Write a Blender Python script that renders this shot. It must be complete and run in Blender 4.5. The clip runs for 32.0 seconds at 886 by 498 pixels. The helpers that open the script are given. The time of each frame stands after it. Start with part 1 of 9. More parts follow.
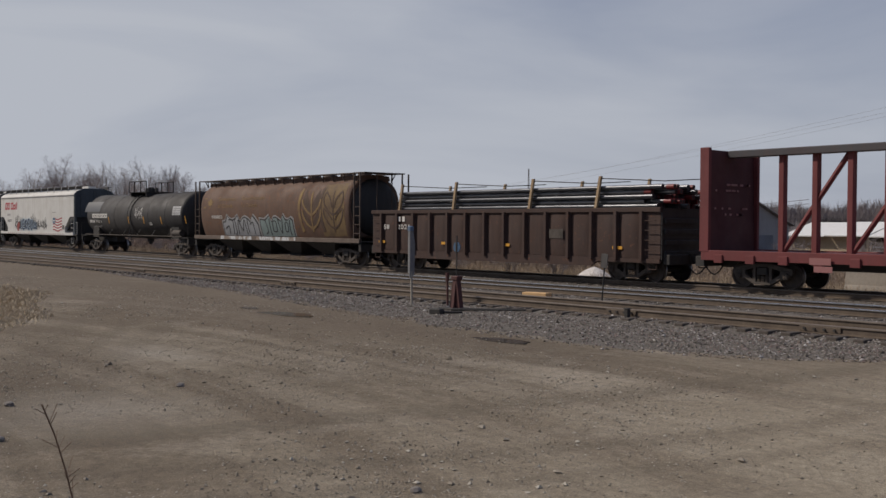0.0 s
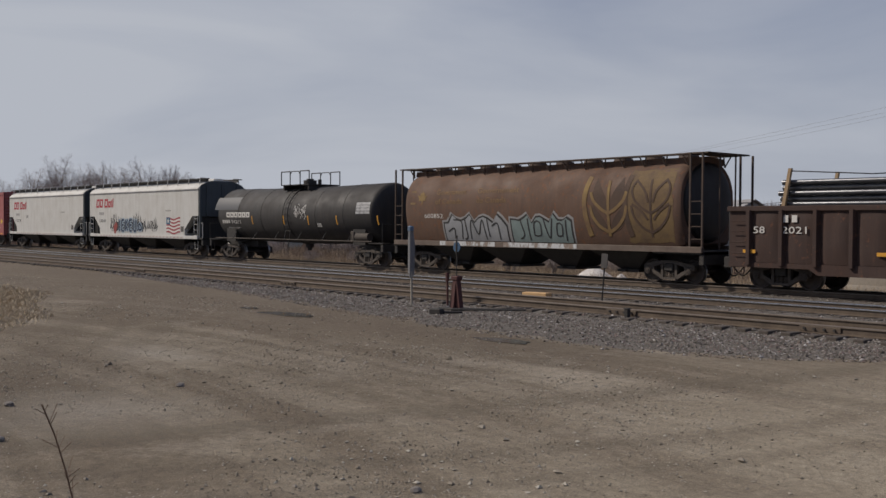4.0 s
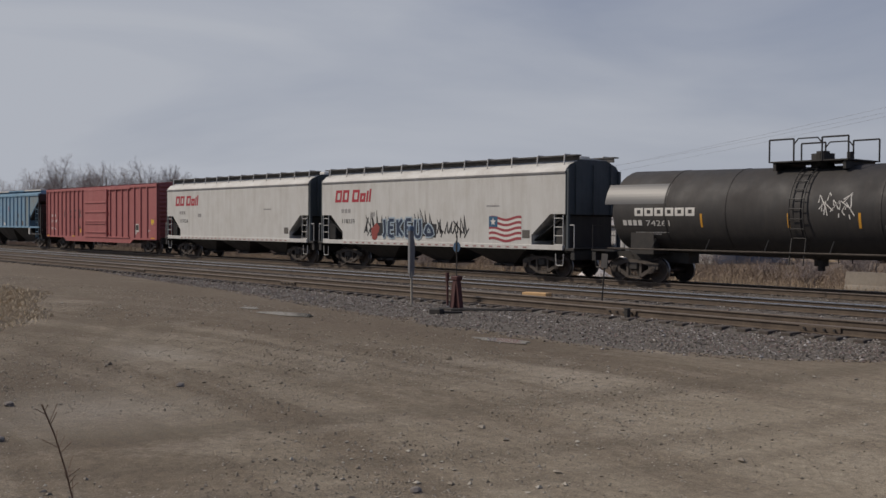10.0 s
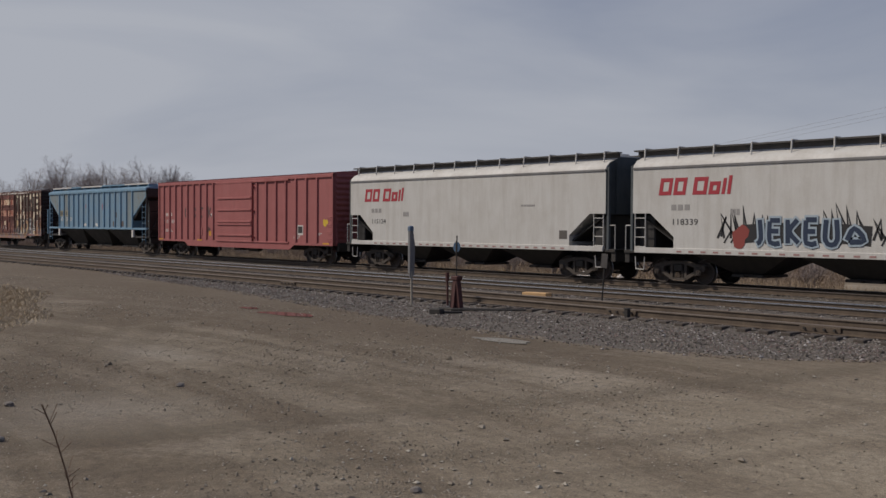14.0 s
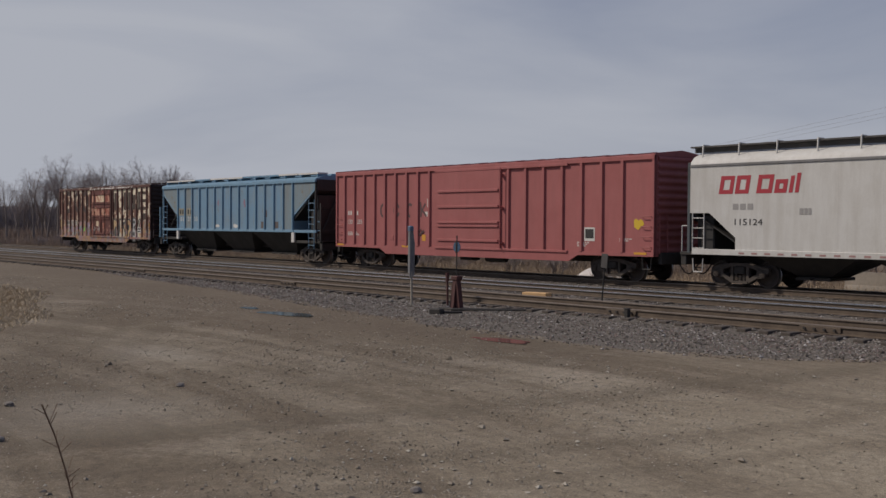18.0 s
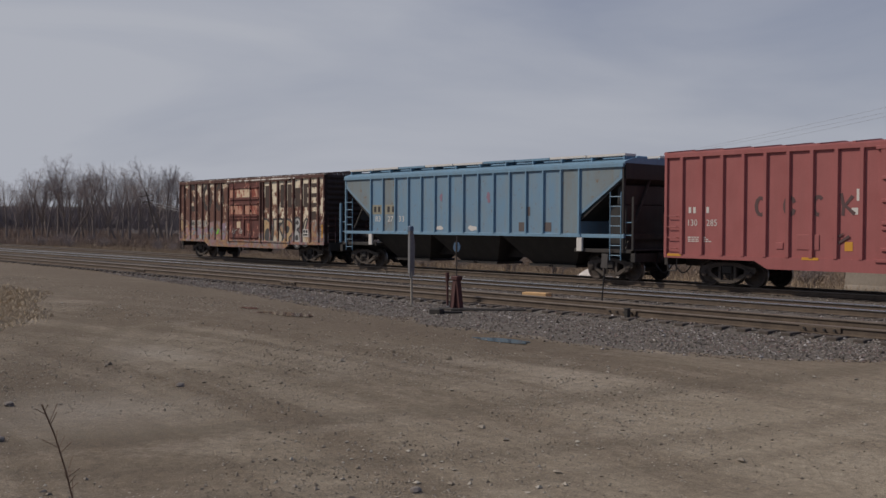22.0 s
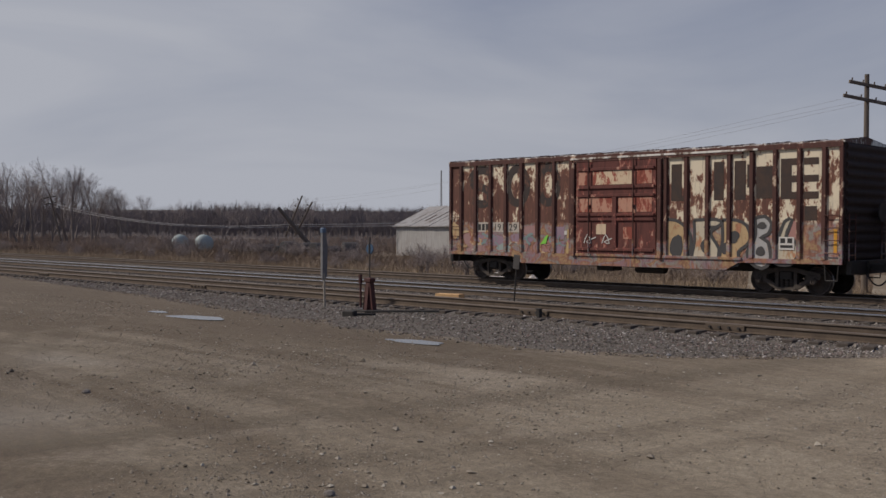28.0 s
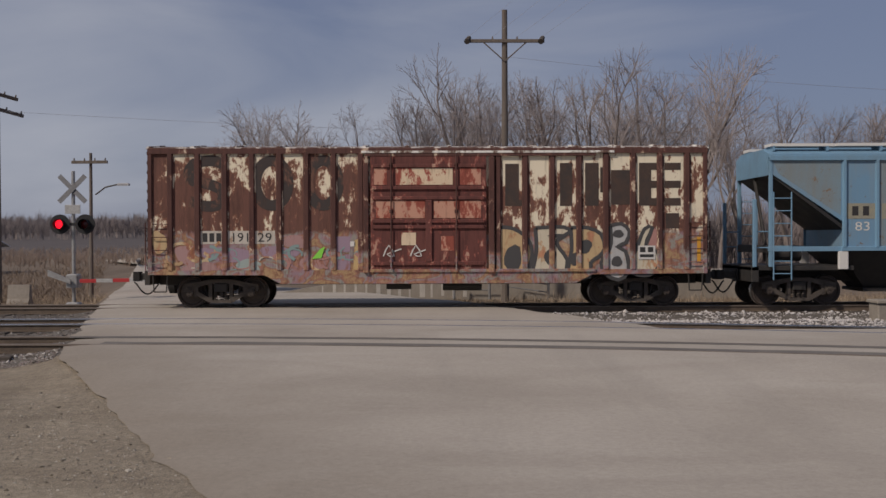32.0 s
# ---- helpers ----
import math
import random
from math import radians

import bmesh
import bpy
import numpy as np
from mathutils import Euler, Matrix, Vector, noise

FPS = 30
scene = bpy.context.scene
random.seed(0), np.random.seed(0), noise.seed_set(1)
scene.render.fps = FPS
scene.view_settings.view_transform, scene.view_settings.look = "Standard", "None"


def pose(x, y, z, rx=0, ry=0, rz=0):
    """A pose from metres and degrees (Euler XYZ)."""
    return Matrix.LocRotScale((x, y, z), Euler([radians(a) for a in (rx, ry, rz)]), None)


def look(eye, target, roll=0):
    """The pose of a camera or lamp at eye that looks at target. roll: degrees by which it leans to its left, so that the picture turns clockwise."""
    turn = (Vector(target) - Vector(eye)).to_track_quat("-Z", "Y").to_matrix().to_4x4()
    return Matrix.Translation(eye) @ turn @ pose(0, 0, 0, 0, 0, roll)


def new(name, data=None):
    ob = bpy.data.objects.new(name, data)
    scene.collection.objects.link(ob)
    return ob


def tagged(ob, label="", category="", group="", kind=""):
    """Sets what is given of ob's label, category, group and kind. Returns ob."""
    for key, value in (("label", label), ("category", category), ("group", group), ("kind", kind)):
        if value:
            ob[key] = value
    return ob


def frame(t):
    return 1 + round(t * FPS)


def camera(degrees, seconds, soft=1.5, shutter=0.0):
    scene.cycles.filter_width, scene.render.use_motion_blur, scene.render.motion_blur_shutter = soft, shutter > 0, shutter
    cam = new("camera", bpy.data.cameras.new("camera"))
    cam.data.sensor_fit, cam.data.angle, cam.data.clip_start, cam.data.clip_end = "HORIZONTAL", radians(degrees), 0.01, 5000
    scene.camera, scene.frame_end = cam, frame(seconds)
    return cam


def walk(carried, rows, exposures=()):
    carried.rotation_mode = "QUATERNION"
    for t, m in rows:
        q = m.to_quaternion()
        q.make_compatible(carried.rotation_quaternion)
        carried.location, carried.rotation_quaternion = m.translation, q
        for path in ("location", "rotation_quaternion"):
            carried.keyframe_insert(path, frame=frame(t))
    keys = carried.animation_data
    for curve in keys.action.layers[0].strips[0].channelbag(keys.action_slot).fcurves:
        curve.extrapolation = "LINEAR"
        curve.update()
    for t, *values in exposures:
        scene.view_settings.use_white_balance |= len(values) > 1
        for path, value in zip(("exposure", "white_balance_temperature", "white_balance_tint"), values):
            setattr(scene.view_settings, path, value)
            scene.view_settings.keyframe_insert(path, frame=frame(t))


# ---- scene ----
EYE = 1.97
cam = camera(46.20, 32.0, soft=1.5)
walk(cam, [
    (0, pose(0, 0, EYE, 88.684, -0.350, 49.398)),
    (26.5, pose(0, 0, EYE, 88.684, -0.350, 49.398)),
    (27.05, pose(0, 0, EYE, 88.691, -0.310, 48.889)),
    (27.5, pose(0, 0, EYE, 88.706, -0.219, 47.701)),
    (28.0, pose(0, 0, EYE, 88.798, -0.207, 44.600)),
    (28.5, pose(0, 0, EYE, 88.880, -0.140, 40.611)),
    (29.0, pose(0, 0, EYE, 88.976, -0.117, 35.412)),
    (29.5, pose(0, 0, EYE, 89.052, -0.060, 29.331)),
    (30.0, pose(0, 0, EYE, 89.095, 0.019, 23.486)),
    (30.5, pose(0, 0, EYE, 89.154, 0.072, 18.702)),
    (31.0, pose(0, 0, EYE, 89.190, 0.130, 13.263)),
    (31.5, pose(0, 0, EYE, 89.262, 0.145, 6.744)),
    (32.0, pose(0, 0, EYE, 89.348, 0.173, -0.697)),
], [(0, 0.06, 6700, 11), (6, 0.06, 6700, 11), (13, -0.12, 6700, 11.5), (19, -0.10, 6700, 12.5), (28, -0.12, 6750, 13), (32, -0.16, 6720, 14)])

# ---- light ----
SUN_AZ, SUN_EL = radians(221), radians(42)   # from +x, counter-clockwise: behind the camera, to its left
world = bpy.data.worlds.new("sky")
scene.world = world
world.use_nodes = True
wn, wl = world.node_tree.nodes, world.node_tree.links
wn.clear()
sky = wn.new("ShaderNodeTexSky")
sky.sky_type, sky.sun_disc = "NISHITA", False
sky.sun_elevation, sky.sun_rotation = SUN_EL, radians(90) - SUN_AZ
sky.air_density, sky.dust_density, sky.ozone_density = 1.0, 1.2, 3.0
co = wn.new("ShaderNodeTexCoord")
mp = wn.new("ShaderNodeMapping")
mp.inputs["Scale"].default_value = (0.9, 0.9, 4.2)
mp.inputs["Rotation"].default_value = (0.0, 0.14, 0.4)
wl.new(co.outputs["Generated"], mp.inputs["Vector"])
cn = wn.new("ShaderNodeTexNoise")
cn.inputs["Scale"].default_value, cn.inputs["Detail"].default_value, cn.inputs["Roughness"].default_value = 2.1, 6.0, 0.5
cn.inputs["Distortion"].default_value = 0.5
wl.new(mp.outputs["Vector"], cn.inputs["Vector"])
cr = wn.new("ShaderNodeValToRGB")
cr.color_ramp.elements[0].position, cr.color_ramp.elements[1].position = 0.10, 0.95
cr.color_ramp.elements[0].color, cr.color_ramp.elements[1].color = (0.0, 0.0, 0.0, 1), (1, 1, 1, 1)
# the veil of cloud thins out towards +x and upwards
sp = wn.new("ShaderNodeSeparateXYZ")
wl.new(co.outputs["Generated"], sp.inputs["Vector"])
m1, m2 = wn.new("ShaderNodeMath"), wn.new("ShaderNodeMath")
m1.operation = m2.operation = "MULTIPLY_ADD"
wl.new(sp.outputs["X"], m1.inputs[0])
m1.inputs[1].default_value = -0.70
m0 = wn.new("ShaderNodeMath")
m0.operation = "MULTIPLY_ADD"
m0.inputs[1].default_value, m0.inputs[2].default_value = 1.45, -0.39
wl.new(cn.outputs["Fac"], m0.inputs[0])
wl.new(m0.outputs[0], m1.inputs[2])
wl.new(sp.outputs["Z"], m2.inputs[0])
m2.inputs[1].default_value = -0.55
wl.new(m1.outputs[0], m2.inputs[2])
wl.new(m2.outputs[0], cr.inputs["Fac"])
bg_sky, bg_cloud = wn.new("ShaderNodeBackground"), wn.new("ShaderNodeBackground")
bg_sky.inputs["Strength"].default_value = 0.047
bg_cloud.inputs["Color"].default_value, bg_cloud.inputs["Strength"].default_value = (0.748, 0.812, 0.928, 1), 0.56
haze = wn.new("ShaderNodeMix")
haze.data_type = "RGBA"
haze.inputs[0].default_value = 0.6
haze.inputs[7].default_value = (4.5, 5.45, 8.5, 1)
wl.new(sky.outputs["Color"], haze.inputs[6])
wl.new(haze.outputs[2], bg_sky.inputs["Color"])
mix = wn.new("ShaderNodeMixShader")
wl.new(cr.outputs["Color"], mix.inputs["Fac"])
wl.new(bg_sky.outputs["Background"], mix.inputs[1])
wl.new(bg_cloud.outputs["Background"], mix.inputs[2])
wo = wn.new("ShaderNodeOutputWorld")
wl.new(mix.outputs["Shader"], wo.inputs["Surface"])

sun = new("sun", bpy.data.lights.new("sun", "SUN"))
sun.data.energy, sun.data.angle, sun.data.color = 2.9, radians(2.5), (1.0, 0.92, 0.82)
sun.matrix_basis = look((math.cos(SUN_AZ) * 100, math.sin(SUN_AZ) * 100, math.tan(SUN_EL) * 100), (0, 0, 0))
scene.view_settings.exposure = 0.0


# ---- materials ----
def nodes_of(name):
    m = bpy.data.materials.new(name)
    m.use_nodes = True
    n, l = m.node_tree.nodes, m.node_tree.links
    return m, n, l, n["Principled BSDF"]


def noise_node(n, l, scale, detail=4.0, rough=0.6, stretch=(1, 1, 1), coord="Object", distort=0.0):
    tc, ma, no = n.new("ShaderNodeTexCoord"), n.new("ShaderNodeMapping"), n.new("ShaderNodeTexNoise")
    ma.inputs["Scale"].default_value = stretch
    no.inputs["Scale"].default_value, no.inputs["Detail"].default_value, no.inputs["Roughness"].default_value = scale, detail, rough
    no.inputs["Distortion"].default_value = distort
    l.new(tc.outputs[coord], ma.inputs["Vector"])
    l.new(ma.outputs["Vector"], no.inputs["Vector"])
    return no.outputs["Fac"]


def ramp(n, l, fac, *stops):
    r = n.new("ShaderNodeValToRGB")
    els = r.color_ramp.elements
    while len(els) < len(stops):
        els.new(0.5)
    for e, (p, c) in zip(els, stops):
        e.position, e.color = p, (*c, 1) if len(c) == 3 else c
    l.new(fac, r.inputs["Fac"])
    return r.outputs["Color"]


def blend(n, l, fac, a, b, how="MIX"):
    m = n.new("ShaderNodeMix")
    m.data_type, m.blend_type = "RGBA", how
    if isinstance(fac, float):
        m.inputs[0].default_value = fac
    else:
        l.new(fac, m.inputs[0])
    for s, i in ((a, 6), (b, 7)):
        if isinstance(s, tuple):
            m.inputs[i].default_value = (*s, 1)
        else:
            l.new(s, m.inputs[i])
    return m.outputs[2]


def bump(n, l, bsdf, fac, strength, dist=0.02):
    b = n.new("ShaderNodeBump")
    b.inputs["Strength"].default_value, b.inputs["Distance"].default_value = strength, dist
    l.new(fac, b.inputs["Height"])
    l.new(b.outputs["Normal"], bsdf.inputs["Normal"])


def surface(name, col, col2=None, amount=0.5, scale=1.5, rough=0.75, metal=0.0, grain=40.0, stretch=(1, 1, 1), bumpy=0.15, dist=0.01, coord="Object"):
    """A worn surface: col, blotched with col2 by a coarse noise, with a fine grain over both."""
    m, n, l, b = nodes_of(name)
    col2 = col2 or tuple(c * 0.6 for c in col)
    coarse = noise_node(n, l, scale, 6.0, 0.65, stretch, coord)
    base = ramp(n, l, coarse, (max(0.0, 0.62 - amount * 0.5), col), (min(1.0, 0.92 - amount * 0.35), col2))
    fine = noise_node(n, l, grain, 3.0, 0.6, (1, 1, 1), coord)
    g = ramp(n, l, fine, (0.25, (0.72, 0.72, 0.72)), (0.75, (1.12, 1.12, 1.12)))
    l.new(blend(n, l, 0.75, base, g, "MULTIPLY"), b.inputs["Base Color"])
    b.inputs["Roughness"].default_value, b.inputs["Metallic"].default_value = rough, metal
    if bumpy:
        bump(n, l, b, fine, bumpy, dist)
    return m


def streaked(name, col, dirt, amount=0.5, rough=0.55, rust=(0.10, 0.035, 0.015), rust_amount=0.0):
    """Painted steel with dirt that runs down it, and rust spots."""
    m, n, l, b = nodes_of(name)
    run = noise_node(n, l, 3.0, 6.0, 0.7, (1.4, 1.4, 0.16))
    blot = noise_node(n, l, 0.9, 5.0, 0.6)
    c = blend(n, l, ramp(n, l, run, (0.42, (0, 0, 0)), (0.80, (amount,) * 3)), col, dirt)
    c = blend(n, l, ramp(n, l, blot, (0.45, (0, 0, 0)), (0.85, (amount * 0.8,) * 3)), c, dirt)
    if rust_amount:
        spot = noise_node(n, l, 5.0, 8.0, 0.75)
        c = blend(n, l, ramp(n, l, spot, (0.66 - 0.3 * rust_amount, (0, 0, 0)), (0.72 - 0.3 * rust_amount, (1, 1, 1))), c, rust)
    fine = noise_node(n, l, 60.0, 3.0)
    c = blend(n, l, 0.5, c, ramp(n, l, fine, (0.3, (0.8, 0.8, 0.8)), (0.7, (1.1, 1.1, 1.1))), "MULTIPLY")
    l.new(c, b.inputs["Base Color"])
    l.new(ramp(n, l, blot, (0.3, (rough - 0.1,) * 3), (0.8, (min(1, rough + 0.25),) * 3)), b.inputs["Roughness"])
    bump(n, l, b, run, 0.08, 0.01)
    return m


def flaked(name, paint, under, rust, level, band=None, more=0.0):
    """Paint that has flaked off to primer and rust; below the height `band` the sides carry faded pastel colours."""
    m, n, l, b = nodes_of(name)
    big = noise_node(n, l, 1.15, 7.0, 0.72, (1.0, 1.0, 0.55), distort=0.4)
    run = noise_node(n, l, 4.0, 6.0, 0.7, (1.8, 1.8, 0.22))
    flake = noise_node(n, l, 2.9, 10.0, 0.72, (1, 1, 0.5), distort=0.25)
    if more:
        # paint has held better at one end of the car and under the eaves
        tx, sx, mx, ax = n.new("ShaderNodeTexCoord"), n.new("ShaderNodeSeparateXYZ"), n.new("ShaderNodeMapRange"), n.new("ShaderNodeMath")
        l.new(tx.outputs["Object"], sx.inputs["Vector"])
        l.new(sx.outputs["X"], mx.inputs[0])
        mx.inputs[1].default_value, mx.inputs[2].default_value, mx.inputs[3].default_value, mx.inputs[4].default_value = 0.5, 2.5, 0.0, more
        l.new(flake, ax.inputs[0])
        l.new(mx.outputs[0], ax.inputs[1])
        mz, az = n.new("ShaderNodeMapRange"), n.new("ShaderNodeMath")
        l.new(sx.outputs["Z"], mz.inputs[0])
        mz.inputs[1].default_value, mz.inputs[2].default_value, mz.inputs[3].default_value, mz.inputs[4].default_value = 2.7, 4.2, -0.03, 0.07
        l.new(ax.outputs[0], az.inputs[0])
        l.new(mz.outputs[0], az.inputs[1])
        flake = az.outputs[0]
    rusty = ramp(n, l, run, (0.35, rust), (0.60, tuple(c * 1.7 for c in rust)), (0.78, tuple(c * 0.6 for c in rust)))
    c = blend(n, l, ramp(n, l, flake, (level - 0.02, (0, 0, 0)), (level + 0.03, (1, 1, 1))), rusty, under)
    c = blend(n, l, ramp(n, l, flake, (level + 0.02, (0, 0, 0)), (level + 0.06, (1, 1, 1))), c, paint)
    if band:
        tc, sep = n.new("ShaderNodeTexCoord"), n.new("ShaderNodeSeparateXYZ")
        l.new(tc.outputs["Object"], sep.inputs["Vector"])
        hue = noise_node(n, l, 1.25, 5.0, 0.55, (1, 1, 1.5), distort=1.1)
        pastel = ramp(n, l, hue, (0.28, (0.24, 0.095, 0.06)), (0.38, (0.43, 0.29, 0.15)), (0.45, (0.31, 0.135, 0.10)), (0.51, (0.29, 0.30, 0.26)), (0.56, (0.30, 0.20, 0.235)), (0.63, (0.36, 0.17, 0.11)), (0.74, (0.40, 0.31, 0.20)))
        scuff = noise_node(n, l, 7.0, 6.0, 0.7, (1.2, 1.2, 0.5))
        pastel = blend(n, l, ramp(n, l, scuff, (0.50, (0, 0, 0)), (0.62, (0.8, 0.8, 0.8))), pastel, (0.20, 0.085, 0.055))
        add = n.new("ShaderNodeMath")
        add.operation = "MULTIPLY_ADD"
        l.new(big, add.inputs[0])
        add.inputs[1].default_value = 0.9
        l.new(sep.outputs["Z"], add.inputs[2])
        mr = n.new("ShaderNodeMapRange")
        mr.inputs[1].default_value, mr.inputs[2].default_value = band + 0.40, band + 0.52
        mr.inputs[3].default_value, mr.inputs[4].default_value = 0.88, 0.0
        l.new(add.outputs[0], mr.inputs[0])
        c = blend(n, l, mr.outputs[0], c, pastel)
    c = blend(n, l, ramp(n, l, run, (0.55, (0, 0, 0)), (0.8, (0.75, 0.75, 0.75))), c, tuple(v * 0.5 for v in rust))
    l.new(c, b.inputs["Base Color"])
    b.inputs["Roughness"].default_value = 0.85
    bump(n, l, b, flake, 0.25, 0.01)
    return m


def plain(name, col, rough=0.6, metal=0.0, emit=0.0):
    m, n, l, b = nodes_of(name)
    b.inputs["Base Color"].default_value = (*col, 1)
    b.inputs["Roughness"].default_value, b.inputs["Metallic"].default_value = rough, metal
    if emit:
        b.inputs["Emission Color"].default_value, b.inputs["Emission Strength"].default_value = (*col, 1), emit
    return m


def ground_material():
    m, n, l, b = nodes_of("packed_gravel")
    blot = noise_node(n, l, 0.9, 10.0, 0.74, distort=0.3)
    patch = noise_node(n, l, 0.16, 6.0, 0.6, (1.0, 1.7, 1), distort=0.8)
    fine = noise_node(n, l, 9.0, 9.0, 0.8)
    grit = noise_node(n, l, 70.0, 5.0, 0.8)
    tc, sep = n.new("ShaderNodeTexCoord"), n.new("ShaderNodeSeparateXYZ")
    l.new(tc.outputs["Object"], sep.inputs["Vector"])
    # wheel tracks that sweep round the lot about a far centre
    ma, ln, comb, tn = n.new("ShaderNodeMapping"), n.new("ShaderNodeVectorMath"), n.new("ShaderNodeCombineXYZ"), n.new("ShaderNodeTexNoise")
    ma.inputs["Location"].default_value = (17.0, 34.0, 0)
    ln.operation = "LENGTH"
    l.new(tc.outputs["Object"], ma.inputs["Vector"])
    l.new(ma.outputs["Vector"], ln.inputs[0])
    l.new(ln.outputs["Value"], comb.inputs[0])
    sx = n.new("ShaderNodeMath")
    sx.operation = "MULTIPLY"
    sx.inputs[1].default_value = 0.07
    l.new(sep.outputs["X"], sx.inputs[0])
    l.new(sx.outputs[0], comb.inputs[1])
    tn.inputs["Scale"].default_value, tn.inputs["Detail"].default_value, tn.inputs["Roughness"].default_value, tn.inputs["Distortion"].default_value = 0.8, 8.0, 0.62, 0.3
    l.new(comb.outputs[0], tn.inputs["Vector"])
    c = ramp(n, l, patch, (0.32, (0.15, 0.122, 0.09)), (0.50, (0.205, 0.174, 0.134)), (0.66, (0.27, 0.236, 0.195)))
    c = blend(n, l, ramp(n, l, tn.outputs["Fac"], (0.42, (0, 0, 0)), (0.56, (0.85, 0.85, 0.85))), c, (0.112, 0.085, 0.058))
    c = blend(n, l, ramp(n, l, blot, (0.50, (0, 0, 0)), (0.66, (0.5, 0.5, 0.5))), c, (0.28, 0.25, 0.21))
    # drier and paler towards the road
    dry = n.new("ShaderNodeMapRange")
    dry.inputs[1].default_value, dry.inputs[2].default_value, dry.inputs[3].default_value, dry.inputs[4].default_value = -12.0, -2.0, 0.0, 0.8
    l.new(sep.outputs["X"], dry.inputs[0])
    c = blend(n, l, dry.outputs[0], c, ramp(n, l, tn.outputs["Fac"], (0.40, (0.40, 0.348, 0.275)), (0.68, (0.235, 0.195, 0.148))))
    # single wheel tracks worn darker and damper: (run along, curve, half width, depth of colour)
    for way, (c0, c1, c2), half, deep in (
            ('x', (13.33173, 0.00054, 0.00188), 1.15, 0.75),
            ('x', (13.78334, 0.19536, 0.00471), 0.28, 0.45),
            ('x', (-1.02376, -0.30836, 0.00548), 0.45, 0.6),
            ('x', (-4.57173, -0.7607, -0.00323), 0.4, 0.5),
            ('x', (-3.20558, -0.55695, 0.00108), 0.25, 0.45),
            ('y', (-11.32614, 0.24441, -0.00234), 0.42, 0.75),
            ('y', (-11.86681, 0.85348, -0.03099), 0.28, 0.6),
            ('y', (-10.13281, 0.7402, -0.02611), 0.2, 0.45)):
        u, v = (sep.outputs["X"], sep.outputs["Y"]) if way == "x" else (sep.outputs["Y"], sep.outputs["X"])
        q1, q2, q3, q4, q5, q6 = [n.new("ShaderNodeMath") for _ in range(6)]
        q1.operation = q2.operation = q4.operation = "MULTIPLY_ADD"
        q3.operation, q5.operation, q6.operation = "SUBTRACT", "ABSOLUTE", "MULTIPLY"
        l.new(u, q1.inputs[0])
        q1.inputs[1].default_value, q1.inputs[2].default_value = c2, c1
        l.new(u, q2.inputs[0])
        l.new(q1.outputs[0], q2.inputs[1])
        q2.inputs[2].default_value = c0
        l.new(v, q3.inputs[0])
        l.new(q2.outputs[0], q3.inputs[1])
        l.new(blot, q4.inputs[0])
        q4.inputs[1].default_value = half * 3.0
        l.new(q3.outputs[0], q4.inputs[2])
        q6.inputs[1].default_value = 1.0
        sh = n.new("ShaderNodeMath")
        sh.operation = "SUBTRACT"
        l.new(q4.outputs[0], sh.inputs[0])
        sh.inputs[1].default_value = half * 1.5
        l.new(sh.outputs[0], q5.inputs[0])
        bm_ = n.new("ShaderNodeMapRange")
        bm_.interpolation_type = "SMOOTHSTEP"
        bm_.inputs[1].default_value, bm_.inputs[2].default_value, bm_.inputs[3].default_value, bm_.inputs[4].default_value = half * 0.3, half * 1.5, deep * (0.8 if way == "x" else 0.62), 0.0
        l.new(q5.outputs[0], bm_.inputs[0])
        l.new(bm_.outputs[0], q6.inputs[0])
        if half > 1:
            thin = n.new("ShaderNodeMapRange")
            thin.inputs[1].default_value, thin.inputs[2].default_value, thin.inputs[3].default_value, thin.inputs[4].default_value = -16.0, -10.0, 1.0, 0.15
            l.new(sep.outputs["X"], thin.inputs[0])
            l.new(thin.outputs[0], q6.inputs[1])
        c = blend(n, l, q6.outputs[0], c, (0.112, 0.089, 0.064))
    # pale stone dust spilled in two places
    for px, py, rx, ry in ((-16.9, 7.9, 1.2, 0.7), (-12.1, 4.9, 1.5, 1.1)):
        vm, vl, vr = n.new("ShaderNodeMapping"), n.new("ShaderNodeVectorMath"), n.new("ShaderNodeMapRange")
        vm.vector_type = "TEXTURE"
        vm.inputs["Location"].default_value, vm.inputs["Scale"].default_value = (px, py, -0.27), (rx, ry, 1)
        vl.operation = "LENGTH"
        l.new(tc.outputs["Object"], vm.inputs["Vector"])
        l.new(vm.outputs["Vector"], vl.inputs[0])
        wob = n.new("ShaderNodeMath")
        wob.operation = "MULTIPLY_ADD"
        l.new(fine, wob.inputs[0])
        wob.inputs[1].default_value = 2.4
        l.new(vl.outputs["Value"], wob.inputs[2])
        vr.inputs[1].default_value, vr.inputs[2].default_value, vr.inputs[3].default_value, vr.inputs[4].default_value = 1.2, 2.6, 0.5, 0.0
        l.new(wob.outputs[0], vr.inputs[0])
        c = blend(n, l, vr.outputs[0], c, (0.35, 0.325, 0.29))
    # damp mud along the edge of the ballast, drying out towards the crossing
    west = n.new("ShaderNodeMapRange")
    west.inputs[1].default_value, west.inputs[2].default_value, west.inputs[3].default_value, west.inputs[4].default_value = -18.0, -11.0, 1.0, 0.0
    l.new(sep.outputs["X"], west.inputs[0])
    mr, ad = n.new("ShaderNodeMapRange"), n.new("ShaderNodeMath")
    ad.operation = "MULTIPLY_ADD"
    l.new(blot, ad.inputs[0])
    ad.inputs[1].default_value = 3.6
    l.new(sep.outputs["Y"], ad.inputs[2])
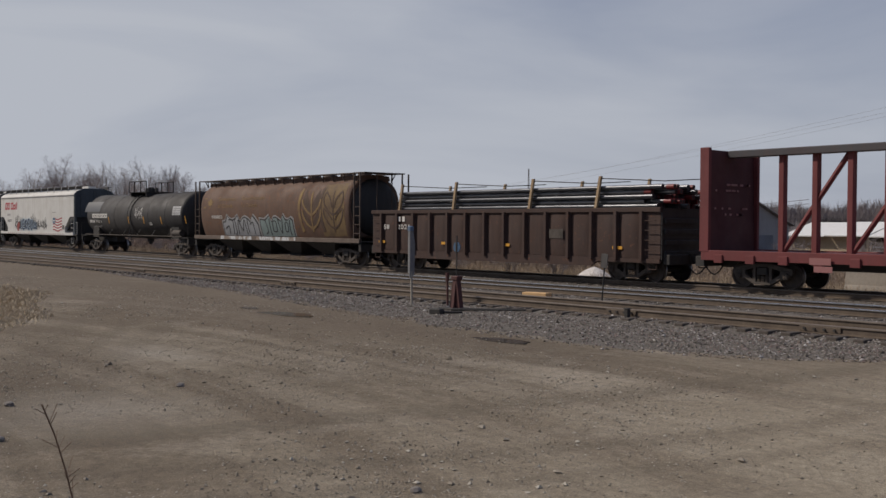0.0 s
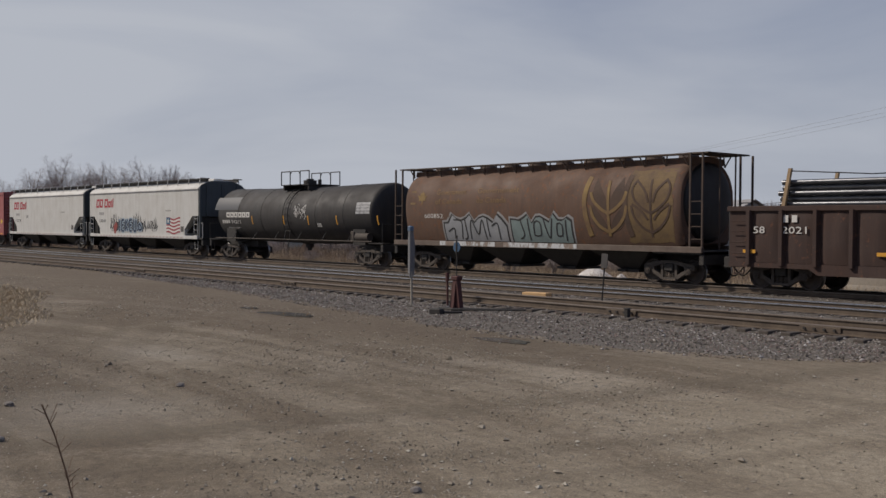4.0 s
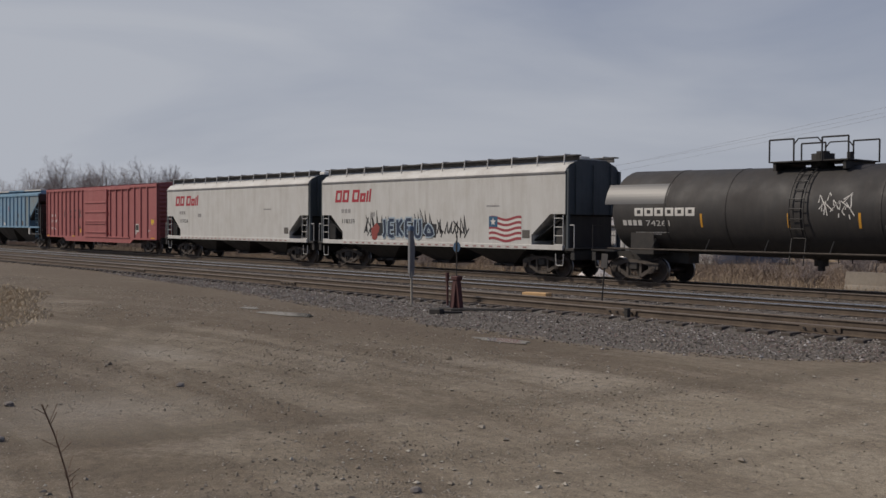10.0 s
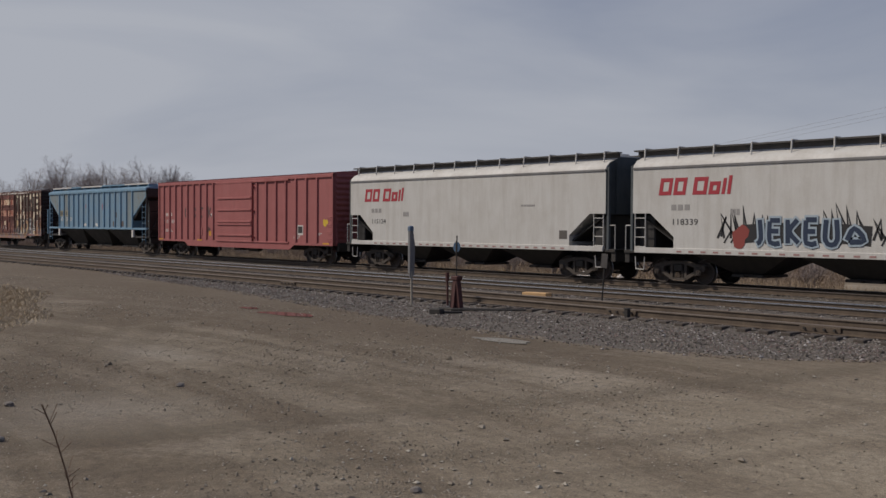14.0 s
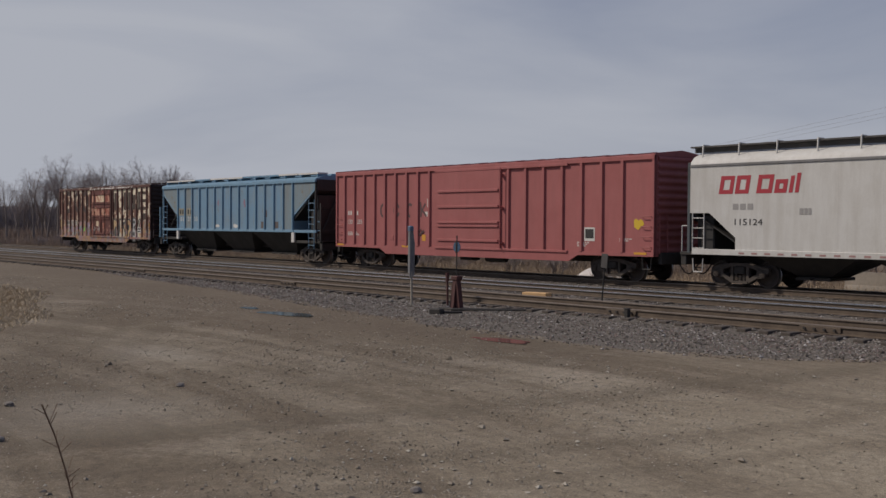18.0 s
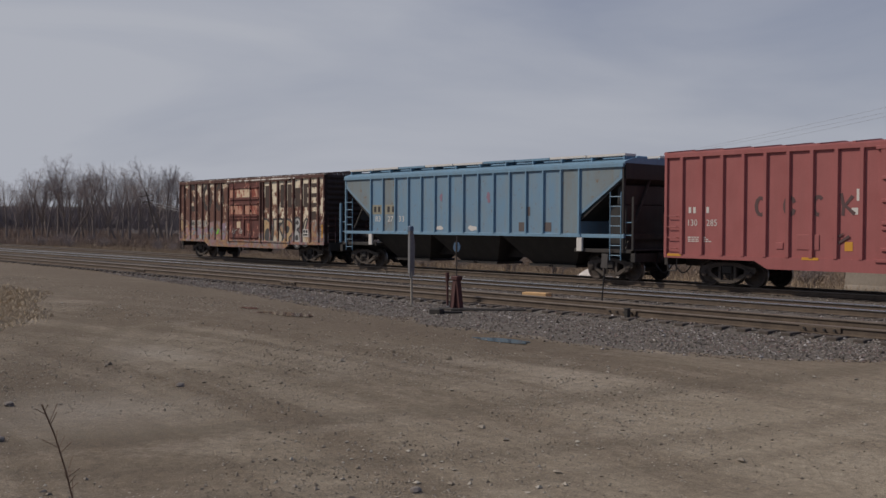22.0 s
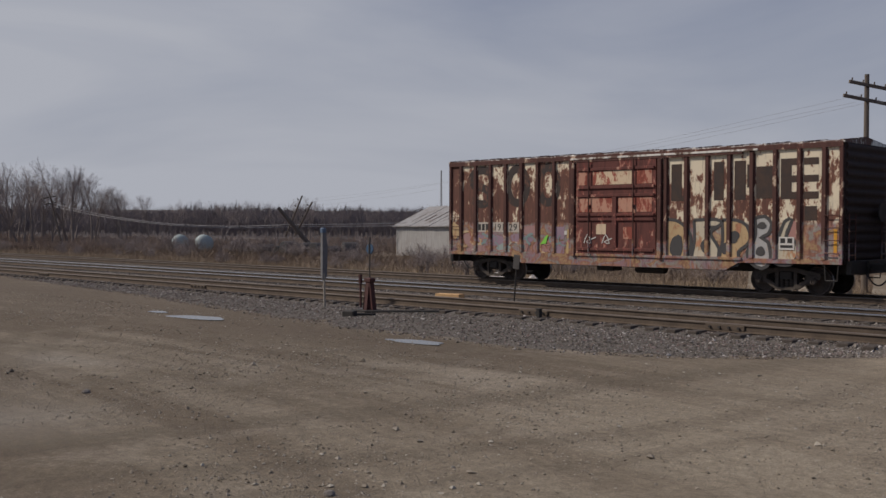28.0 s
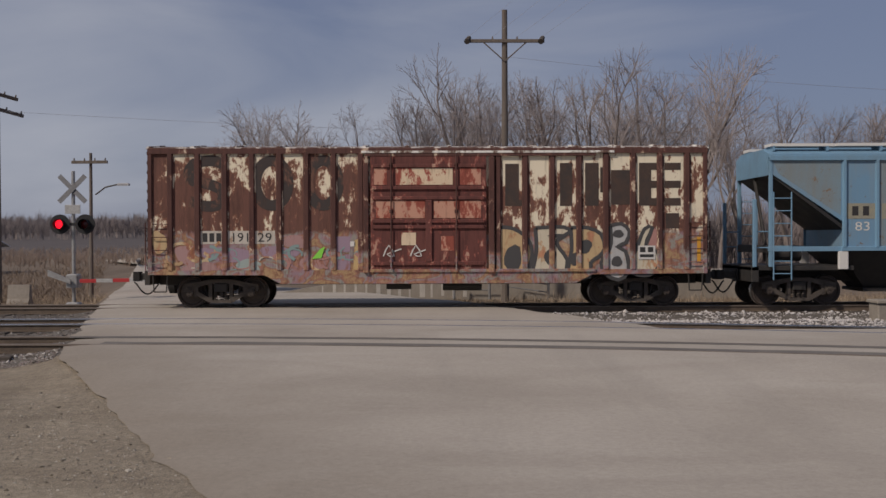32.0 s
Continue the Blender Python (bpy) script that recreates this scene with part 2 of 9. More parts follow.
    mr.inputs[1].default_value, mr.inputs[2].default_value, mr.inputs[3].default_value, mr.inputs[4].default_value = 12.0, 15.0, 0.0, 0.72
    l.new(ad.outputs[0], mr.inputs[0])
    damp = n.new("ShaderNodeMath")
    damp.operation = "MULTIPLY"
    l.new(mr.outputs[0], damp.inputs[0])
    l.new(west.outputs[0], damp.inputs[1])
    c = blend(n, l, damp.outputs[0], c, (0.118, 0.092, 0.067))
    # pale dust along the edge of the road
    ed, em = n.new("ShaderNodeMath"), n.new("ShaderNodeMapRange")
    ed.operation = "MULTIPLY_ADD"
    l.new(sep.outputs["Y"], ed.inputs[0])
    ed.inputs[1].default_value = 0.50
    l.new(sep.outputs["X"], ed.inputs[2])
    e3 = n.new("ShaderNodeMath")
    e3.operation = "MULTIPLY_ADD"
    l.new(blot, e3.inputs[0])
    e3.inputs[1].default_value = 2.4
    l.new(ed.outputs[0], e3.inputs[2])
    em.inputs[1].default_value, em.inputs[2].default_value, em.inputs[3].default_value, em.inputs[4].default_value = 0.4, 4.2, 0.0, 0.8
    l.new(e3.outputs[0], em.inputs[0])
    c = blend(n, l, em.outputs[0], c, (0.25, 0.212, 0.166))
    c = blend(n, l, 1.0, c, ramp(n, l, fine, (0.26, (0.55, 0.54, 0.53)), (0.50, (1, 1, 1)), (0.72, (1.45, 1.45, 1.46))), "MULTIPLY")
    c = blend(n, l, 0.9, c, ramp(n, l, grit, (0.28, (0.45, 0.45, 0.45)), (0.5, (1, 1, 1)), (0.70, (1.75, 1.75, 1.75))), "MULTIPLY")
    c = blend(n, l, 1.0, c, (1.04, 1.015, 0.945), "MULTIPLY")
    l.new(c, b.inputs["Base Color"])
    b.inputs["Roughness"].default_value = 0.95
    bump(n, l, b, fine, 0.8, 0.05)
    return m


GRAVEL = ground_material()
FIELD = surface("dry_grass_soil", (0.20, 0.15, 0.105), (0.13, 0.098, 0.07), 0.7, 0.15, 0.95, grain=6.0, bumpy=0.4, dist=0.05)
WOODLAND = surface("far_woodland_floor", (0.105, 0.088, 0.082), (0.075, 0.063, 0.06), 0.7, 0.05, 0.95, grain=0.35, bumpy=0)


def pavement_material():
    m, n, l, b = nodes_of("worn_pavement")
    big = noise_node(n, l, 0.28, 7.0, 0.6, (0.6, 1.4, 1), distort=0.8)
    lane = noise_node(n, l, 0.5, 6.0, 0.6, (1.6, 0.18, 1))
    fine = noise_node(n, l, 14.0, 8.0, 0.75)
    grit = noise_node(n, l, 110.0, 3.0, 0.7)
    crack = noise_node(n, l, 0.7, 9.0, 0.62, distort=0.4)
    c = ramp(n, l, big, (0.32, (0.315, 0.278, 0.232)), (0.50, (0.37, 0.33, 0.278)), (0.70, (0.42, 0.38, 0.325)))
    c = blend(n, l, ramp(n, l, lane, (0.48, (0, 0, 0)), (0.75, (0.45, 0.45, 0.45))), c, (0.275, 0.248, 0.212))
    # dirt washed in along the edge of the lot
    tc, sep, e, mr = n.new("ShaderNodeTexCoord"), n.new("ShaderNodeSeparateXYZ"), n.new("ShaderNodeMath"), n.new("ShaderNodeMapRange")
    l.new(tc.outputs["Object"], sep.inputs["Vector"])
    e.operation = "MULTIPLY_ADD"
    l.new(sep.outputs["Y"], e.inputs[0])
    e.inputs[1].default_value = 0.50
    l.new(sep.outputs["X"], e.inputs[2])
    e2 = n.new("ShaderNodeMath")
    e2.operation = "MULTIPLY_ADD"
    l.new(crack, e2.inputs[0])
    e2.inputs[1].default_value = -2.6
    l.new(e.outputs[0], e2.inputs[2])
    mr.inputs[1].default_value, mr.inputs[2].default_value, mr.inputs[3].default_value, mr.inputs[4].default_value = 0.9, 4.6, 1.0, 0.0
    l.new(e2.outputs[0], mr.inputs[0])
    c = blend(n, l, mr.outputs[0], c, (0.245, 0.208, 0.164))
    c = blend(n, l, 0.55, c, ramp(n, l, fine, (0.30, (0.75, 0.75, 0.75)), (0.5, (1, 1, 1)), (0.7, (1.2, 1.2, 1.2))), "MULTIPLY")
    c = blend(n, l, 0.5, c, ramp(n, l, grit, (0.3, (0.7, 0.7, 0.7)), (0.7, (1.3, 1.3, 1.3))), "MULTIPLY")
    l.new(c, b.inputs["Base Color"])
    b.inputs["Roughness"].default_value = 0.9
    bump(n, l, b, fine, 0.3, 0.015)
    return m


PAVE = pavement_material()
PATCH = surface("asphalt_strip", (0.12, 0.11, 0.098), (0.19, 0.172, 0.15), 0.6, 0.8, 0.9, grain=50.0)
BALLAST = surface("ballast", (0.155, 0.137, 0.117), (0.085, 0.073, 0.061), 0.6, 3.0, 0.95, grain=22.0, bumpy=0.7, dist=0.04)
TIE = surface("tie_wood", (0.065, 0.052, 0.043), (0.11, 0.092, 0.076), 0.6, 3.0, 0.9, grain=30.0, stretch=(3, 0.4, 1))
RUSTY_RAIL = surface("rusty_rail", (0.135, 0.10, 0.07), (0.07, 0.05, 0.036), 0.6, 3.0, 0.75, 0.0, grain=30.0)
RAIL_TOP = surface("worn_rail_head", (0.20, 0.165, 0.135), (0.13, 0.10, 0.08), 0.5, 2.0, 0.5, 0.25, grain=60.0, bumpy=0.03)
SHINY_TOP = surface("polished_rail_head", (0.80, 0.80, 0.80), (0.68, 0.67, 0.66), 0.5, 2.0, 0.25, 1.0, grain=60.0, bumpy=0)
CONCRETE = surface("old_concrete", (0.33, 0.295, 0.25), (0.22, 0.19, 0.155), 0.6, 1.2, 0.9, grain=25.0, stretch=(1, 1, 0.5))
DARK_STEEL = surface("sooty_steel", (0.022, 0.021, 0.020), (0.045, 0.038, 0.032), 0.6, 2.5, 0.7, grain=30.0)
GREASY = surface("brake_dusted_casting", (0.10, 0.082, 0.068), (0.045, 0.037, 0.03), 0.6, 4.0, 0.8, grain=30.0)
WHEEL = surface("rolled_wheel_steel", (0.035, 0.028, 0.024), (0.07, 0.05, 0.038), 0.6, 5.0, 0.65, grain=30.0)
TREAD = surface("wheel_tread", (0.35, 0.34, 0.33), (0.22, 0.2, 0.18), 0.5, 5.0, 0.35, 0.9, grain=50.0, bumpy=0)
BARK = surface("grey_bark", (0.25, 0.212, 0.19), (0.17, 0.142, 0.127), 0.6, 2.0, 0.95, grain=14.0)
POLE_WOOD = surface("weathered_pole", (0.18, 0.15, 0.125), (0.10, 0.08, 0.066), 0.6, 2.0, 0.9, grain=20.0, stretch=(4, 4, 0.3))
STRAW = surface("dry_straw", (0.36, 0.27, 0.165), (0.22, 0.155, 0.095), 0.6, 1.0, 0.95, grain=8.0, bumpy=0)
BRUSH = surface("brown_brush", (0.17, 0.118, 0.08), (0.105, 0.075, 0.055), 0.6, 1.0, 0.95, grain=8.0, bumpy=0)
STONE = surface("pale_stones", (0.26, 0.235, 0.21), (0.15, 0.13, 0.115), 0.6, 4.0, 0.95, grain=20.0)
DARKSTONE = surface("dark_stones", (0.085, 0.07, 0.06), (0.13, 0.11, 0.095), 0.6, 4.0, 0.95, grain=20.0)
WIRE = plain("wire_grey", (0.26, 0.26, 0.28), 0.6)

# ---- mesh building ----


class Geo:
    """Vertices and faces of one part."""

    def __init__(self):
        self.v, self.f, self.mi, self.cur = [], [], [], 0

    def add(self, v, f):
        o = len(self.v)
        self.v.extend(v)
        self.f.extend([tuple(i + o for i in q) for q in f])
        self.mi.extend([self.cur] * len(f))
        return self

    def box(self, x0, x1, y0, y1, z0, z1):
        v = [(x, y, z) for z in (z0, z1) for y in (y0, y1) for x in (x0, x1)]
        return self.add(v, [(0, 2, 3, 1), (4, 5, 7, 6), (0, 1, 5, 4), (1, 3, 7, 5), (3, 2, 6, 7), (2, 0, 4, 6)])

    def bbox(self, x0, x1, y0, y1, z0, z1, b=0.01):
        """A box with its upright edges and its top edge cut back by b."""
        def ring(z, i):
            return [(x0 + i, y0 + i + b, z), (x0 + i + b, y0 + i, z), (x1 - i - b, y0 + i, z), (x1 - i, y0 + i + b, z),
                    (x1 - i, y1 - i - b, z), (x1 - i - b, y1 - i, z), (x0 + i + b, y1 - i, z), (x0 + i, y1 - i - b, z)]
        v = ring(z0, 0) + ring(z1 - b, 0) + ring(z1, b)
        f = [tuple(range(7, -1, -1)), tuple(range(16, 24))]
        for k in (0, 8):
            f += [(k + i, k + (i + 1) % 8, k + 8 + (i + 1) % 8, k + 8 + i) for i in range(8)]
        return self.add(v, f)

    def prism_y(self, pts, y0, y1):
        """A polygon of (x, z), counter-clockwise seen from -y, drawn out from y0 to y1."""
        k = len(pts)
        v = [(x, y0, z) for x, z in pts] + [(x, y1, z) for x, z in pts]
        return self.add(v, [tuple(range(k)), tuple(range(2 * k - 1, k - 1, -1))] + [(i, i + k, (i + 1) % k + k, (i + 1) % k) for i in range(k)])

    def prism_x(self, pts, x0, x1, caps=True):
        """A polygon of (y, z) drawn out from x0 to x1."""
        k = len(pts)
        v = [(x0, y, z) for y, z in pts] + [(x1, y, z) for y, z in pts]
        f = [(i, (i + 1) % k, (i + 1) % k + k, i + k) for i in range(k)]
        if caps:
            f += [tuple(range(k - 1, -1, -1)), tuple(range(k, 2 * k))]
        return self.add(v, f)

    def prism_z(self, pts, z0, z1):
        k = len(pts)
        v = [(x, y, z0) for x, y in pts] + [(x, y, z1) for x, y in pts]
        return self.add(v, [tuple(range(k - 1, -1, -1)), tuple(range(k, 2 * k))] + [(i, (i + 1) % k, (i + 1) % k + k, i + k) for i in range(k)])

    def cyl(self, a, b, r, r2=None, n=10, caps=True):
        a, b = Vector(a), Vector(b)
        r2 = r if r2 is None else r2
        d = (b - a).normalized()
        u = d.orthogonal().normalized()
        w = d.cross(u)
        v = []
        for p, q in ((a, r), (b, r2)):
            for i in range(n):
                t = 2 * math.pi * i / n
                v.append(tuple(p + (u * math.cos(t) + w * math.sin(t)) * q))
        f = [(i, (i + 1) % n, (i + 1) % n + n, i + n) for i in range(n)]
        if caps:
            f += [tuple(range(n - 1, -1, -1)), tuple(range(n, 2 * n))]
        return self.add(v, f)

    def tube(self, pts, r, n=6):
        for a, b in zip(pts, pts[1:]):
            self.cyl(a, b, r, n=n)
        return self

    def lathe_x(self, prof, n=24, y=0.0, z=0.0, caps=True):
        """A profile of (x, radius) turned round the line through (y, z)."""
        v, f = [], []
        for x, r in prof:
            for i in range(n):
                t = 2 * math.pi * i / n
                v.append((x, y + r * math.sin(t), z + r * math.cos(t)))
        for j in range(len(prof) - 1):
            f += [(j * n + i, j * n + (i + 1) % n, (j + 1) * n + (i + 1) % n, (j + 1) * n + i) for i in range(n)]
        if caps:
            f += [tuple(range(n)), tuple(range(len(prof) * n - 1, (len(prof) - 1) * n - 1, -1))]
        return self.add(v, f)

    def lathe_y(self, prof, n=24, x=0.0, z=0.0, caps=True):
        o = len(self.v)
        self.lathe_x(prof, n, 0, 0, caps)
        self.v[o:] = [(x + b, a, z + c) for a, b, c in self.v[o:]]
        return self

    def sheet(self, x0, x1, z0, z1, nx, nz, edge=0.0):
        """One connected grid of faces that faces -y; edge waves its outline."""
        v = []
        for j in range(nz + 1):
            for i in range(nx + 1):
                x, z = x0 + (x1 - x0) * i / nx, z0 + (z1 - z0) * j / nz
                if edge and (i in (0, nx) or j in (0, nz)):
                    x += edge * noise.noise((x * 2.7, z * 2.7, 1.0))
                    z += edge * noise.noise((x * 2.7, z * 2.7, 8.0))
                v.append((x, 0.0, z))
        return self.add(v, [(j * (nx + 1) + i, j * (nx + 1) + i + 1, (j + 1) * (nx + 1) + i + 1, (j + 1) * (nx + 1) + i) for j in range(nz) for i in range(nx)])

    def plate(self, pts, y, t=0.004):
        """A thin sheet on a side that faces -y: a polygon of (x, z)."""
        return self.prism_y(pts, y - t, y)

    def mesh(self, name, mats, smooth=False):
        me = bpy.data.meshes.new(name)
        me.from_pydata(self.v, [], self.f)
        for m in (mats if isinstance(mats, (list, tuple)) else [mats]):
            me.materials.append(m)
        if any(self.mi):
            me.polygons.foreach_set("material_index", self.mi)
        if smooth:
            me.polygons.foreach_set("use_smooth", [True] * len(me.polygons))
            me.set_sharp_from_angle(angle=radians(38))
        bm = bmesh.new()
        bm.from_mesh(me)
        bmesh.ops.recalc_face_normals(bm, faces=bm.faces)
        bm.to_mesh(me)
        bm.free()
        me.update()
        return me


def islands(geo):
    """The separate pieces of a part, each as its own Geo."""
    root = list(range(len(geo.v)))

    def top(i):
        while root[i] != i:
            root[i] = root[root[i]]
            i = root[i]
        return i
    for q in geo.f:
        for i in q[1:]:
            root[top(i)] = top(q[0])
    groups = {}
    for q in geo.f:
        groups.setdefault(top(q[0]), []).append(q)
    out = []
    for fs in groups.values():
        g, at = Geo(), {}
        for q in fs:
            for i in q:
                if i not in at:
                    at[i] = len(g.v)
                    g.v.append(geo.v[i])
        g.f, g.mi = [tuple(at[i] for i in q) for q in fs], [0] * len(fs)
        out.append(g)
    return out


PAINTED = ("stencilling", "reflector", "placard", "placard_print", "reporting_mark", "emblem", "graffiti", "lettering", "data_panel", "paint_patch", "paint_scuff", "sill_paint", "end_dish", "inspection_plate", "grab_irons", "ladder_rungs")


def part(name, geo, material, parent, label="", smooth=False, kind=""):
    if name in PAINTED and isinstance(geo, Geo):
        one = {"grab_irons": "grab_iron", "ladder_rungs": "rung"}.get(name, name)
        pieces = [geo] if name in ("grab_irons", "ladder_rungs") else islands(geo)
        for g in pieces:
            ob = new(one, g.mesh(one, material, smooth))
            ob.parent = parent
            tagged(ob, label=label, kind=kind)
        return ob
    me = geo if isinstance(geo, bpy.types.Mesh) else geo.mesh(name, material, smooth)
    ob = new(name, me)
    ob.parent = parent
    return tagged(ob, label=label, kind=kind)


def thing(name, label, category, group="", kind="", at=None):
    ob = new(name)
    ob.empty_display_size = 0.3
    if at is not None:
        ob.matrix_basis = at
    return tagged(ob, label, category, group, kind)


def solid(name, geo, material, label, category="", group="", kind="", smooth=False, at=None):
    ob = new(name, geo.mesh(name, material, smooth))
    if at is not None:
        ob.matrix_basis = at
    return tagged(ob, label, category, group, kind)


def lettering(name, words, size, x, y, z, material, parent, label="", width=None):
    """Words that stand on a side facing -y, their lower left corner at (x, z)."""
    cu = bpy.data.curves.new(name, "FONT")
    cu.body, cu.size, cu.extrude, cu.resolution_u = words, size * 1.38, 0.002, 2
    tmp = bpy.data.objects.new(name, cu)
    scene.collection.objects.link(tmp)
    bpy.context.view_layer.update()
    me = bpy.data.meshes.new_from_object(tmp.evaluated_get(bpy.context.evaluated_depsgraph_get()))
    bpy.data.objects.remove(tmp)
    w = max(v.co.x for v in me.vertices)
    sx = width / w if width else 1.0
    for v in me.vertices:
        v.co = (x + v.co.x * sx, y - 0.003 - v.co.z, z + v.co.y)
    me.materials.clear()
    me.materials.append(material)
    ob = new(name, me)
    ob.parent = parent
    return tagged(ob, label=label)

# ---- ground, tracks, crossing ----
TRAIN_Y, MID_Y, NEAR_Y = 30.3, 24.8, 20.25      # the three tracks' centre lines
GAUGE = 0.755                                   # half the distance between the rails' middles
ROAD_L = lambda y: -6.4 + (17.9 - y) * 0.50 if y < 17.9 else -6.4 - (y - 17.9) * 0.265
ROAD_R = lambda y: 60.0 if y < 21.8 else 5.2 - (y - 22.5) * 0.42


def smooth(a, b, t):
    t = min(1.0, max(0.0, (t - a) / (b - a)))
    return t * t * (3 - 2 * t)


def bend(x):
    """How far the two nearer tracks swing towards the camera past the crossing."""
    return -0.009 * max(0.0, x + 9.0) ** 2


TOE = ((-90, 24.6), (-58.5, 21.5), (-45.8, 19.4), (-37.8, 18.3), (-31.9, 17.5), (-23.0, 16.0), (-17.3, 15.1), (-12.4, 15.0), (-10.3, 15.5), (-8.4, 17.1), (-7.4, 18.4))


def toe_of(x):
    """Where the lot meets the ballast."""
    x = min(max(x, TOE[0][0]), TOE[-1][0])
    for (x0, y0), (x1, y1) in zip(TOE, TOE[1:]):
        if x <= x1:
            return y0 + (y1 - y0) * (x - x0) / (x1 - x0)


def ground_z(x, y, sheet=False):
    lot = -0.27
    z = lot + 0.075 * smooth(18.75, 19.25, y - bend(x))
    z -= 0.03 * smooth(21.6, 22.2, y) * (1 - smooth(22.8, 23.4, y))
    z -= 0.10 * smooth(26.3, 27.0, y) * (1 - smooth(28.0, 28.6, y))
    z -= 0.33 * smooth(32.0, 34.0, y) + 0.5 * smooth(34, 60, y)
    z += 13.0 * smooth(160, 900, y) + 0.012 * max(0, -x - 160) * smooth(30, 120, y)
    w = smooth(ROAD_L(y) - 0.9, ROAD_L(y) + 0.3, x) * (1 - smooth(ROAD_R(y) - 0.3, ROAD_R(y) + 0.9, x))
    road = -0.24 + 0.232 * smooth(11.0, 18.0, y) - 0.10 * smooth(32.5, 36, y) - 0.5 * smooth(36, 60, y) + 13.0 * smooth(160, 900, y)
    if sheet:
        return road
    z = z * (1 - w) + (road - 0.05) * w
    if y < 60 and abs(x) < 140:
        z += 0.022 * (noise.noise((x * 0.35, y * 0.5, 0)) + 0.5 * noise.noise((x * 1.3, y * 1.6, 3))) * (1 - w)
    return z


def ground():
    xs = sorted(set([-3000, -1800, -1000, -600, -400, -300, -220, -180] + [-150 + 2.5 * i for i in range(24)] + [-90 + i for i in range(60)] + [-30 + 0.4 * i for i in range(120)] + [18 + 2 * i for i in range(22)] + [80, 120, 200, 350, 700, 1500, 3000]))
    ys = sorted(set([-1500, -400, -120, -40, -15, -5] + [0.8 * i for i in range(16)] + [12.8 + 0.3 * i for i in range(76)] + [36 + 1.2 * i for i in range(22)] + [66, 74, 84, 100, 120, 150, 200, 300, 420, 600, 800, 1000, 1500, 3000]))
    v = [(x, y, ground_z(x, y)) for y in ys for x in xs]
    n = len(xs)
    f = [(j * n + i, j * n + i + 1, (j + 1) * n + i + 1, (j + 1) * n + i) for j in range(len(ys) - 1) for i in range(n - 1)]
    me = bpy.data.meshes.new("ground")
    me.from_pydata(v, [], f)
    for m in (GRAVEL, BALLAST, FIELD, WOODLAND):
        me.materials.append(m)
    mi = []
    for p in me.polygons:
        x, y, _ = p.center
        wob = 0.5 * noise.noise((x * 0.7, y * 0.7, 9)) + 0.25 * noise.noise((x * 2.3, y * 2.3, 4))
        toe = toe_of(x)
        if y < toe + 1.2 * wob:
            mi.append(0)
        elif y < 33.4 + wob:
            mi.append(1)
        else:
            mi.append(3 if y > 150 or (x < -110 and y > 75) else 2)
    me.polygons.foreach_set("material_index", mi)
    me.polygons.foreach_set("use_smooth", [True] * len(me.polygons))
    me.update()
    return tagged(new("ground", me), "packed grey-brown gravel lot, stone ballast and dry field", "ground", kind="structure")


ground()


def pavement():
    """The road over the crossing: one worn sheet with ragged edges, laid on the ground."""
    ys = [-60, -30, -15, -8, -4] + [0.25 * i for i in range(0, 150)] + [38 + 2 * i for i in range(20)] + [90, 110, 140]
    n = 40
    v, f = [], []
    for y in ys:
        a, b = ROAD_L(y), ROAD_R(y)
        a += 0.16 * noise.noise((y * 0.9, 1.0, 0)) + 0.09 * noise.noise((y * 3.1, 2.0, 0))
        b += 0.25 * noise.noise((y * 0.7, 5.0, 0)) + 0.1 * noise.noise((y * 2.7, 6.0, 0))
        for i in range(n + 1):
            t = (i / n) ** (1.6 if b > 30 else 1.0)
            x = a + (b - a) * t
            edge = min(1.0, (x - a) / 0.5, max(0.0, b - x) / 0.5)
            v.append((x, y, ground_z(x, y, True) - 0.035 * (1 - edge)))
    for j in range(len(ys) - 1):
        for i in range(n):
            f.append((j * (n + 1) + i, j * (n + 1) + i + 1, (j + 1) * (n + 1) + i + 1, (j + 1) * (n + 1) + i))
    me = bpy.data.meshes.new("pavement")
    me.from_pydata(v, [], f)
    me.materials.append(PAVE)
    me.polygons.foreach_set("use_smooth", [True] * len(me.polygons))
    tagged(new("pavement", me), "pale worn road pavement over the crossing", "pavement", kind="structure")


pavement()

# rail section: (across, up) from the middle of the head's top
RAIL_SIDE = [(-0.076, -0.178), (0.076, -0.178), (0.076, -0.165), (0.012, -0.145), (0.010, -0.050), (0.037, -0.036), (0.037, -0.008), (-0.037, -0.008), (-0.037, -0.036), (-0.010, -0.050), (-0.012, -0.145), (-0.076, -0.165)]


def rail(y, curved, x0, x1, top):
    g = Geo()
    xs = [x0] + [x for x in (-60, -30) if x > x0] + ([-9 + 1.5 * i for i in range(1, 60) if -9 + 1.5 * i < x1] if curved else []) + [x1]
    k = len(RAIL_SIDE)
    v = [(x, y + a + (bend(x) if curved else 0), b) for x in xs for a, b in RAIL_SIDE]
    f = [(j * k + i, j * k + (i + 1) % k, (j + 1) * k + (i + 1) % k, (j + 1) * k + i) for j in range(len(xs) - 1) for i in range(k)]
    g.add(v, f)
    g.cur = 1
    head = [(-0.0385, -0.032), (0.0385, -0.032), (0.0385, -0.007), (0.030, 0.0), (-0.030, 0.0), (-0.0385, -0.007)]
    v = [(x, y + a + (bend(x) if curved else 0), b) for x in xs for a, b in head]
    f = [(j * 6 + i, j * 6 + (i + 1) % 6, (j + 1) * 6 + (i + 1) % 6, (j + 1) * 6 + i) for j in range(len(xs) - 1) for i in range(6)]
    g.add(v, f)
    return g.mesh("rail", [RUSTY_RAIL, top])


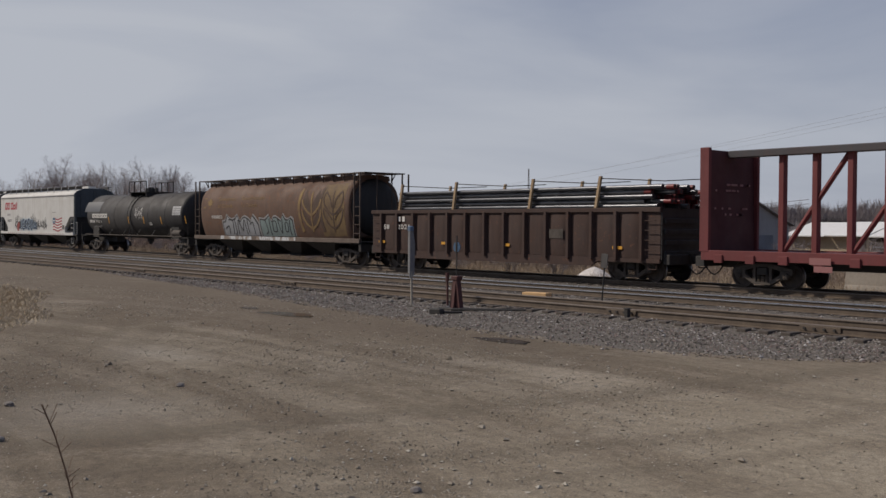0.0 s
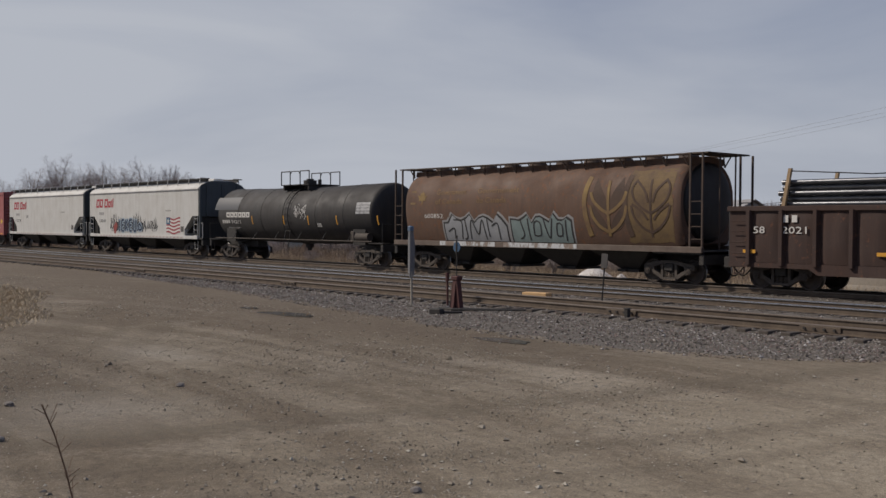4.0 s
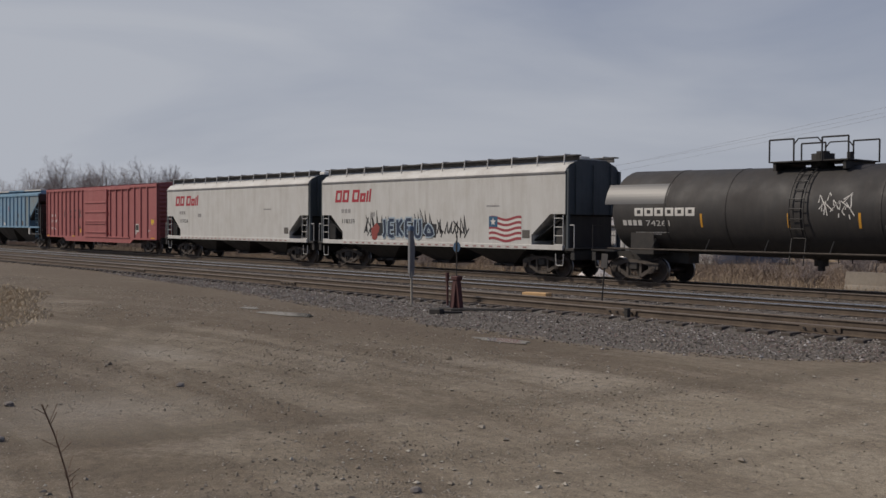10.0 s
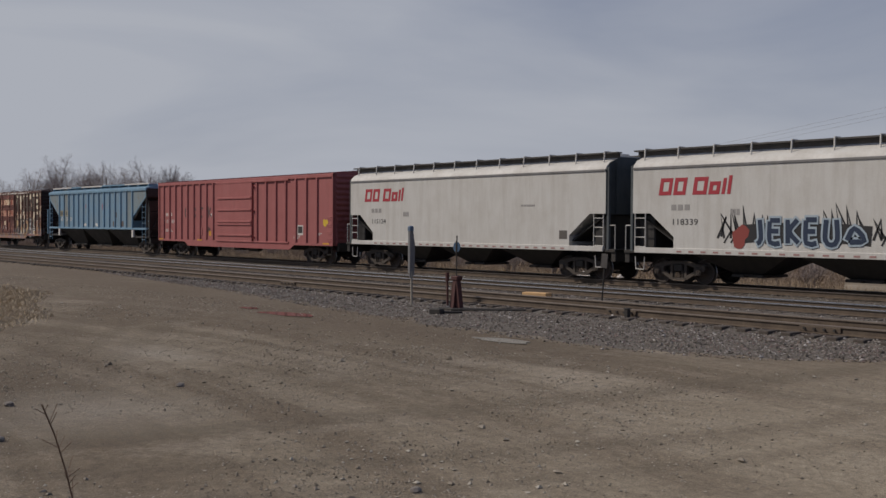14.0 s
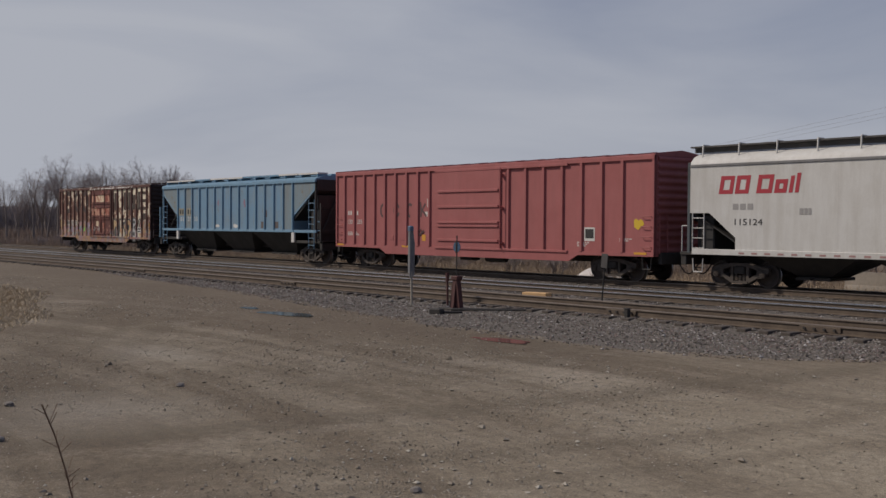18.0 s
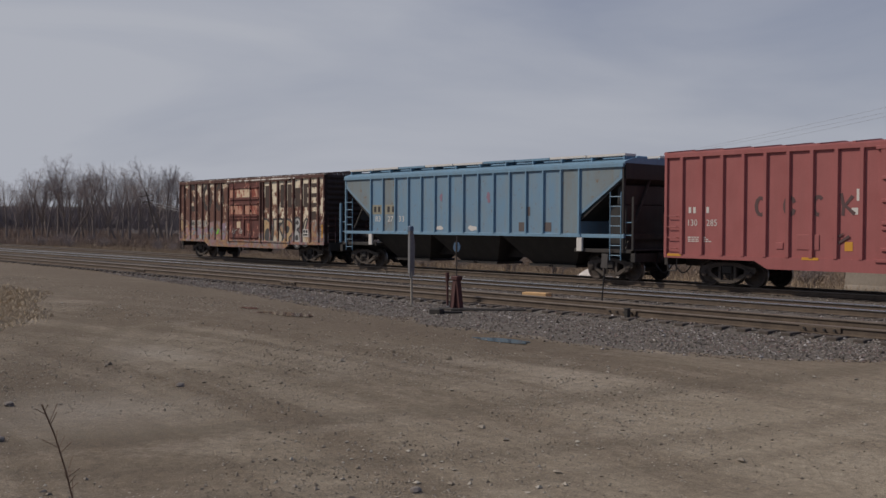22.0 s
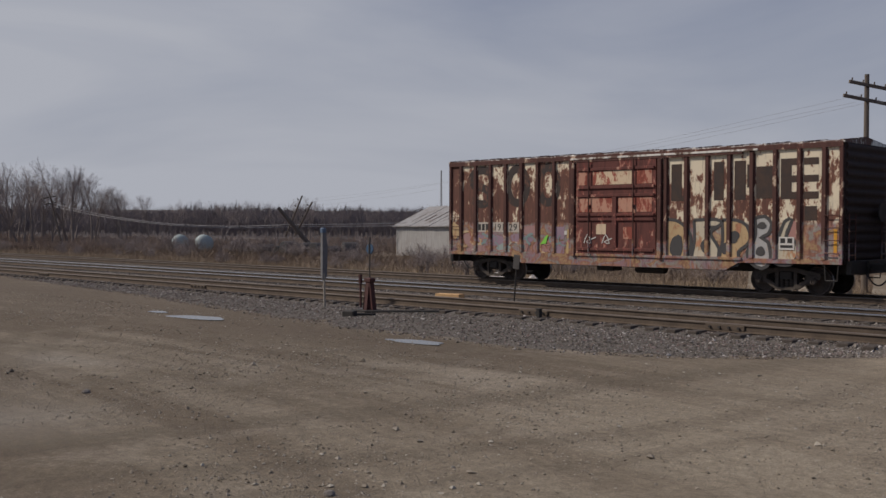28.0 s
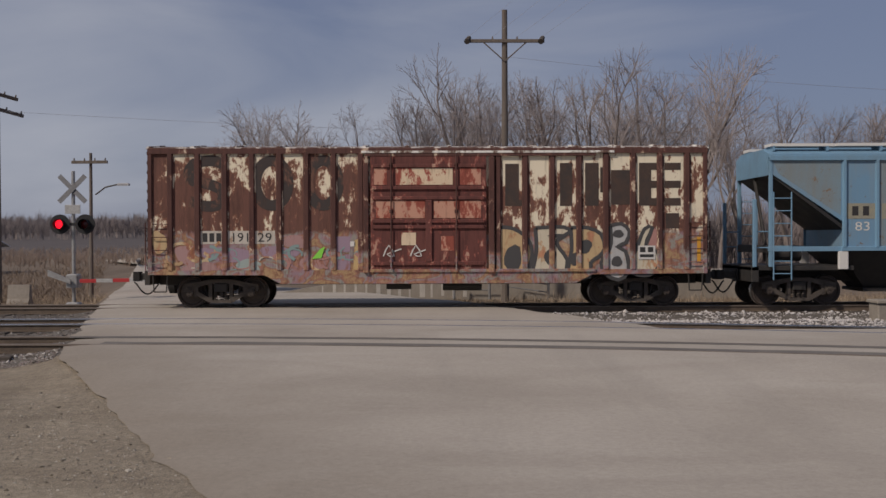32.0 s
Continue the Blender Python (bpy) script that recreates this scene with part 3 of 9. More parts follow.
TIE_MESH = Geo().bbox(-0.115, 0.115, -1.3, 1.3, -0.36, -0.170, 0.015).mesh("tie", TIE)


def track(name, y, curved, tops, label):
    tr = thing(name, label, "railway track", "railway tracks", "structure")
    for s, top in zip((-1, 1), tops):
        part("rail", rail(y + s * GAUGE, curved, -420, 160, top), None, tr, "rusty steel rail with worn head")
    n = 0
    x = -150.0
    while x < 14 and n < 330:
        x += 0.51 + random.uniform(-0.03, 0.03)
        if ROAD_L(y) - 0.2 < x < ROAD_R(y) + 0.1 or x < -128:
            continue
        t = part("tie", TIE_MESH, None, tr)
        t.matrix_basis = pose(x, y + (bend(x) if curved else 0) + random.uniform(-0.05, 0.05), random.uniform(-0.012, 0.006), 0, 0, random.uniform(-1.5, 1.5))
        n += 1
    return tr

# ---- the train ----
WHITE = streaked("hopper_white", (0.585, 0.58, 0.55), (0.33, 0.295, 0.245), 0.42, 0.6)
ROOFGREY = streaked("hopper_roof_grey", (0.22, 0.22, 0.22), (0.10, 0.09, 0.08), 0.6, 0.6)
DKGREEN = streaked("end_dark_green", (0.075, 0.09, 0.098), (0.03, 0.03, 0.03), 0.5, 0.7)
TANKBLACK = streaked("tank_black", (0.026, 0.0245, 0.024), (0.058, 0.049, 0.043), 0.6, 0.68)
BROWN = streaked("hopper_brown", (0.125, 0.070, 0.044), (0.07, 0.043, 0.033), 0.75, 0.72, (0.17, 0.07, 0.03), 0.33)
REDBOX = streaked("boxcar_red", (0.365, 0.112, 0.108), (0.25, 0.085, 0.08), 0.5, 0.7)
BLUE = streaked("hopper_blue", (0.15, 0.28, 0.40), (0.225, 0.265, 0.275), 0.75, 0.65, (0.17, 0.12, 0.085), 0.20)
BLUEDK = streaked("hopper_blue_trim", (0.16, 0.305, 0.43), (0.15, 0.20, 0.23), 0.5, 0.6)
GON = streaked("gondola_brown", (0.045, 0.025, 0.020), (0.075, 0.042, 0.031), 0.7, 0.82, (0.12, 0.05, 0.028), 0.22)
BEAMRED = streaked("centerbeam_red", (0.155, 0.03, 0.03), (0.085, 0.028, 0.026), 0.5, 0.65)
BLACKPAINT = streaked("black_paint", (0.018, 0.018, 0.018), (0.05, 0.042, 0.035), 0.6, 0.6)
RUSTED = flaked("flaking_boxcar_side", (0.74, 0.66, 0.50), (0.26, 0.11, 0.065), (0.095, 0.042, 0.031), 0.53, 2.05, 0.075)
RUSTPOST = flaked("flaking_boxcar_post", (0.56, 0.44, 0.32), (0.15, 0.055, 0.04), (0.062, 0.026, 0.021), 0.57, 1.55)
RUSTEND = flaked("flaking_boxcar_end", (0.25, 0.22, 0.18), (0.05, 0.03, 0.025), (0.025, 0.014, 0.012), 0.64)
RUSTDOOR = flaked("flaking_boxcar_door", (0.44, 0.26, 0.19), (0.26, 0.06, 0.045), (0.085, 0.028, 0.023), 0.56)
RUSTROOF = flaked("flaking_boxcar_roof", (0.75, 0.72, 0.66), (0.25, 0.2, 0.17), (0.08, 0.04, 0.03), 0.5)
PALE = plain("lettering_white", (0.62, 0.60, 0.56), 0.7)
INK = plain("lettering_black", (0.03, 0.028, 0.028), 0.7)
CRIMSON = plain("lettering_red", (0.38, 0.03, 0.045), 0.65)
YELLOW = plain("reflector_yellow", (0.62, 0.30, 0.03), 0.6)
GALV = surface("pipe_grey", (0.12, 0.125, 0.135), (0.07, 0.07, 0.077), 0.5, 2.0, 0.30, 0.6, grain=30.0)
LUMBER = surface("stake_wood", (0.42, 0.30, 0.18), (0.28, 0.19, 0.11), 0.5, 2.0, 0.85, grain=25.0)

WHEELSETS = []       # (object, truck x of the axle) to be rolled
CARS = []            # (empty, centre along the train)


def wheelset_mesh():
    g = Geo()
    for s in (-1, 1):
        y = s * 0.755
        inn, out = y - s * 0.075, y + s * 0.065
        prof = [(out, 0.0), (out, 0.10), (out - s * 0.02, 0.13), (out - s * 0.045, 0.20), (out - s * 0.04, 0.33), (out, 0.36), (out, 0.415)]
        g.cur = 0
        g.lathe_y(prof, 28, caps=False)
        g.cur = 1
        g.lathe_y([(out, 0.412), (out - s * 0.01, 0.419), (inn + s * 0.03, 0.425), (inn + s * 0.012, 0.45), (inn, 0.445)], 28, caps=False)
        g.cur = 0
        g.lathe_y([(inn, 0.446), (inn, 0.36), (inn + s * 0.03, 0.33), (inn + s * 0.02, 0.15), (inn - s * 0.02, 0.12), (inn - s * 0.02, 0.0)], 28, caps=False)
        g.cyl((0, y, 0), (0, s * 1.16, 0), 0.085, n=14)
        for a in range(3):
            t = a * 2.094
            g.cyl((0.045 * math.cos(t), s * 1.16, 0.045 * math.sin(t)), (0.045 * math.cos(t), s * 1.185, 0.045 * math.sin(t)), 0.02, n=6)
    g.cyl((0, -0.75, 0), (0, 0.75, 0), 0.08, n=12)
    return g.mesh("wheelset", [WHEEL, TREAD], True)


def side_frame_mesh(s):
    g = Geo()
    y0, y1 = s * 1.0 - 0.075, s * 1.0 + 0.075
    # pedestals over the bearings, sloping top chord, tension member, columns
    for d in (-1, 1):
        def q(*pts):
            pts = [(d * x, z) for x, z in pts]
            return pts if d > 0 else pts[::-1]
        g.prism_y(q((0.72, 0.56), (1.03, 0.46), (1.07, 0.55), (1.05, 0.66), (0.80, 0.70), (0.30, 0.80), (0.30, 0.68)), y0, y1)
        g.prism_y(q((0.66, 0.30), (0.76, 0.34), (0.74, 0.58), (0.62, 0.60)), y0 + 0.01, y1 - 0.01)
        g.prism_y(q((0.26, 0.16), (0.34, 0.16), (0.76, 0.40), (0.70, 0.50), (0.26, 0.26)), y0, y1)
        g.prism_y(q((0.24, 0.20), (0.34, 0.22), (0.34, 0.74), (0.24, 0.76)), y0, y1)
        g.bbox(d * 0.86 - 0.11, d * 0.86 + 0.11, y0 - 0.02, y1 + 0.02, 0.44, 0.60, 0.02)
        g.cyl((d * 0.86, s * 0.98, 0.425), (d * 0.86, s * 1.145, 0.425), 0.105, n=12)
    g.box(-0.30, 0.30, y0, y1, 0.68, 0.80)
    g.box(-0.30, 0.30, y0 - 0.02, y1 + 0.02, 0.14, 0.22)
    for x in (-0.15, 0.0, 0.15):
        for k in range(5):
            g.cyl((x, s * 1.0, 0.23 + k * 0.052), (x, s * 1.0, 0.258 + k * 0.052), 0.068, n=8)
    return g.mesh("side_frame", GREASY)


WHEELSET = wheelset_mesh()
SIDE_FRAMES = {s: side_frame_mesh(s) for s in (-1, 1)}
BOLSTER = Geo().bbox(-0.19, 0.19, -1.12, 1.12, 0.46, 0.70, 0.03).cyl((0, 0, 0.68), (0, 0, 0.80), 0.2, n=14).box(-0.62, -0.52, -0.9, 0.9, 0.36, 0.46).box(0.52, 0.62, -0.9, 0.9, 0.36, 0.46).mesh("truck", DARK_STEEL)
COUPLER = Geo().bbox(-0.45, 0.55, -0.09, 0.09, 0.76, 0.95, 0.02).prism_z([(0.50, -0.17), (0.62, -0.19), (0.74, -0.12), (0.74, -0.03), (0.60, 0.02), (0.70, 0.10), (0.66, 0.20), (0.50, 0.16)], 0.72, 0.99).box(-0.15, 0.1, -0.22, 0.22, 0.68, 1.03).mesh("coupler", DARK_STEEL)


def hose_mesh():
    pts = []
    for i in range(13):
        t = i / 12
        pts.append((0.05 + 0.68 * t, -0.32 + 0.20 * t, 0.66 - 0.34 * math.sin(math.pi * min(1, t * 1.05)) + 0.02 * t))
    return Geo().tube(pts, 0.024, 6).cyl((-0.1, -0.32, 0.68), (0.07, -0.32, 0.66), 0.03).mesh("air_hose", BLACKPAINT)


HOSE = hose_mesh()


def undergear(car, half, truck_x, coupler_x):
    """Two trucks with their wheelsets, couplers and air hoses."""
    for d in (-1, 1):
        tk = part("truck", BOLSTER, None, car, "dusty cast-steel freight truck")
        tk.matrix_basis = pose(d * truck_x, 0, 0)
        for s in (-1, 1):
            part("side_frame", SIDE_FRAMES[s], None, tk)
        for a in (-0.86, 0.86):
            w = part("wheelset", WHEELSET, None, tk, "dark steel wheels on an axle")
            WHEELSETS.append((w, a))
        cp = part("coupler", COUPLER, None, car, "rusty knuckle coupler")
        hs = part("air_hose", HOSE, None, car, "black rubber brake hose")
        cp.matrix_basis = pose(d * coupler_x, 0, 0, 0, 0, 0 if d > 0 else 180)
        hs.matrix_basis = pose(d * coupler_x, 0, 0, 0, 0, 0 if d > 0 else 180)


def ladder(g, x0, x1, y, z0, z1, n, r=0.016, face="y"):
    """Two stiles and n rungs; on a side (face y) or on an end (face x, where x0, x1 are places across)."""
    def pt(a, z, out=0.0):
        return (a, y, z) if face == "y" else (y, a, z)
    for a in (x0, x1):
        g.tube([pt(a, z0), pt(a, z1)], r * 1.25, 6)
    for i in range(n):
        z = z0 + (z1 - z0) * (i + 0.5) / n
        g.tube([pt(x0, z), pt(x1, z)], r, 5)


def stirrup(g, x, y):
    g.tube([(x - 0.2, y, 0.92), (x - 0.17, y, 0.48), (x + 0.17, y, 0.48), (x + 0.2, y, 0.92)], 0.018, 5)


def new_car(name, label, category, centre):
    car = thing(name, label, category, "freight cars of the train")
    CARS.append((car, centre))
    return car


def bars(g, x, y, z, rows, w, h=0.035, gap=0.03):
    """Small writing that cannot be read: rows of bars."""
    for i in range(rows):
        a = x
        while a < x + w * random.uniform(0.7, 1.0):
            k = random.uniform(0.05, 0.14)
            g.plate([(a, z - i * (h + gap)), (a + k, z - i * (h + gap)), (a + k, z + h - i * (h + gap)), (a, z + h - i * (h + gap))], y)
            a += k + 0.03


def blob(cx, cz, rx, rz, n=18, wob=0.25, seed=0):
    rr = random.Random(seed)
    ph = [rr.uniform(0, 6.28) for _ in range(4)]
    out = []
    for i in range(n):
        t = 2 * math.pi * i / n
        k = 1 + wob * (0.6 * math.sin(2 * t + ph[0]) + 0.4 * math.sin(3 * t + ph[1]) + 0.3 * math.sin(5 * t + ph[2]))
        out.append((cx + rx * k * math.cos(t), cz + rz * k * math.sin(t)))
    return out


def ribbon(pts, w):
    """Left and right edges of a line of width w through points of (x, z)."""
    lr = []
    for i, (a, b) in enumerate(pts):
        p, q = pts[max(0, i - 1)], pts[min(len(pts) - 1, i + 1)]
        dx, dz = q[0] - p[0], q[1] - p[1]
        k = math.hypot(dx, dz) or 1
        nx, nz = -dz / k * w / 2, dx / k * w / 2
        lr.append(((a - nx, b - nz), (a + nx, b + nz)))
    return lr


def stroke(g, pts, w, y, t=0.003):
    """A painted line through points of (x, z), one unbroken sheet."""
    lr = ribbon(pts, w)
    v, f = [], []
    for (a, b), (c, d) in lr:
        v += [(a, y, b), (c, y, d), (a, y - t, b), (c, y - t, d)]
    for i in range(len(lr) - 1):
        o = 4 * i
        f += [(o + 2, o + 6, o + 7, o + 3), (o, o + 1, o + 5, o + 4), (o, o + 4, o + 6, o + 2), (o + 1, o + 3, o + 7, o + 5)]
    o = 4 * (len(lr) - 1)
    f += [(0, 2, 3, 1), (o, o + 1, o + 3, o + 2)]
    g.add(v, f)


def rounded(path, step=0.12):
    """A smooth curve through the points of a path, with rounded ends."""
    out = []
    n = len(path)
    for i in range(n - 1):
        p0, p1, p2, p3 = path[max(0, i - 1)], path[i], path[i + 1], path[min(n - 1, i + 2)]
        k = max(2, int(math.hypot(p2[0] - p1[0], p2[1] - p1[1]) / step))
        for j in range(k):
            t = j / k
            out.append(tuple(0.5 * (2 * p1[m] + (p2[m] - p0[m]) * t + (2 * p0[m] - 5 * p1[m] + 4 * p2[m] - p3[m]) * t * t + (3 * p1[m] - p0[m] - 3 * p2[m] + p3[m]) * t ** 3) for m in (0, 1)))
    out.append(path[-1])
    return out


LAYER = [0]


def fat_stroke(car, path, w, y, fill, outline, bend_on=None):
    """One fat letter stroke: an outline with the fill on it, each its own thin coat."""
    LAYER[0] = (LAYER[0] + 1) % 12
    up = 0.0006 * LAYER[0]
    pts = rounded(path)
    for k, (ww, m, lift) in enumerate(((w + 0.13, outline, 0.0), (w, fill, 0.009))):
        g = Geo()
        if k == 0:
            a, b = pts[0], pts[1]
            e = math.hypot(a[0] - b[0], a[1] - b[1]) or 1
            c, d = pts[-1], pts[-2]
            e2 = math.hypot(c[0] - d[0], c[1] - d[1]) or 1
            q = [(a[0] + (a[0] - b[0]) / e * 0.05, a[1] + (a[1] - b[1]) / e * 0.05)] + pts + [(c[0] + (c[0] - d[0]) / e2 * 0.05, c[1] + (c[1] - d[1]) / e2 * 0.05)]
        else:
            q = pts
        stroke(g, q, ww, y - lift - up)
        part("graffiti" if k else "graffiti_outline", bend_on(g, 0.012 + lift + up) if bend_on else g, m, car)


def boxcar(name, label, u0, u1, z_sill, z_eave, z_peak, truck_x, posts, door, skin, post_m, door_m, end_m, roof_m, y=1.49):
    c = (u0 + u1) / 2
    h = (u1 - u0) / 2
    car = new_car(name, label, "boxcar", c)
    d0, d1 = door[0] - c, door[1] - c
    b = Geo()
    b.box(-h + 0.04, h - 0.04, -y, y, z_sill + 0.05, z_eave)
    part("body", b, skin, car, "welded sheet-steel side panels")
    # side sill, deeper between the trucks
    for s in (-1, 1):
        g = Geo()
        pts = [(-h, z_sill + 0.12), (-h, z_sill), (-truck_x + 1.3, z_sill - 0.02), (-truck_x + 1.75, z_sill - 0.26), (truck_x - 1.75, z_sill - 0.26), (truck_x - 1.3, z_sill - 0.02), (h, z_sill), (h, z_sill + 0.12)]
        g.prism_y(pts, s * (y + 0.02) - 0.03, s * (y + 0.02) + 0.03)
        part("side_sill", g, post_m, car)
        g = Geo().bbox(-h, h, s * (y + 0.02) - 0.05, s * (y + 0.02) + 0.05, z_eave - 0.13, z_eave + 0.02, 0.012)
        part("top_chord", g, post_m, car)
        for x in posts:
            x -= c
            g = Geo()
            w = 0.055
            prof = [(-w - 0.035, 0), (-w, 0.075), (w, 0.075), (w + 0.035, 0)]
            g.prism_z([(x + a, s * (y - 0.002 + o)) for a, o in (prof if s > 0 else prof)], z_sill + 0.12, z_eave - 0.13)
            part("side_post", g, post_m, car)
        for x in (-h + 0.06, h - 0.06):
            part("corner_post", Geo().bbox(x - 0.06, x + 0.06, s * (y + 0.01) - 0.05, s * (y + 0.01) + 0.05, z_sill, z_eave, 0.015), post_m, car)
    # roof: two slopes with cross ribs
    g = Geo().prism_x([(-y - 0.06, z_eave + 0.0), (y + 0.06, z_eave + 0.0), (y + 0.06, z_eave + 0.04), (0, z_peak), (-y - 0.06, z_eave + 0.04)], -h - 0.03, h + 0.03)
    roof = part("roof", g, roof_m, car, "low-pitched steel roof")
    k = int(2 * h / 1.12)
    for i in range(k + 1):
        x = -h + 0.05 + i * (2 * h - 0.1) / k
        g = Geo()
        for s in (-1, 1):
            g.prism_x([(s * (y + 0.05), z_eave + 0.03), (0, z_peak - 0.01), (0, z_peak + 0.035), (s * (y + 0.05), z_eave + 0.075)], x - 0.05, x + 0.05)
        part("roof_rib", g, roof_m, roof)
    # ends with pressed ribs
    for d in (-1, 1):
        en = part("end_wall", Geo().box(*sorted((d * (h - 0.05), d * h)), -y, y, z_sill, z_eave + 0.02), end_m, car, "corrugated end wall")
        nr = 13
        for i in range(nr):
            z = z_sill + 0.2 + i * (z_eave - z_sill - 0.3) / (nr - 1)
            g = Geo().prism_y([(d * h, z - 0.11), (d * (h + 0.065), z - 0.03), (d * (h + 0.065), z + 0.03), (d * h, z + 0.11)][::d], -y + 0.12, y - 0.12)
            part("end_rib", g, end_m, en)
        for ya in (-y + 0.12, y - 0.55):
            g = Geo()
            ladder(g, ya, ya + 0.43, d * (h + 0.11), z_sill + 0.1, z_sill + 1.45, 4, face="x")
            part("end_ladder", g, post_m, car)
        g = Geo().bbox(*sorted((d * h, d * (h + 0.16))), -1.3, 1.3, 0.66, 1.06, 0.02)
        part("end_sill", g, DARK_STEEL, car)
        for s in (-1, 1):
            xx = sorted((d * (h - 0.12), d * (h - 0.55)))
            for i in range(4):
                z = z_sill + 0.32 + i * 0.36
                part("grab_iron", Geo().tube([(xx[0], s * (y + 0.02), z), (xx[0], s * (y + 0.10), z), (xx[1], s * (y + 0.10), z), (xx[1], s * (y + 0.02), z)], 0.014, 5), post_m, car)
            g = Geo()
            stirrup(g, d * (h - 0.33), s * (y + 0.02))
            part("step", g, DARK_STEEL, car)
    # doors on both sides, on rails
    for s in (-1, 1):
        yy = s * (y + 0.045)
        dr = part("door", Geo().box(d0, d1, yy - 0.035, yy + 0.035, z_sill + 0.14, z_eave - 0.2), door_m, car, "sliding steel door")
        out = s * (y + 0.10)
        for z in door[2]:
            part("door_rib", Geo().bbox(d0 + 0.05, d1 - 0.05, out - 0.03, out + 0.03, z - 0.045, z + 0.045, 0.012), door_m, dr)
        for x in door[3]:
            g = Geo().tube([(x - c, out + s * 0.05, z_sill + 0.1), (x - c, out + s * 0.05, z_eave - 0.15)], 0.022, 6)
            for z in (z_sill + 0.35, (z_sill + z_eave) / 2, z_eave - 0.45):
                g.box(x - c - 0.05, x - c + 0.05, out - 0.03, out + 0.08, z - 0.05, z + 0.05)
            part("lock_rod", g, post_m, dr)
        part("door_rail", Geo().bbox(d0 - 0.15, d1 + (d1 - d0) * 0.95, yy - 0.05, yy + 0.06, z_eave - 0.2, z_eave - 0.1, 0.01), post_m, car)
        part("door_sill", Geo().bbox(d0 - 0.15, d1 + (d1 - d0) * 0.95, yy - 0.05, yy + 0.05, z_sill + 0.06, z_sill + 0.14, 0.01), post_m, car)
    part("underframe", Geo().box(-h, h, -0.28, 0.28, 0.62, 1.0).box(-truck_x + 1.9, truck_x - 1.9, -1.3, -1.2, z_sill - 0.12, z_sill + 0.06).box(-1.2, -0.5, -0.9, -0.4, 0.5, 0.75).cyl((0.4, -0.8, 0.62), (1.5, -0.8, 0.62), 0.16), DARK_STEEL, car)
    g = Geo()
    g.lathe_x([(h + 0.16, 0.0), (h + 0.16, 0.28), (h + 0.20, 0.28), (h + 0.20, 0.24), (h + 0.18, 0.05), (h + 0.18, 0)], 16, 0.75, z_sill + 1.5)
    part("brake_wheel", g, DARK_STEEL, car)
    undergear(car, h, truck_x, h + 0.12)
    return car, c


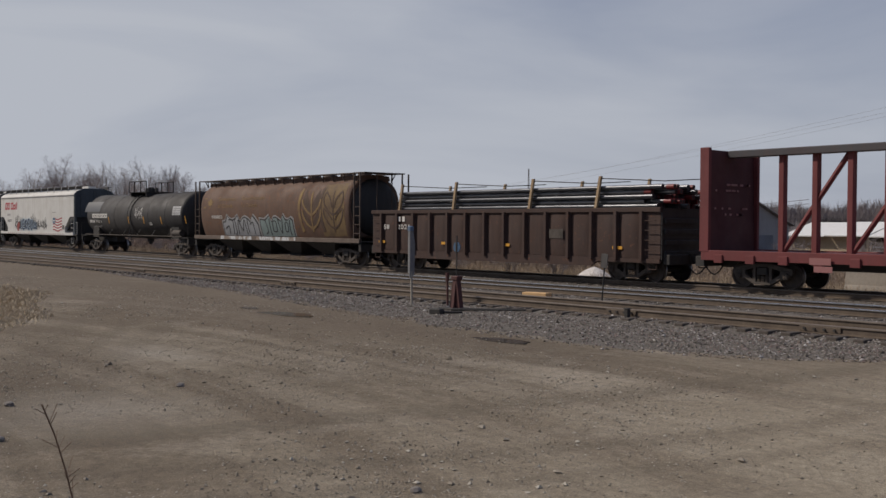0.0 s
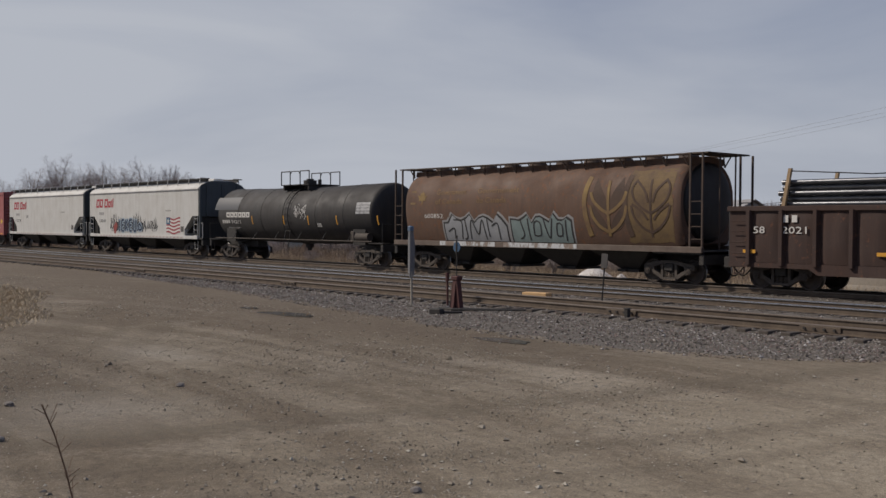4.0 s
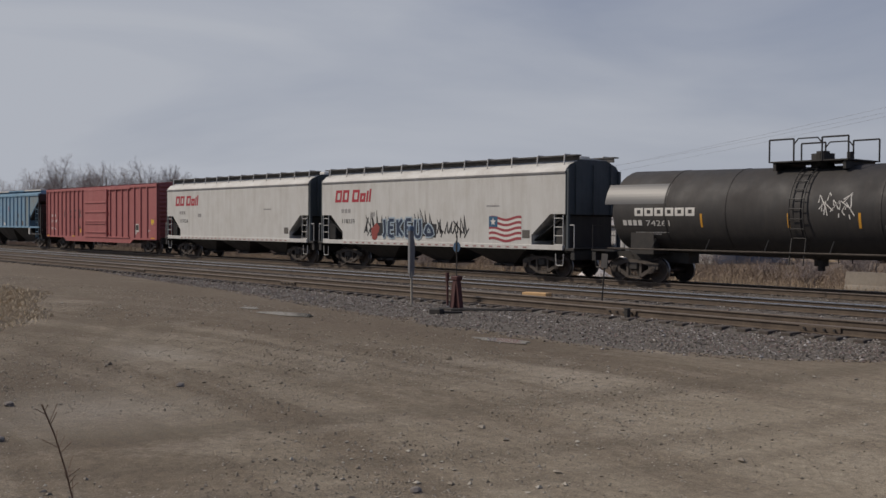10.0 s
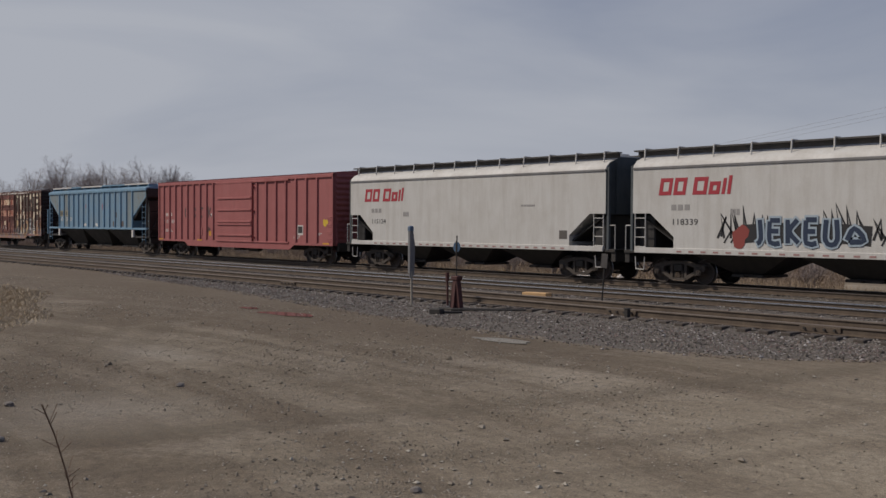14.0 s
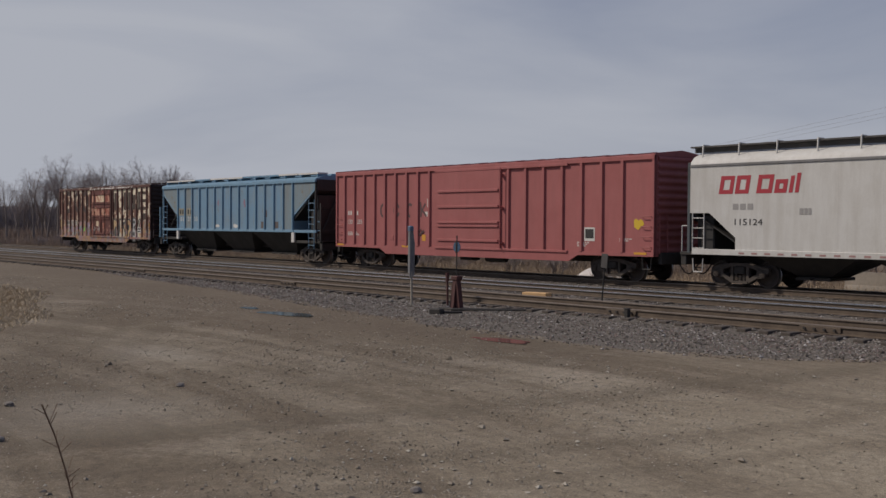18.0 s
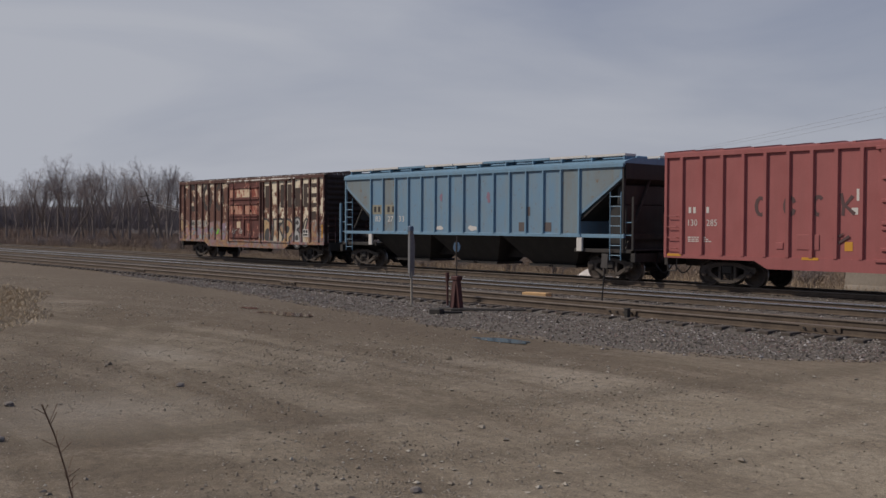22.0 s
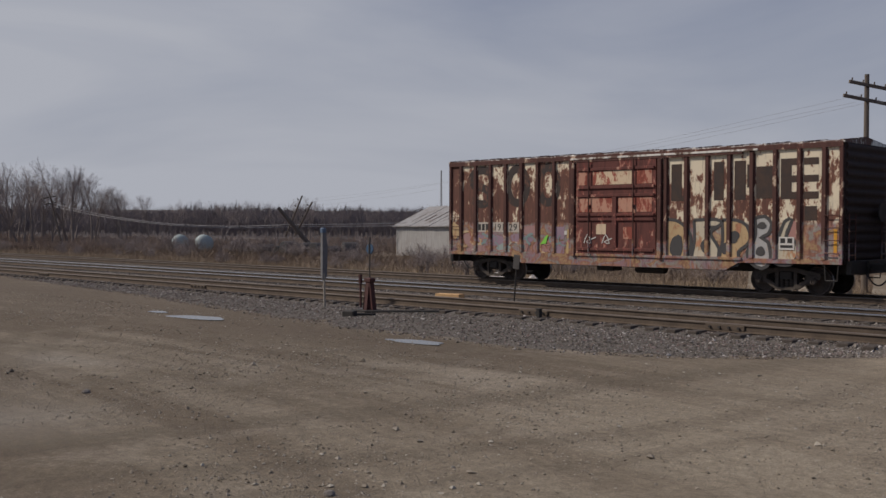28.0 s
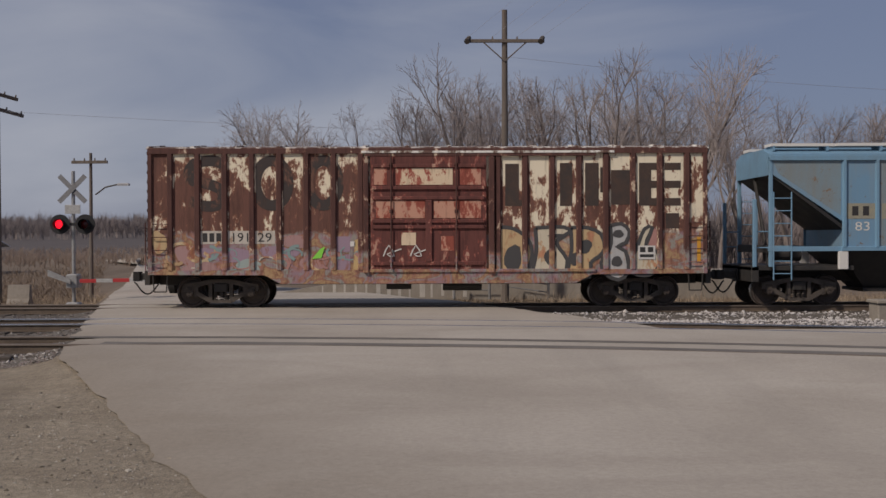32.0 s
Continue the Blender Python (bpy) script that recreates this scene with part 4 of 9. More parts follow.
def rusty_boxcar():
    left = [-7.39 + 0.752 * i for i in range(8)]
    right = [1.68 + 0.75 * i for i in range(8)]
    car, c = boxcar("rusty_boxcar", "rusty brown outside-post boxcar with flaking cream paint and faded spray paint", -8.0, 7.5, 0.95, 4.42, 4.62, 5.84,
                    left + right, (-1.85, 1.35, [1.25, 2.26, 2.42, 3.06, 3.34, 3.95], [-1.28, 0.52]), RUSTED, RUSTPOST, RUSTDOOR, RUSTEND, RUSTROOF)
    y = -1.49 - 0.003
    # the big faded letters, as plain dark blocks between the posts
    dk = surface("faded_letter_brown", (0.050, 0.038, 0.034), (0.085, 0.05, 0.036), 0.5, 3.0, 0.85)
    for x0, x1, z0, z1 in ((1.88, 2.26, 2.83, 4.0), (2.26, 2.37, 2.83, 3.0), (3.40, 3.74, 2.83, 4.02), (4.10, 4.48, 2.83, 4.02), (4.52, 4.62, 3.2, 3.9), (4.82, 5.37, 2.86, 3.82),
                           (5.60, 5.94, 2.83, 4.02), (5.94, 6.11, 2.83, 3.04), (5.94, 6.11, 3.32, 3.52), (5.94, 6.11, 3.82, 4.02), (6.31, 6.76, 2.83, 3.04), (6.31, 6.76, 3.32, 3.52), (6.31, 6.76, 3.82, 4.02), (6.34, 6.72, 2.2, 2.62)):
        part("letter_block", Geo().plate([(x0 - c, z0), (x1 - c, z0), (x1 - c, z1), (x0 - c, z1)], y), dk, car, "dark faded letter block")
    worn = flaked("worn_letter_brown", (0.050, 0.039, 0.036), (0.085, 0.045, 0.035), (0.12, 0.06, 0.042), 0.42)
    rings = [[(-5.85, 3.95), (-6.2, 4.1), (-6.75, 4.0), (-6.85, 3.6), (-6.3, 3.45), (-5.95, 3.25), (-6.0, 2.92), (-6.4, 2.84), (-6.85, 2.98)]]
    for ox, wd in ((-4.58, 0.45), (-3.16, 0.42)):
        rings.append([(ox + wd * math.cos(t * math.pi / 8), 3.48 + 0.62 * math.sin(t * math.pi / 8)) for t in range(17)])
    for path in rings:
        g = Geo()
        stroke(g, rounded([(a - c, b) for a, b in path]), 0.30, y)
        part("letter_block", g, worn, car, "dark faded letter shape")
    # cream paint left along the posts, the door track's pale edge, a tan patch at the door
    edge = flaked("post_edge_cream", (0.60, 0.50, 0.37), (0.20, 0.08, 0.05), (0.075, 0.03, 0.024), 0.50)
    for x0 in left + right:
        part("post_edge", Geo().bbox(x0 + 0.075 - c, x0 + 0.115 - c, y - 0.012, y, 2.15, 4.22, 0.004), edge, car, "flaking cream paint along a post")
    part("door_track", Geo().bbox(-2.1 - c, 4.9 - c, -1.60, -1.53, 4.30, 4.36, 0.01), flaked("track_white", (0.70, 0.68, 0.63), (0.3, 0.25, 0.2), (0.09, 0.05, 0.04), 0.45), car, "pale worn upper door track")
    part("graffiti", Geo().plate([(-2.34 - c, 1.0), (-2.06 - c, 1.0), (-2.06 - c, 1.95), (-2.30 - c, 1.9)], y - 0.004), flaked("spray_ochre", (0.50, 0.36, 0.17), (0.34, 0.17, 0.09), (0.16, 0.07, 0.045), 0.42), car, "ochre spray patch")
    lettering("number", "191", 0.26, -5.74 - c, y, 1.86, INK, car, width=0.50)
    lettering("number", "29", 0.26, -4.99 - c, y, 1.86, INK, car, width=0.40)
    for k in range(3):
        part("reporting_mark", Geo().plate([(-6.50 + 0.19 * k - c, 1.86), (-6.37 + 0.19 * k - c, 1.86), (-6.37 + 0.19 * k - c, 2.10), (-6.50 + 0.19 * k - c, 2.10)], y - 0.002), INK, car)
    part("number_panel", Geo().plate([(-6.56 - c, 1.80), (-4.5 - c, 1.80), (-4.5 - c, 2.16), (-6.56 - c, 2.16)], y + 0.002, 0.002), flaked("number_panel_grey", (0.50, 0.46, 0.40), (0.36, 0.27, 0.20), (0.22, 0.11, 0.07), 0.40), car)
    # spray paint: fat tan letter shapes with dark outlines, and thinner faded strokes
    cols = [flaked("spray_tan", (0.56, 0.43, 0.26), (0.40, 0.20, 0.10), (0.24, 0.10, 0.06), 0.45), plain("spray_pink", (0.38, 0.20, 0.175), 0.7), flaked("spray_cream", (0.58, 0.55, 0.44), (0.44, 0.26, 0.14), (0.28, 0.13, 0.08), 0.44), plain("spray_teal", (0.21, 0.29, 0.28), 0.7), flaked("spray_orange_brown", (0.43, 0.29, 0.16), (0.36, 0.15, 0.08), (0.22, 0.09, 0.05), 0.47)]
    outl = plain("spray_outline", (0.06, 0.058, 0.058), 0.7)
    fills = {"ochre": flaked("spray_ochre_fill", (0.50, 0.36, 0.20), (0.42, 0.25, 0.13), (0.30, 0.14, 0.08), 0.40), "cream": flaked("spray_cream_fill", (0.56, 0.50, 0.38), (0.46, 0.32, 0.19), (0.33, 0.16, 0.09), 0.40),
             "grey": flaked("spray_grey_fill", (0.42, 0.42, 0.41), (0.45, 0.33, 0.24), (0.30, 0.16, 0.11), 0.40)}
    # each letter shape: fill, outer line, holes
    shapes = [("ochre", [(1.50, 2.22), (2.05, 2.22), (2.50, 1.92), (2.62, 1.49), (2.48, 1.02), (2.12, 0.76), (1.81, 0.84), (1.58, 1.18), (1.50, 1.65)], [(2.09, 1.37, 0.26, 0.36)]),
              ("cream", [(2.72, 2.22), (3.50, 2.24), (3.66, 2.10), (3.32, 1.88), (3.38, 1.65), (3.60, 1.33), (3.50, 0.92), (3.15, 0.80), (2.75, 0.79), (2.64, 1.02), (2.74, 1.57)], [(3.13, 1.42, 0.16, 0.24), (3.30, 2.0, 0.22, 0.06)]),
              ("ochre", [(3.70, 2.22), (4.17, 2.22), (4.54, 2.04), (4.64, 1.64), (4.46, 1.41), (4.25, 1.25), (4.22, 0.86), (3.66, 0.84), (3.64, 1.18), (3.72, 1.6)], [(4.09, 1.70, 0.20, 0.19), (3.80, 1.35, 0.12, 0.18)]),
              ("grey", [(4.80, 2.27), (5.11, 2.33), (5.33, 2.11), (5.22, 1.80), (4.97, 1.69), (5.22, 1.56), (5.30, 1.01), (5.03, 0.77), (4.66, 0.94), (4.54, 1.25), (4.72, 1.52), (4.82, 1.80)], [(5.02, 2.05, 0.14, 0.12), (4.98, 1.28, 0.14, 0.16)]),
              ("cream", [(5.34, 1.25), (5.53, 1.64), (5.74, 2.17), (5.97, 2.22), (5.78, 1.72), (6.10, 1.56), (6.16, 1.17), (5.90, 0.91), (5.45, 0.95)], [])]
    for k, (fill, edge_pts, holes) in enumerate(shapes):
        loop = rounded([(a - c, b) for a, b in edge_pts + edge_pts[:1]], 0.15)
        part("graffiti", Geo().plate(loop[:-1][::-1], y - 0.003 - 0.0005 * k), fills[fill], car, "fat faded spray-painted letter")
        g = Geo()
        stroke(g, loop, 0.105, y - 0.009 - 0.0005 * k)
        part("graffiti_outline", g, outl, car)
        for hx, hz, rx, rz in holes:
            part("graffiti_shade", Geo().plate(blob(hx - c, hz, rx, rz, 14, 0.15, k), y - 0.010 - 0.0005 * k), outl, car, "dark spray-painted hole of a letter")
    part("graffiti", Geo().plate([(6.02 - c, 2.2), (5.86 - c, 1.74), (6.16 - c, 1.62), (6.32 - c, 2.05)], y - 0.004), cols[1], car, "pink spray patch")
    # lilac, pink and teal fields of the older painting at the other end
    lilac, teal, rosy = flaked("spray_lilac", (0.30, 0.215, 0.27), (0.27, 0.15, 0.16), (0.20, 0.09, 0.07), 0.40), flaked("spray_pale_teal", (0.30, 0.36, 0.34), (0.30, 0.22, 0.18), (0.22, 0.10, 0.07), 0.42), flaked("spray_rose", (0.36, 0.22, 0.21), (0.31, 0.14, 0.10), (0.2, 0.085, 0.06), 0.42)
    for k, (bx, bz, rx, rz, m) in enumerate(((-5.9, 1.52, 0.75, 0.22, lilac), (-4.4, 1.55, 0.5, 0.2, lilac), (-6.9, 1.5, 0.4, 0.25, rosy), (-3.4, 1.3, 0.4, 0.22, rosy), (-5.2, 1.2, 0.35, 0.18, teal), (-4.3, 0.98, 0.5, 0.12, teal), (-6.6, 1.15, 0.5, 0.16, rosy), (-3.9, 1.85, 0.35, 0.2, rosy), (-7.7, 1.85, 0.22, 0.3, fills["ochre"]))):
        part("graffiti", Geo().plate(blob(bx - c, bz, rx, rz, 18, 0.2, k + 40), y - 0.001 - 0.0003 * k), m, car, "faded pastel spray field")
    for x0, x1, z0, z1 in ((-2.88, -2.42, 1.57, 2.0), (-2.88, -2.42, 1.02, 1.5)):
        part("graffiti", Geo().plate([(x0 - c, z0), (x1 - c, z0), (x1 - c, z1), (x0 - c, z1)], y - 0.002), lilac, car, "lilac spray block")
    rr = random.Random(5)
    for i in range(30):
        cx, cz = rr.uniform(-7.3, -2.1), rr.uniform(1.08, 1.72)
        a, w = rr.uniform(0, 6.2), rr.choice((-1, 1))
        cz = min(cz, 1.62)
        g = Geo()
        pts = [(cx - c + (0.16 + 0.05 * j) * math.cos(a + w * 0.55 * j), cz + (0.12 + 0.03 * j) * math.sin(a + w * 0.55 * j)) for j in range(6)]
        stroke(g, pts, rr.uniform(0.03, 0.09), y - 0.002 - 0.0004 * i)
        part("graffiti", g, cols[rr.choice((0, 1, 3, 3, 4, 1, 2))], car)
    # what is left of the paint on the door's panels
    cream = flaked("door_panel_cream", (0.66, 0.52, 0.36), (0.36, 0.10, 0.07), (0.20, 0.05, 0.035), 0.42)
    pinkish = flaked("door_panel_pink", (0.50, 0.27, 0.19), (0.34, 0.09, 0.06), (0.18, 0.045, 0.03), 0.46)
    for x0, x1, z0, z1, m in ((-1.15, 0.42, 3.42, 3.88, cream), (-1.75, -1.4, 3.42, 3.88, pinkish), (0.62, 1.2, 3.42, 3.88, pinkish), (-1.7, -0.35, 2.5, 2.98, pinkish), (-0.1, 1.2, 2.5, 2.98, pinkish), (-1.0, -0.6, 1.75, 2.1, cream), (0.1, 0.45, 1.6, 2.0, pinkish)):
        part("door_panel", Geo().plate([(x0 - c, z0), (x1 - c, z0), (x1 - c, z1), (x0 - c, z1)], -1.575), m, car, "faded painted door panel")
    g = Geo()
    for a in (-1.5, -0.75):
        stroke(g, rounded([(a - c, 1.45), (a + 0.15 - c, 1.75), (a + 0.3 - c, 1.45), (a + 0.1 - c, 1.5), (a + 0.5 - c, 1.65)]), 0.035, -1.585)
    part("graffiti", g, PALE, car, "thin pale spray scribble")
    part("door_post", Geo().bbox(-0.33 - c, -0.15 - c, -1.63, -1.56, 1.3, 3.0, 0.015), RUSTDOOR, car)
    lime = Geo().plate([(-3.48 - c, 1.38), (-3.22 - c, 1.40), (-3.12 - c, 1.72), (-3.24 - c, 1.66)], y - 0.024)
    part("graffiti_mark", lime, plain("spray_lime", (0.22, 0.62, 0.07), 0.6), car, "bright lime painted wedge")
    sq = Geo().plate([(-2.42 - c, 1.72), (-2.28 - c, 1.72), (-2.28 - c, 1.86), (-2.42 - c, 1.86)], y - 0.004).plate([(5.57 - c, 1.34), (6.05 - c, 1.34), (6.05 - c, 1.72), (5.57 - c, 1.72)], y - 0.024)
    part("placard", sq, PALE, car, "white stencilled panels")
    g = Geo()
    for a in (5.62, 5.84):
        g.plate([(a - c, 1.54), (a + 0.15 - c, 1.54), (a + 0.15 - c, 1.68), (a - c, 1.68)], y - 0.030)
    g.plate([(5.62 - c, 1.40), (6.0 - c, 1.40), (6.0 - c, 1.48), (5.62 - c, 1.48)], y - 0.030)
    part("placard_print", g, INK, car)
    part("reflector", Geo().plate([(7.22 - c, 1.25), (7.32 - c, 1.25), (7.32 - c, 1.95), (7.22 - c, 1.95)], y - 0.004), YELLOW, car, "yellow strip")
    part("door_jamb", Geo().bbox(-2.05 - c, -1.9 - c, -1.63, -1.5, 1.0, 4.2, 0.02), RUSTPOST, car)
    part("door_jamb", Geo().bbox(1.42 - c, 1.58 - c, -1.63, -1.5, 1.0, 4.2, 0.02), RUSTPOST, car)
    return car


def red_boxcar():
    left = [28.75 + 0.79 * i for i in range(9)]
    right = [39.95 + 0.965 * i for i in range(7)]
    car, c = boxcar("red_boxcar", "faded red outside-post boxcar with a ribbed sliding door", 28.05, 47.17, 0.92, 4.42, 4.62, 7.35,
                    left + right, (35.65, 39.5, [1.35, 1.95, 2.1, 2.75, 3.4], [39.62]), REDBOX, REDBOX, REDBOX, REDBOX, REDBOX)
    y = -1.49 - 0.003
    lettering("number", "130", 0.22, 28.95 - c, y, 2.0, PALE, car, width=0.42)
    lettering("number", "285", 0.22, 29.72 - c, y, 2.0, PALE, car, width=0.42)
    g = Geo()
    for a in (29.02, 29.2, 29.72):
        g.plate([(a - c, 2.42), (a + 0.10 - c, 2.42), (a + 0.10 - c, 2.62), (a - c, 2.62)], y)
    bars(g, 29.0 - c, y, 1.6, 3, 0.9)
    bars(g, 43.6 - c, y, 1.35, 3, 0.5)
    bars(g, 45.6 - c, y, 1.5, 2, 0.5)
    g.plate([(43.95 - c, 1.42), (44.45 - c, 1.42), (44.45 - c, 1.92), (43.95 - c, 1.92)], y)
    g.plate([(34.9 - c, 2.75), (35.0 - c, 2.75), (35.0 - c, 3.1), (34.9 - c, 3.1)], y).plate([(34.75 - c, 2.35), (34.95 - c, 2.35), (34.95 - c, 2.55), (34.75 - c, 2.55)], y)
    part("stencilling", g, PALE, car, "small white stencilled marks")
    part("placard", Geo().plate([(44.0 - c, 1.52), (44.4 - c, 1.52), (44.4 - c, 1.86), (44.0 - c, 1.86)], y - 0.005), INK, car)
    smut = Geo()
    for a, turns in ((31.75, [0.6 * i for i in range(11)]), (32.75, [0.4 + 0.5 * i for i in range(12)]), (33.7, [0.8 + 0.45 * i for i in range(10)])):
        stroke(smut, [(a - c + 0.17 * math.cos(t), 2.62 + 0.27 * math.sin(t)) for t in turns], 0.12, y - 0.002)
    stroke(smut, [(34.42 - c, 2.98), (34.5 - c, 2.6), (34.48 - c, 2.32)], 0.10, y - 0.002)
    stroke(smut, [(34.78 - c, 2.9), (34.55 - c, 2.62), (34.85 - c, 2.36)], 0.11, y - 0.004)
    stroke(smut, [(34.2 - c, 1.62), (34.5 - c, 1.78), (34.35 - c, 1.5), (34.7 - c, 1.72)], 0.09, y - 0.024)
    part("graffiti", smut, plain("spray_smudge", (0.105, 0.06, 0.06), 0.8), car, "dark smudged spray marks")
    part("graffiti", Geo().plate(blob(46.45 - c, 2.05, 0.18, 0.22, 12, 0.4, 4), y), plain("spray_yellow", (0.62, 0.42, 0.03), 0.7), car, "yellow spray mark")
    g = Geo()
    for a in (28.2, 33.2, 46.3):
        g.box(a - c, a + 0.55 - c, y - 0.055, y - 0.045, 0.98, 1.06)
    g.plate([(34.55 - c, 1.28), (34.8 - c, 1.28), (34.8 - c, 1.55), (34.55 - c, 1.55)], y)
    part("reflector", g, YELLOW, car, "yellow reflective strip")
    part("inspection_plate", Geo().bbox(33.0 - c, 33.75 - c, y - 0.02, y, 1.3, 1.75, 0.01).bbox(32.3 - c, 32.55 - c, y - 0.02, y, 1.3, 1.5, 0.01), REDBOX, car)
    return car


def hopper_bays(car, spans, z_top, z_bot, material, half_y=1.25, label="black outlet hopper"):
    """Inverted troughs under the body: each (x0, x1, narrow)."""
    for x0, x1, k in spans:
        m, w = (x0 + x1) / 2, k / 2
        v = [(x0, -half_y, z_top), (x1, -half_y, z_top), (x1, half_y, z_top), (x0, half_y, z_top),
             (m - w, -0.62, z_bot), (m + w, -0.62, z_bot), (m + w, 0.62, z_bot), (m - w, 0.62, z_bot)]
        g = Geo().add(v, [(0, 1, 2, 3), (7, 6, 5, 4), (0, 4, 5, 1), (1, 5, 6, 2), (2, 6, 7, 3), (3, 7, 4, 0)])
        hb = part("hopper_bay", g, material, car, label)
        part("outlet_gate", Geo().bbox(m - w - 0.1, m + w + 0.1, -0.75, 0.75, z_bot - 0.1, z_bot, 0.02).cyl((m, -0.95, z_bot - 0.05), (m, -0.7, z_bot - 0.05), 0.03), DARK_STEEL, hb)


def running_board(car, x0, x1, z, material, n_sup, half=0.42, edge=None):
    g = Geo()
    for s in (-1, 1):
        for i in range(5):
            y = s * (half - 0.03 - i * 0.085)
            g.box(x0, x1, y - 0.03, y + 0.03, z, z + 0.03)
    rb = part("running_board", g, material, car, "steel grating roof walk")
    for i in range(n_sup):
        x = x0 + 0.2 + i * (x1 - x0 - 0.4) / (n_sup - 1)
        part("walk_bracket", Geo().box(x - 0.03, x + 0.03, -half, half, z - 0.12, z), material, rb)


# steel walk grating with the shade it lies in put into its colour
WALKSHADE = surface("walk_shade_grey", (0.055, 0.055, 0.055), (0.10, 0.09, 0.08), 0.6, 3.0, 0.7)


def white_hopper(u0, u1, label, number):
    c, h = (u0 + u1) / 2, (u1 - u0) / 2
    car = new_car("covered_hopper", label, "hopper car", c)
    y = 1.54
    # the side sheet with its cut lower corners, curved in at the top
    g = Geo()
    cut = [(-h, 3.98), (-h, 2.42), (-h + 0.75, 2.42), (-h + 1.75, 1.62), (-h + 1.75, 1.22)]
    poly = cut + [(-x, z) for x, z in cut[::-1]]
    g.prism_y(poly, -y, y)
    part("body", g, WHITE, car, "smooth off-white side sheets")
    prof = [(-y - 0.01, 3.98), (y + 0.01, 3.98), (y - 0.02, 4.10), (y - 0.22, 4.28), (0.75, 4.50), (0.0, 4.54), (-0.75, 4.50), (-y + 0.22, 4.28), (-y + 0.02, 4.10)]
    roof = part("roof", Geo().prism_x(prof, -h, h), WHITE, car, "rounded off-white roof sheets", True)
    for s in (-1, 1):
        part("seam_rail", Geo().bbox(-h, h, s * (y + 0.01) - 0.025, s * (y + 0.01) + 0.025, 3.95, 4.02, 0.008), ROOFGREY, car)
        part("side_sill", Geo().bbox(-h + 0.1, h - 0.1, s * 1.5 - 0.07, s * 1.5 + 0.07, 1.06, 1.24, 0.012), WHITE, car, "pale side sill")
    for s in (-1, 1):
        g = Geo()
        for i in range(3):
            yy = s * (0.98 + 0.10 * i)
            g.box(-h - 0.25, h + 0.25, yy - 0.035, yy + 0.035, 4.60, 4.65)
        # added upright strip: paints the shade in the gap between walk and roof
        g.box(-h - 0.2, h + 0.2, s * 1.0 - 0.02, s * 1.0 + 0.02, 4.44, 4.62)
        wk = part("running_board", g, WALKSHADE, car, "steel grating roof walk and upright strip, both darkened for shade")
        for i in range(12):
            x = -h + 0.3 + i * (2 * h - 0.6) / 11
            gg = Geo().tube([(x, s * 0.92, 4.67), (x, s * 1.26, 4.67), (x + 0.02, s * 1.32, 4.26)], 0.028, 5)
            part("walk_bracket", gg, WHITE, wk)
    part("hatch_trough", Geo().bbox(-h + 0.4, h - 0.4, -0.30, 0.30, 4.52, 4.66, 0.03), WHITE, roof)
    # ends: upright dark sheet above, slope sheet below
    for d in (-1, 1):
        en = part("end_sheet", Geo().prism_y([(d * h, 2.40), (d * (h + 0.03), 2.40), (d * (h + 0.03), 4.0), (d * h, 4.0)][::d], -y, y).prism_x([(-y, 3.99), (y, 3.99), (y - 0.2, 4.27), (0.75, 4.49), (-0.75, 4.49), (-y + 0.2, 4.27)], *sorted((d * h, d * (h + 0.03)))), DKGREEN, car, "dark painted end sheet")
        for yy in (-1.0, 0.0, 1.0):
            part("end_stiffener", Geo().box(*sorted((d * (h + 0.03), d * (h + 0.11))), yy - 0.05, yy + 0.05, 2.4, 4.3), DKGREEN, en)
        sl = Geo().prism_y([(d * (h - 0.02), 2.42), (d * (h - 0.06), 2.42), (d * (h - 2.3), 1.12), (d * (h - 2.2), 1.12)][::d], -y + 0.16, y - 0.16)
        part("slope_sheet", sl, BLACKPAINT, car)
        # added black block, stands in for the dark inside of the corner opening
        part("opening_filler", Geo().bbox(*sorted((d * (h - 0.75), d * (h - 0.08))), -1.25, 1.25, 1.14, 2.38, 0.04), BLACKPAINT, car, "added black block that fills the dark opening under the slope sheet")
        part("platform", Geo().bbox(*sorted((d * (h - 1.7), d * (h + 0.42))), -1.5, 1.5, 1.04, 1.14, 0.01), DARK_STEEL, car)
        part("end_sill", Geo().bbox(*sorted((d * (h + 0.2), d * (h + 0.42))), -1.45, 1.45, 0.70, 1.12, 0.02), DARK_STEEL, car)
        for s in (-1, 1):
            g = Geo()
            ladder(g, *sorted((d * (h - 0.1), d * (h - 0.55))), s * (y - 0.01), 1.1, 2.42, 4)
            part("ladder", g, WHITE, car, "pale ladder")
            g = Geo()
            g.tube([(d * (h + 0.38), s * 1.45, 1.1), (d * (h + 0.38), s * 1.45, 2.0), (d * (h + 0.02), s * 1.45, 2.0)], 0.02, 5)
            part("handrail", g, WHITE, car)
            part("corner_post", Geo().bbox(*sorted((d * (h + 0.02), d * (h + 0.14))), s * 1.45 - 0.06, s * 1.45 + 0.06, 1.1, 4.1, 0.015), DKGREEN, car)
            g = Geo()
            stirrup(g, d * (h - 0.3), s * 1.5)
            part("step", g, WHITE, car)
    k = (2 * h - 4.2) / 3
    hopper_bays(car, [(-h + 2.1 + i * k, -h + 2.1 + (i + 1) * k, 1.0) for i in range(3)], 1.15, 0.42, BLACKPAINT, 1.40)
    for d in (-1, 1):
        part("stub_sill", Geo().box(*sorted((d * (h - 2.6), d * (h + 0.1))), -0.25, 0.25, 0.68, 1.04), DARK_STEEL, car)
    undergear(car, h, h - 1.62, h + 0.38)
    yy = -y - 0.003
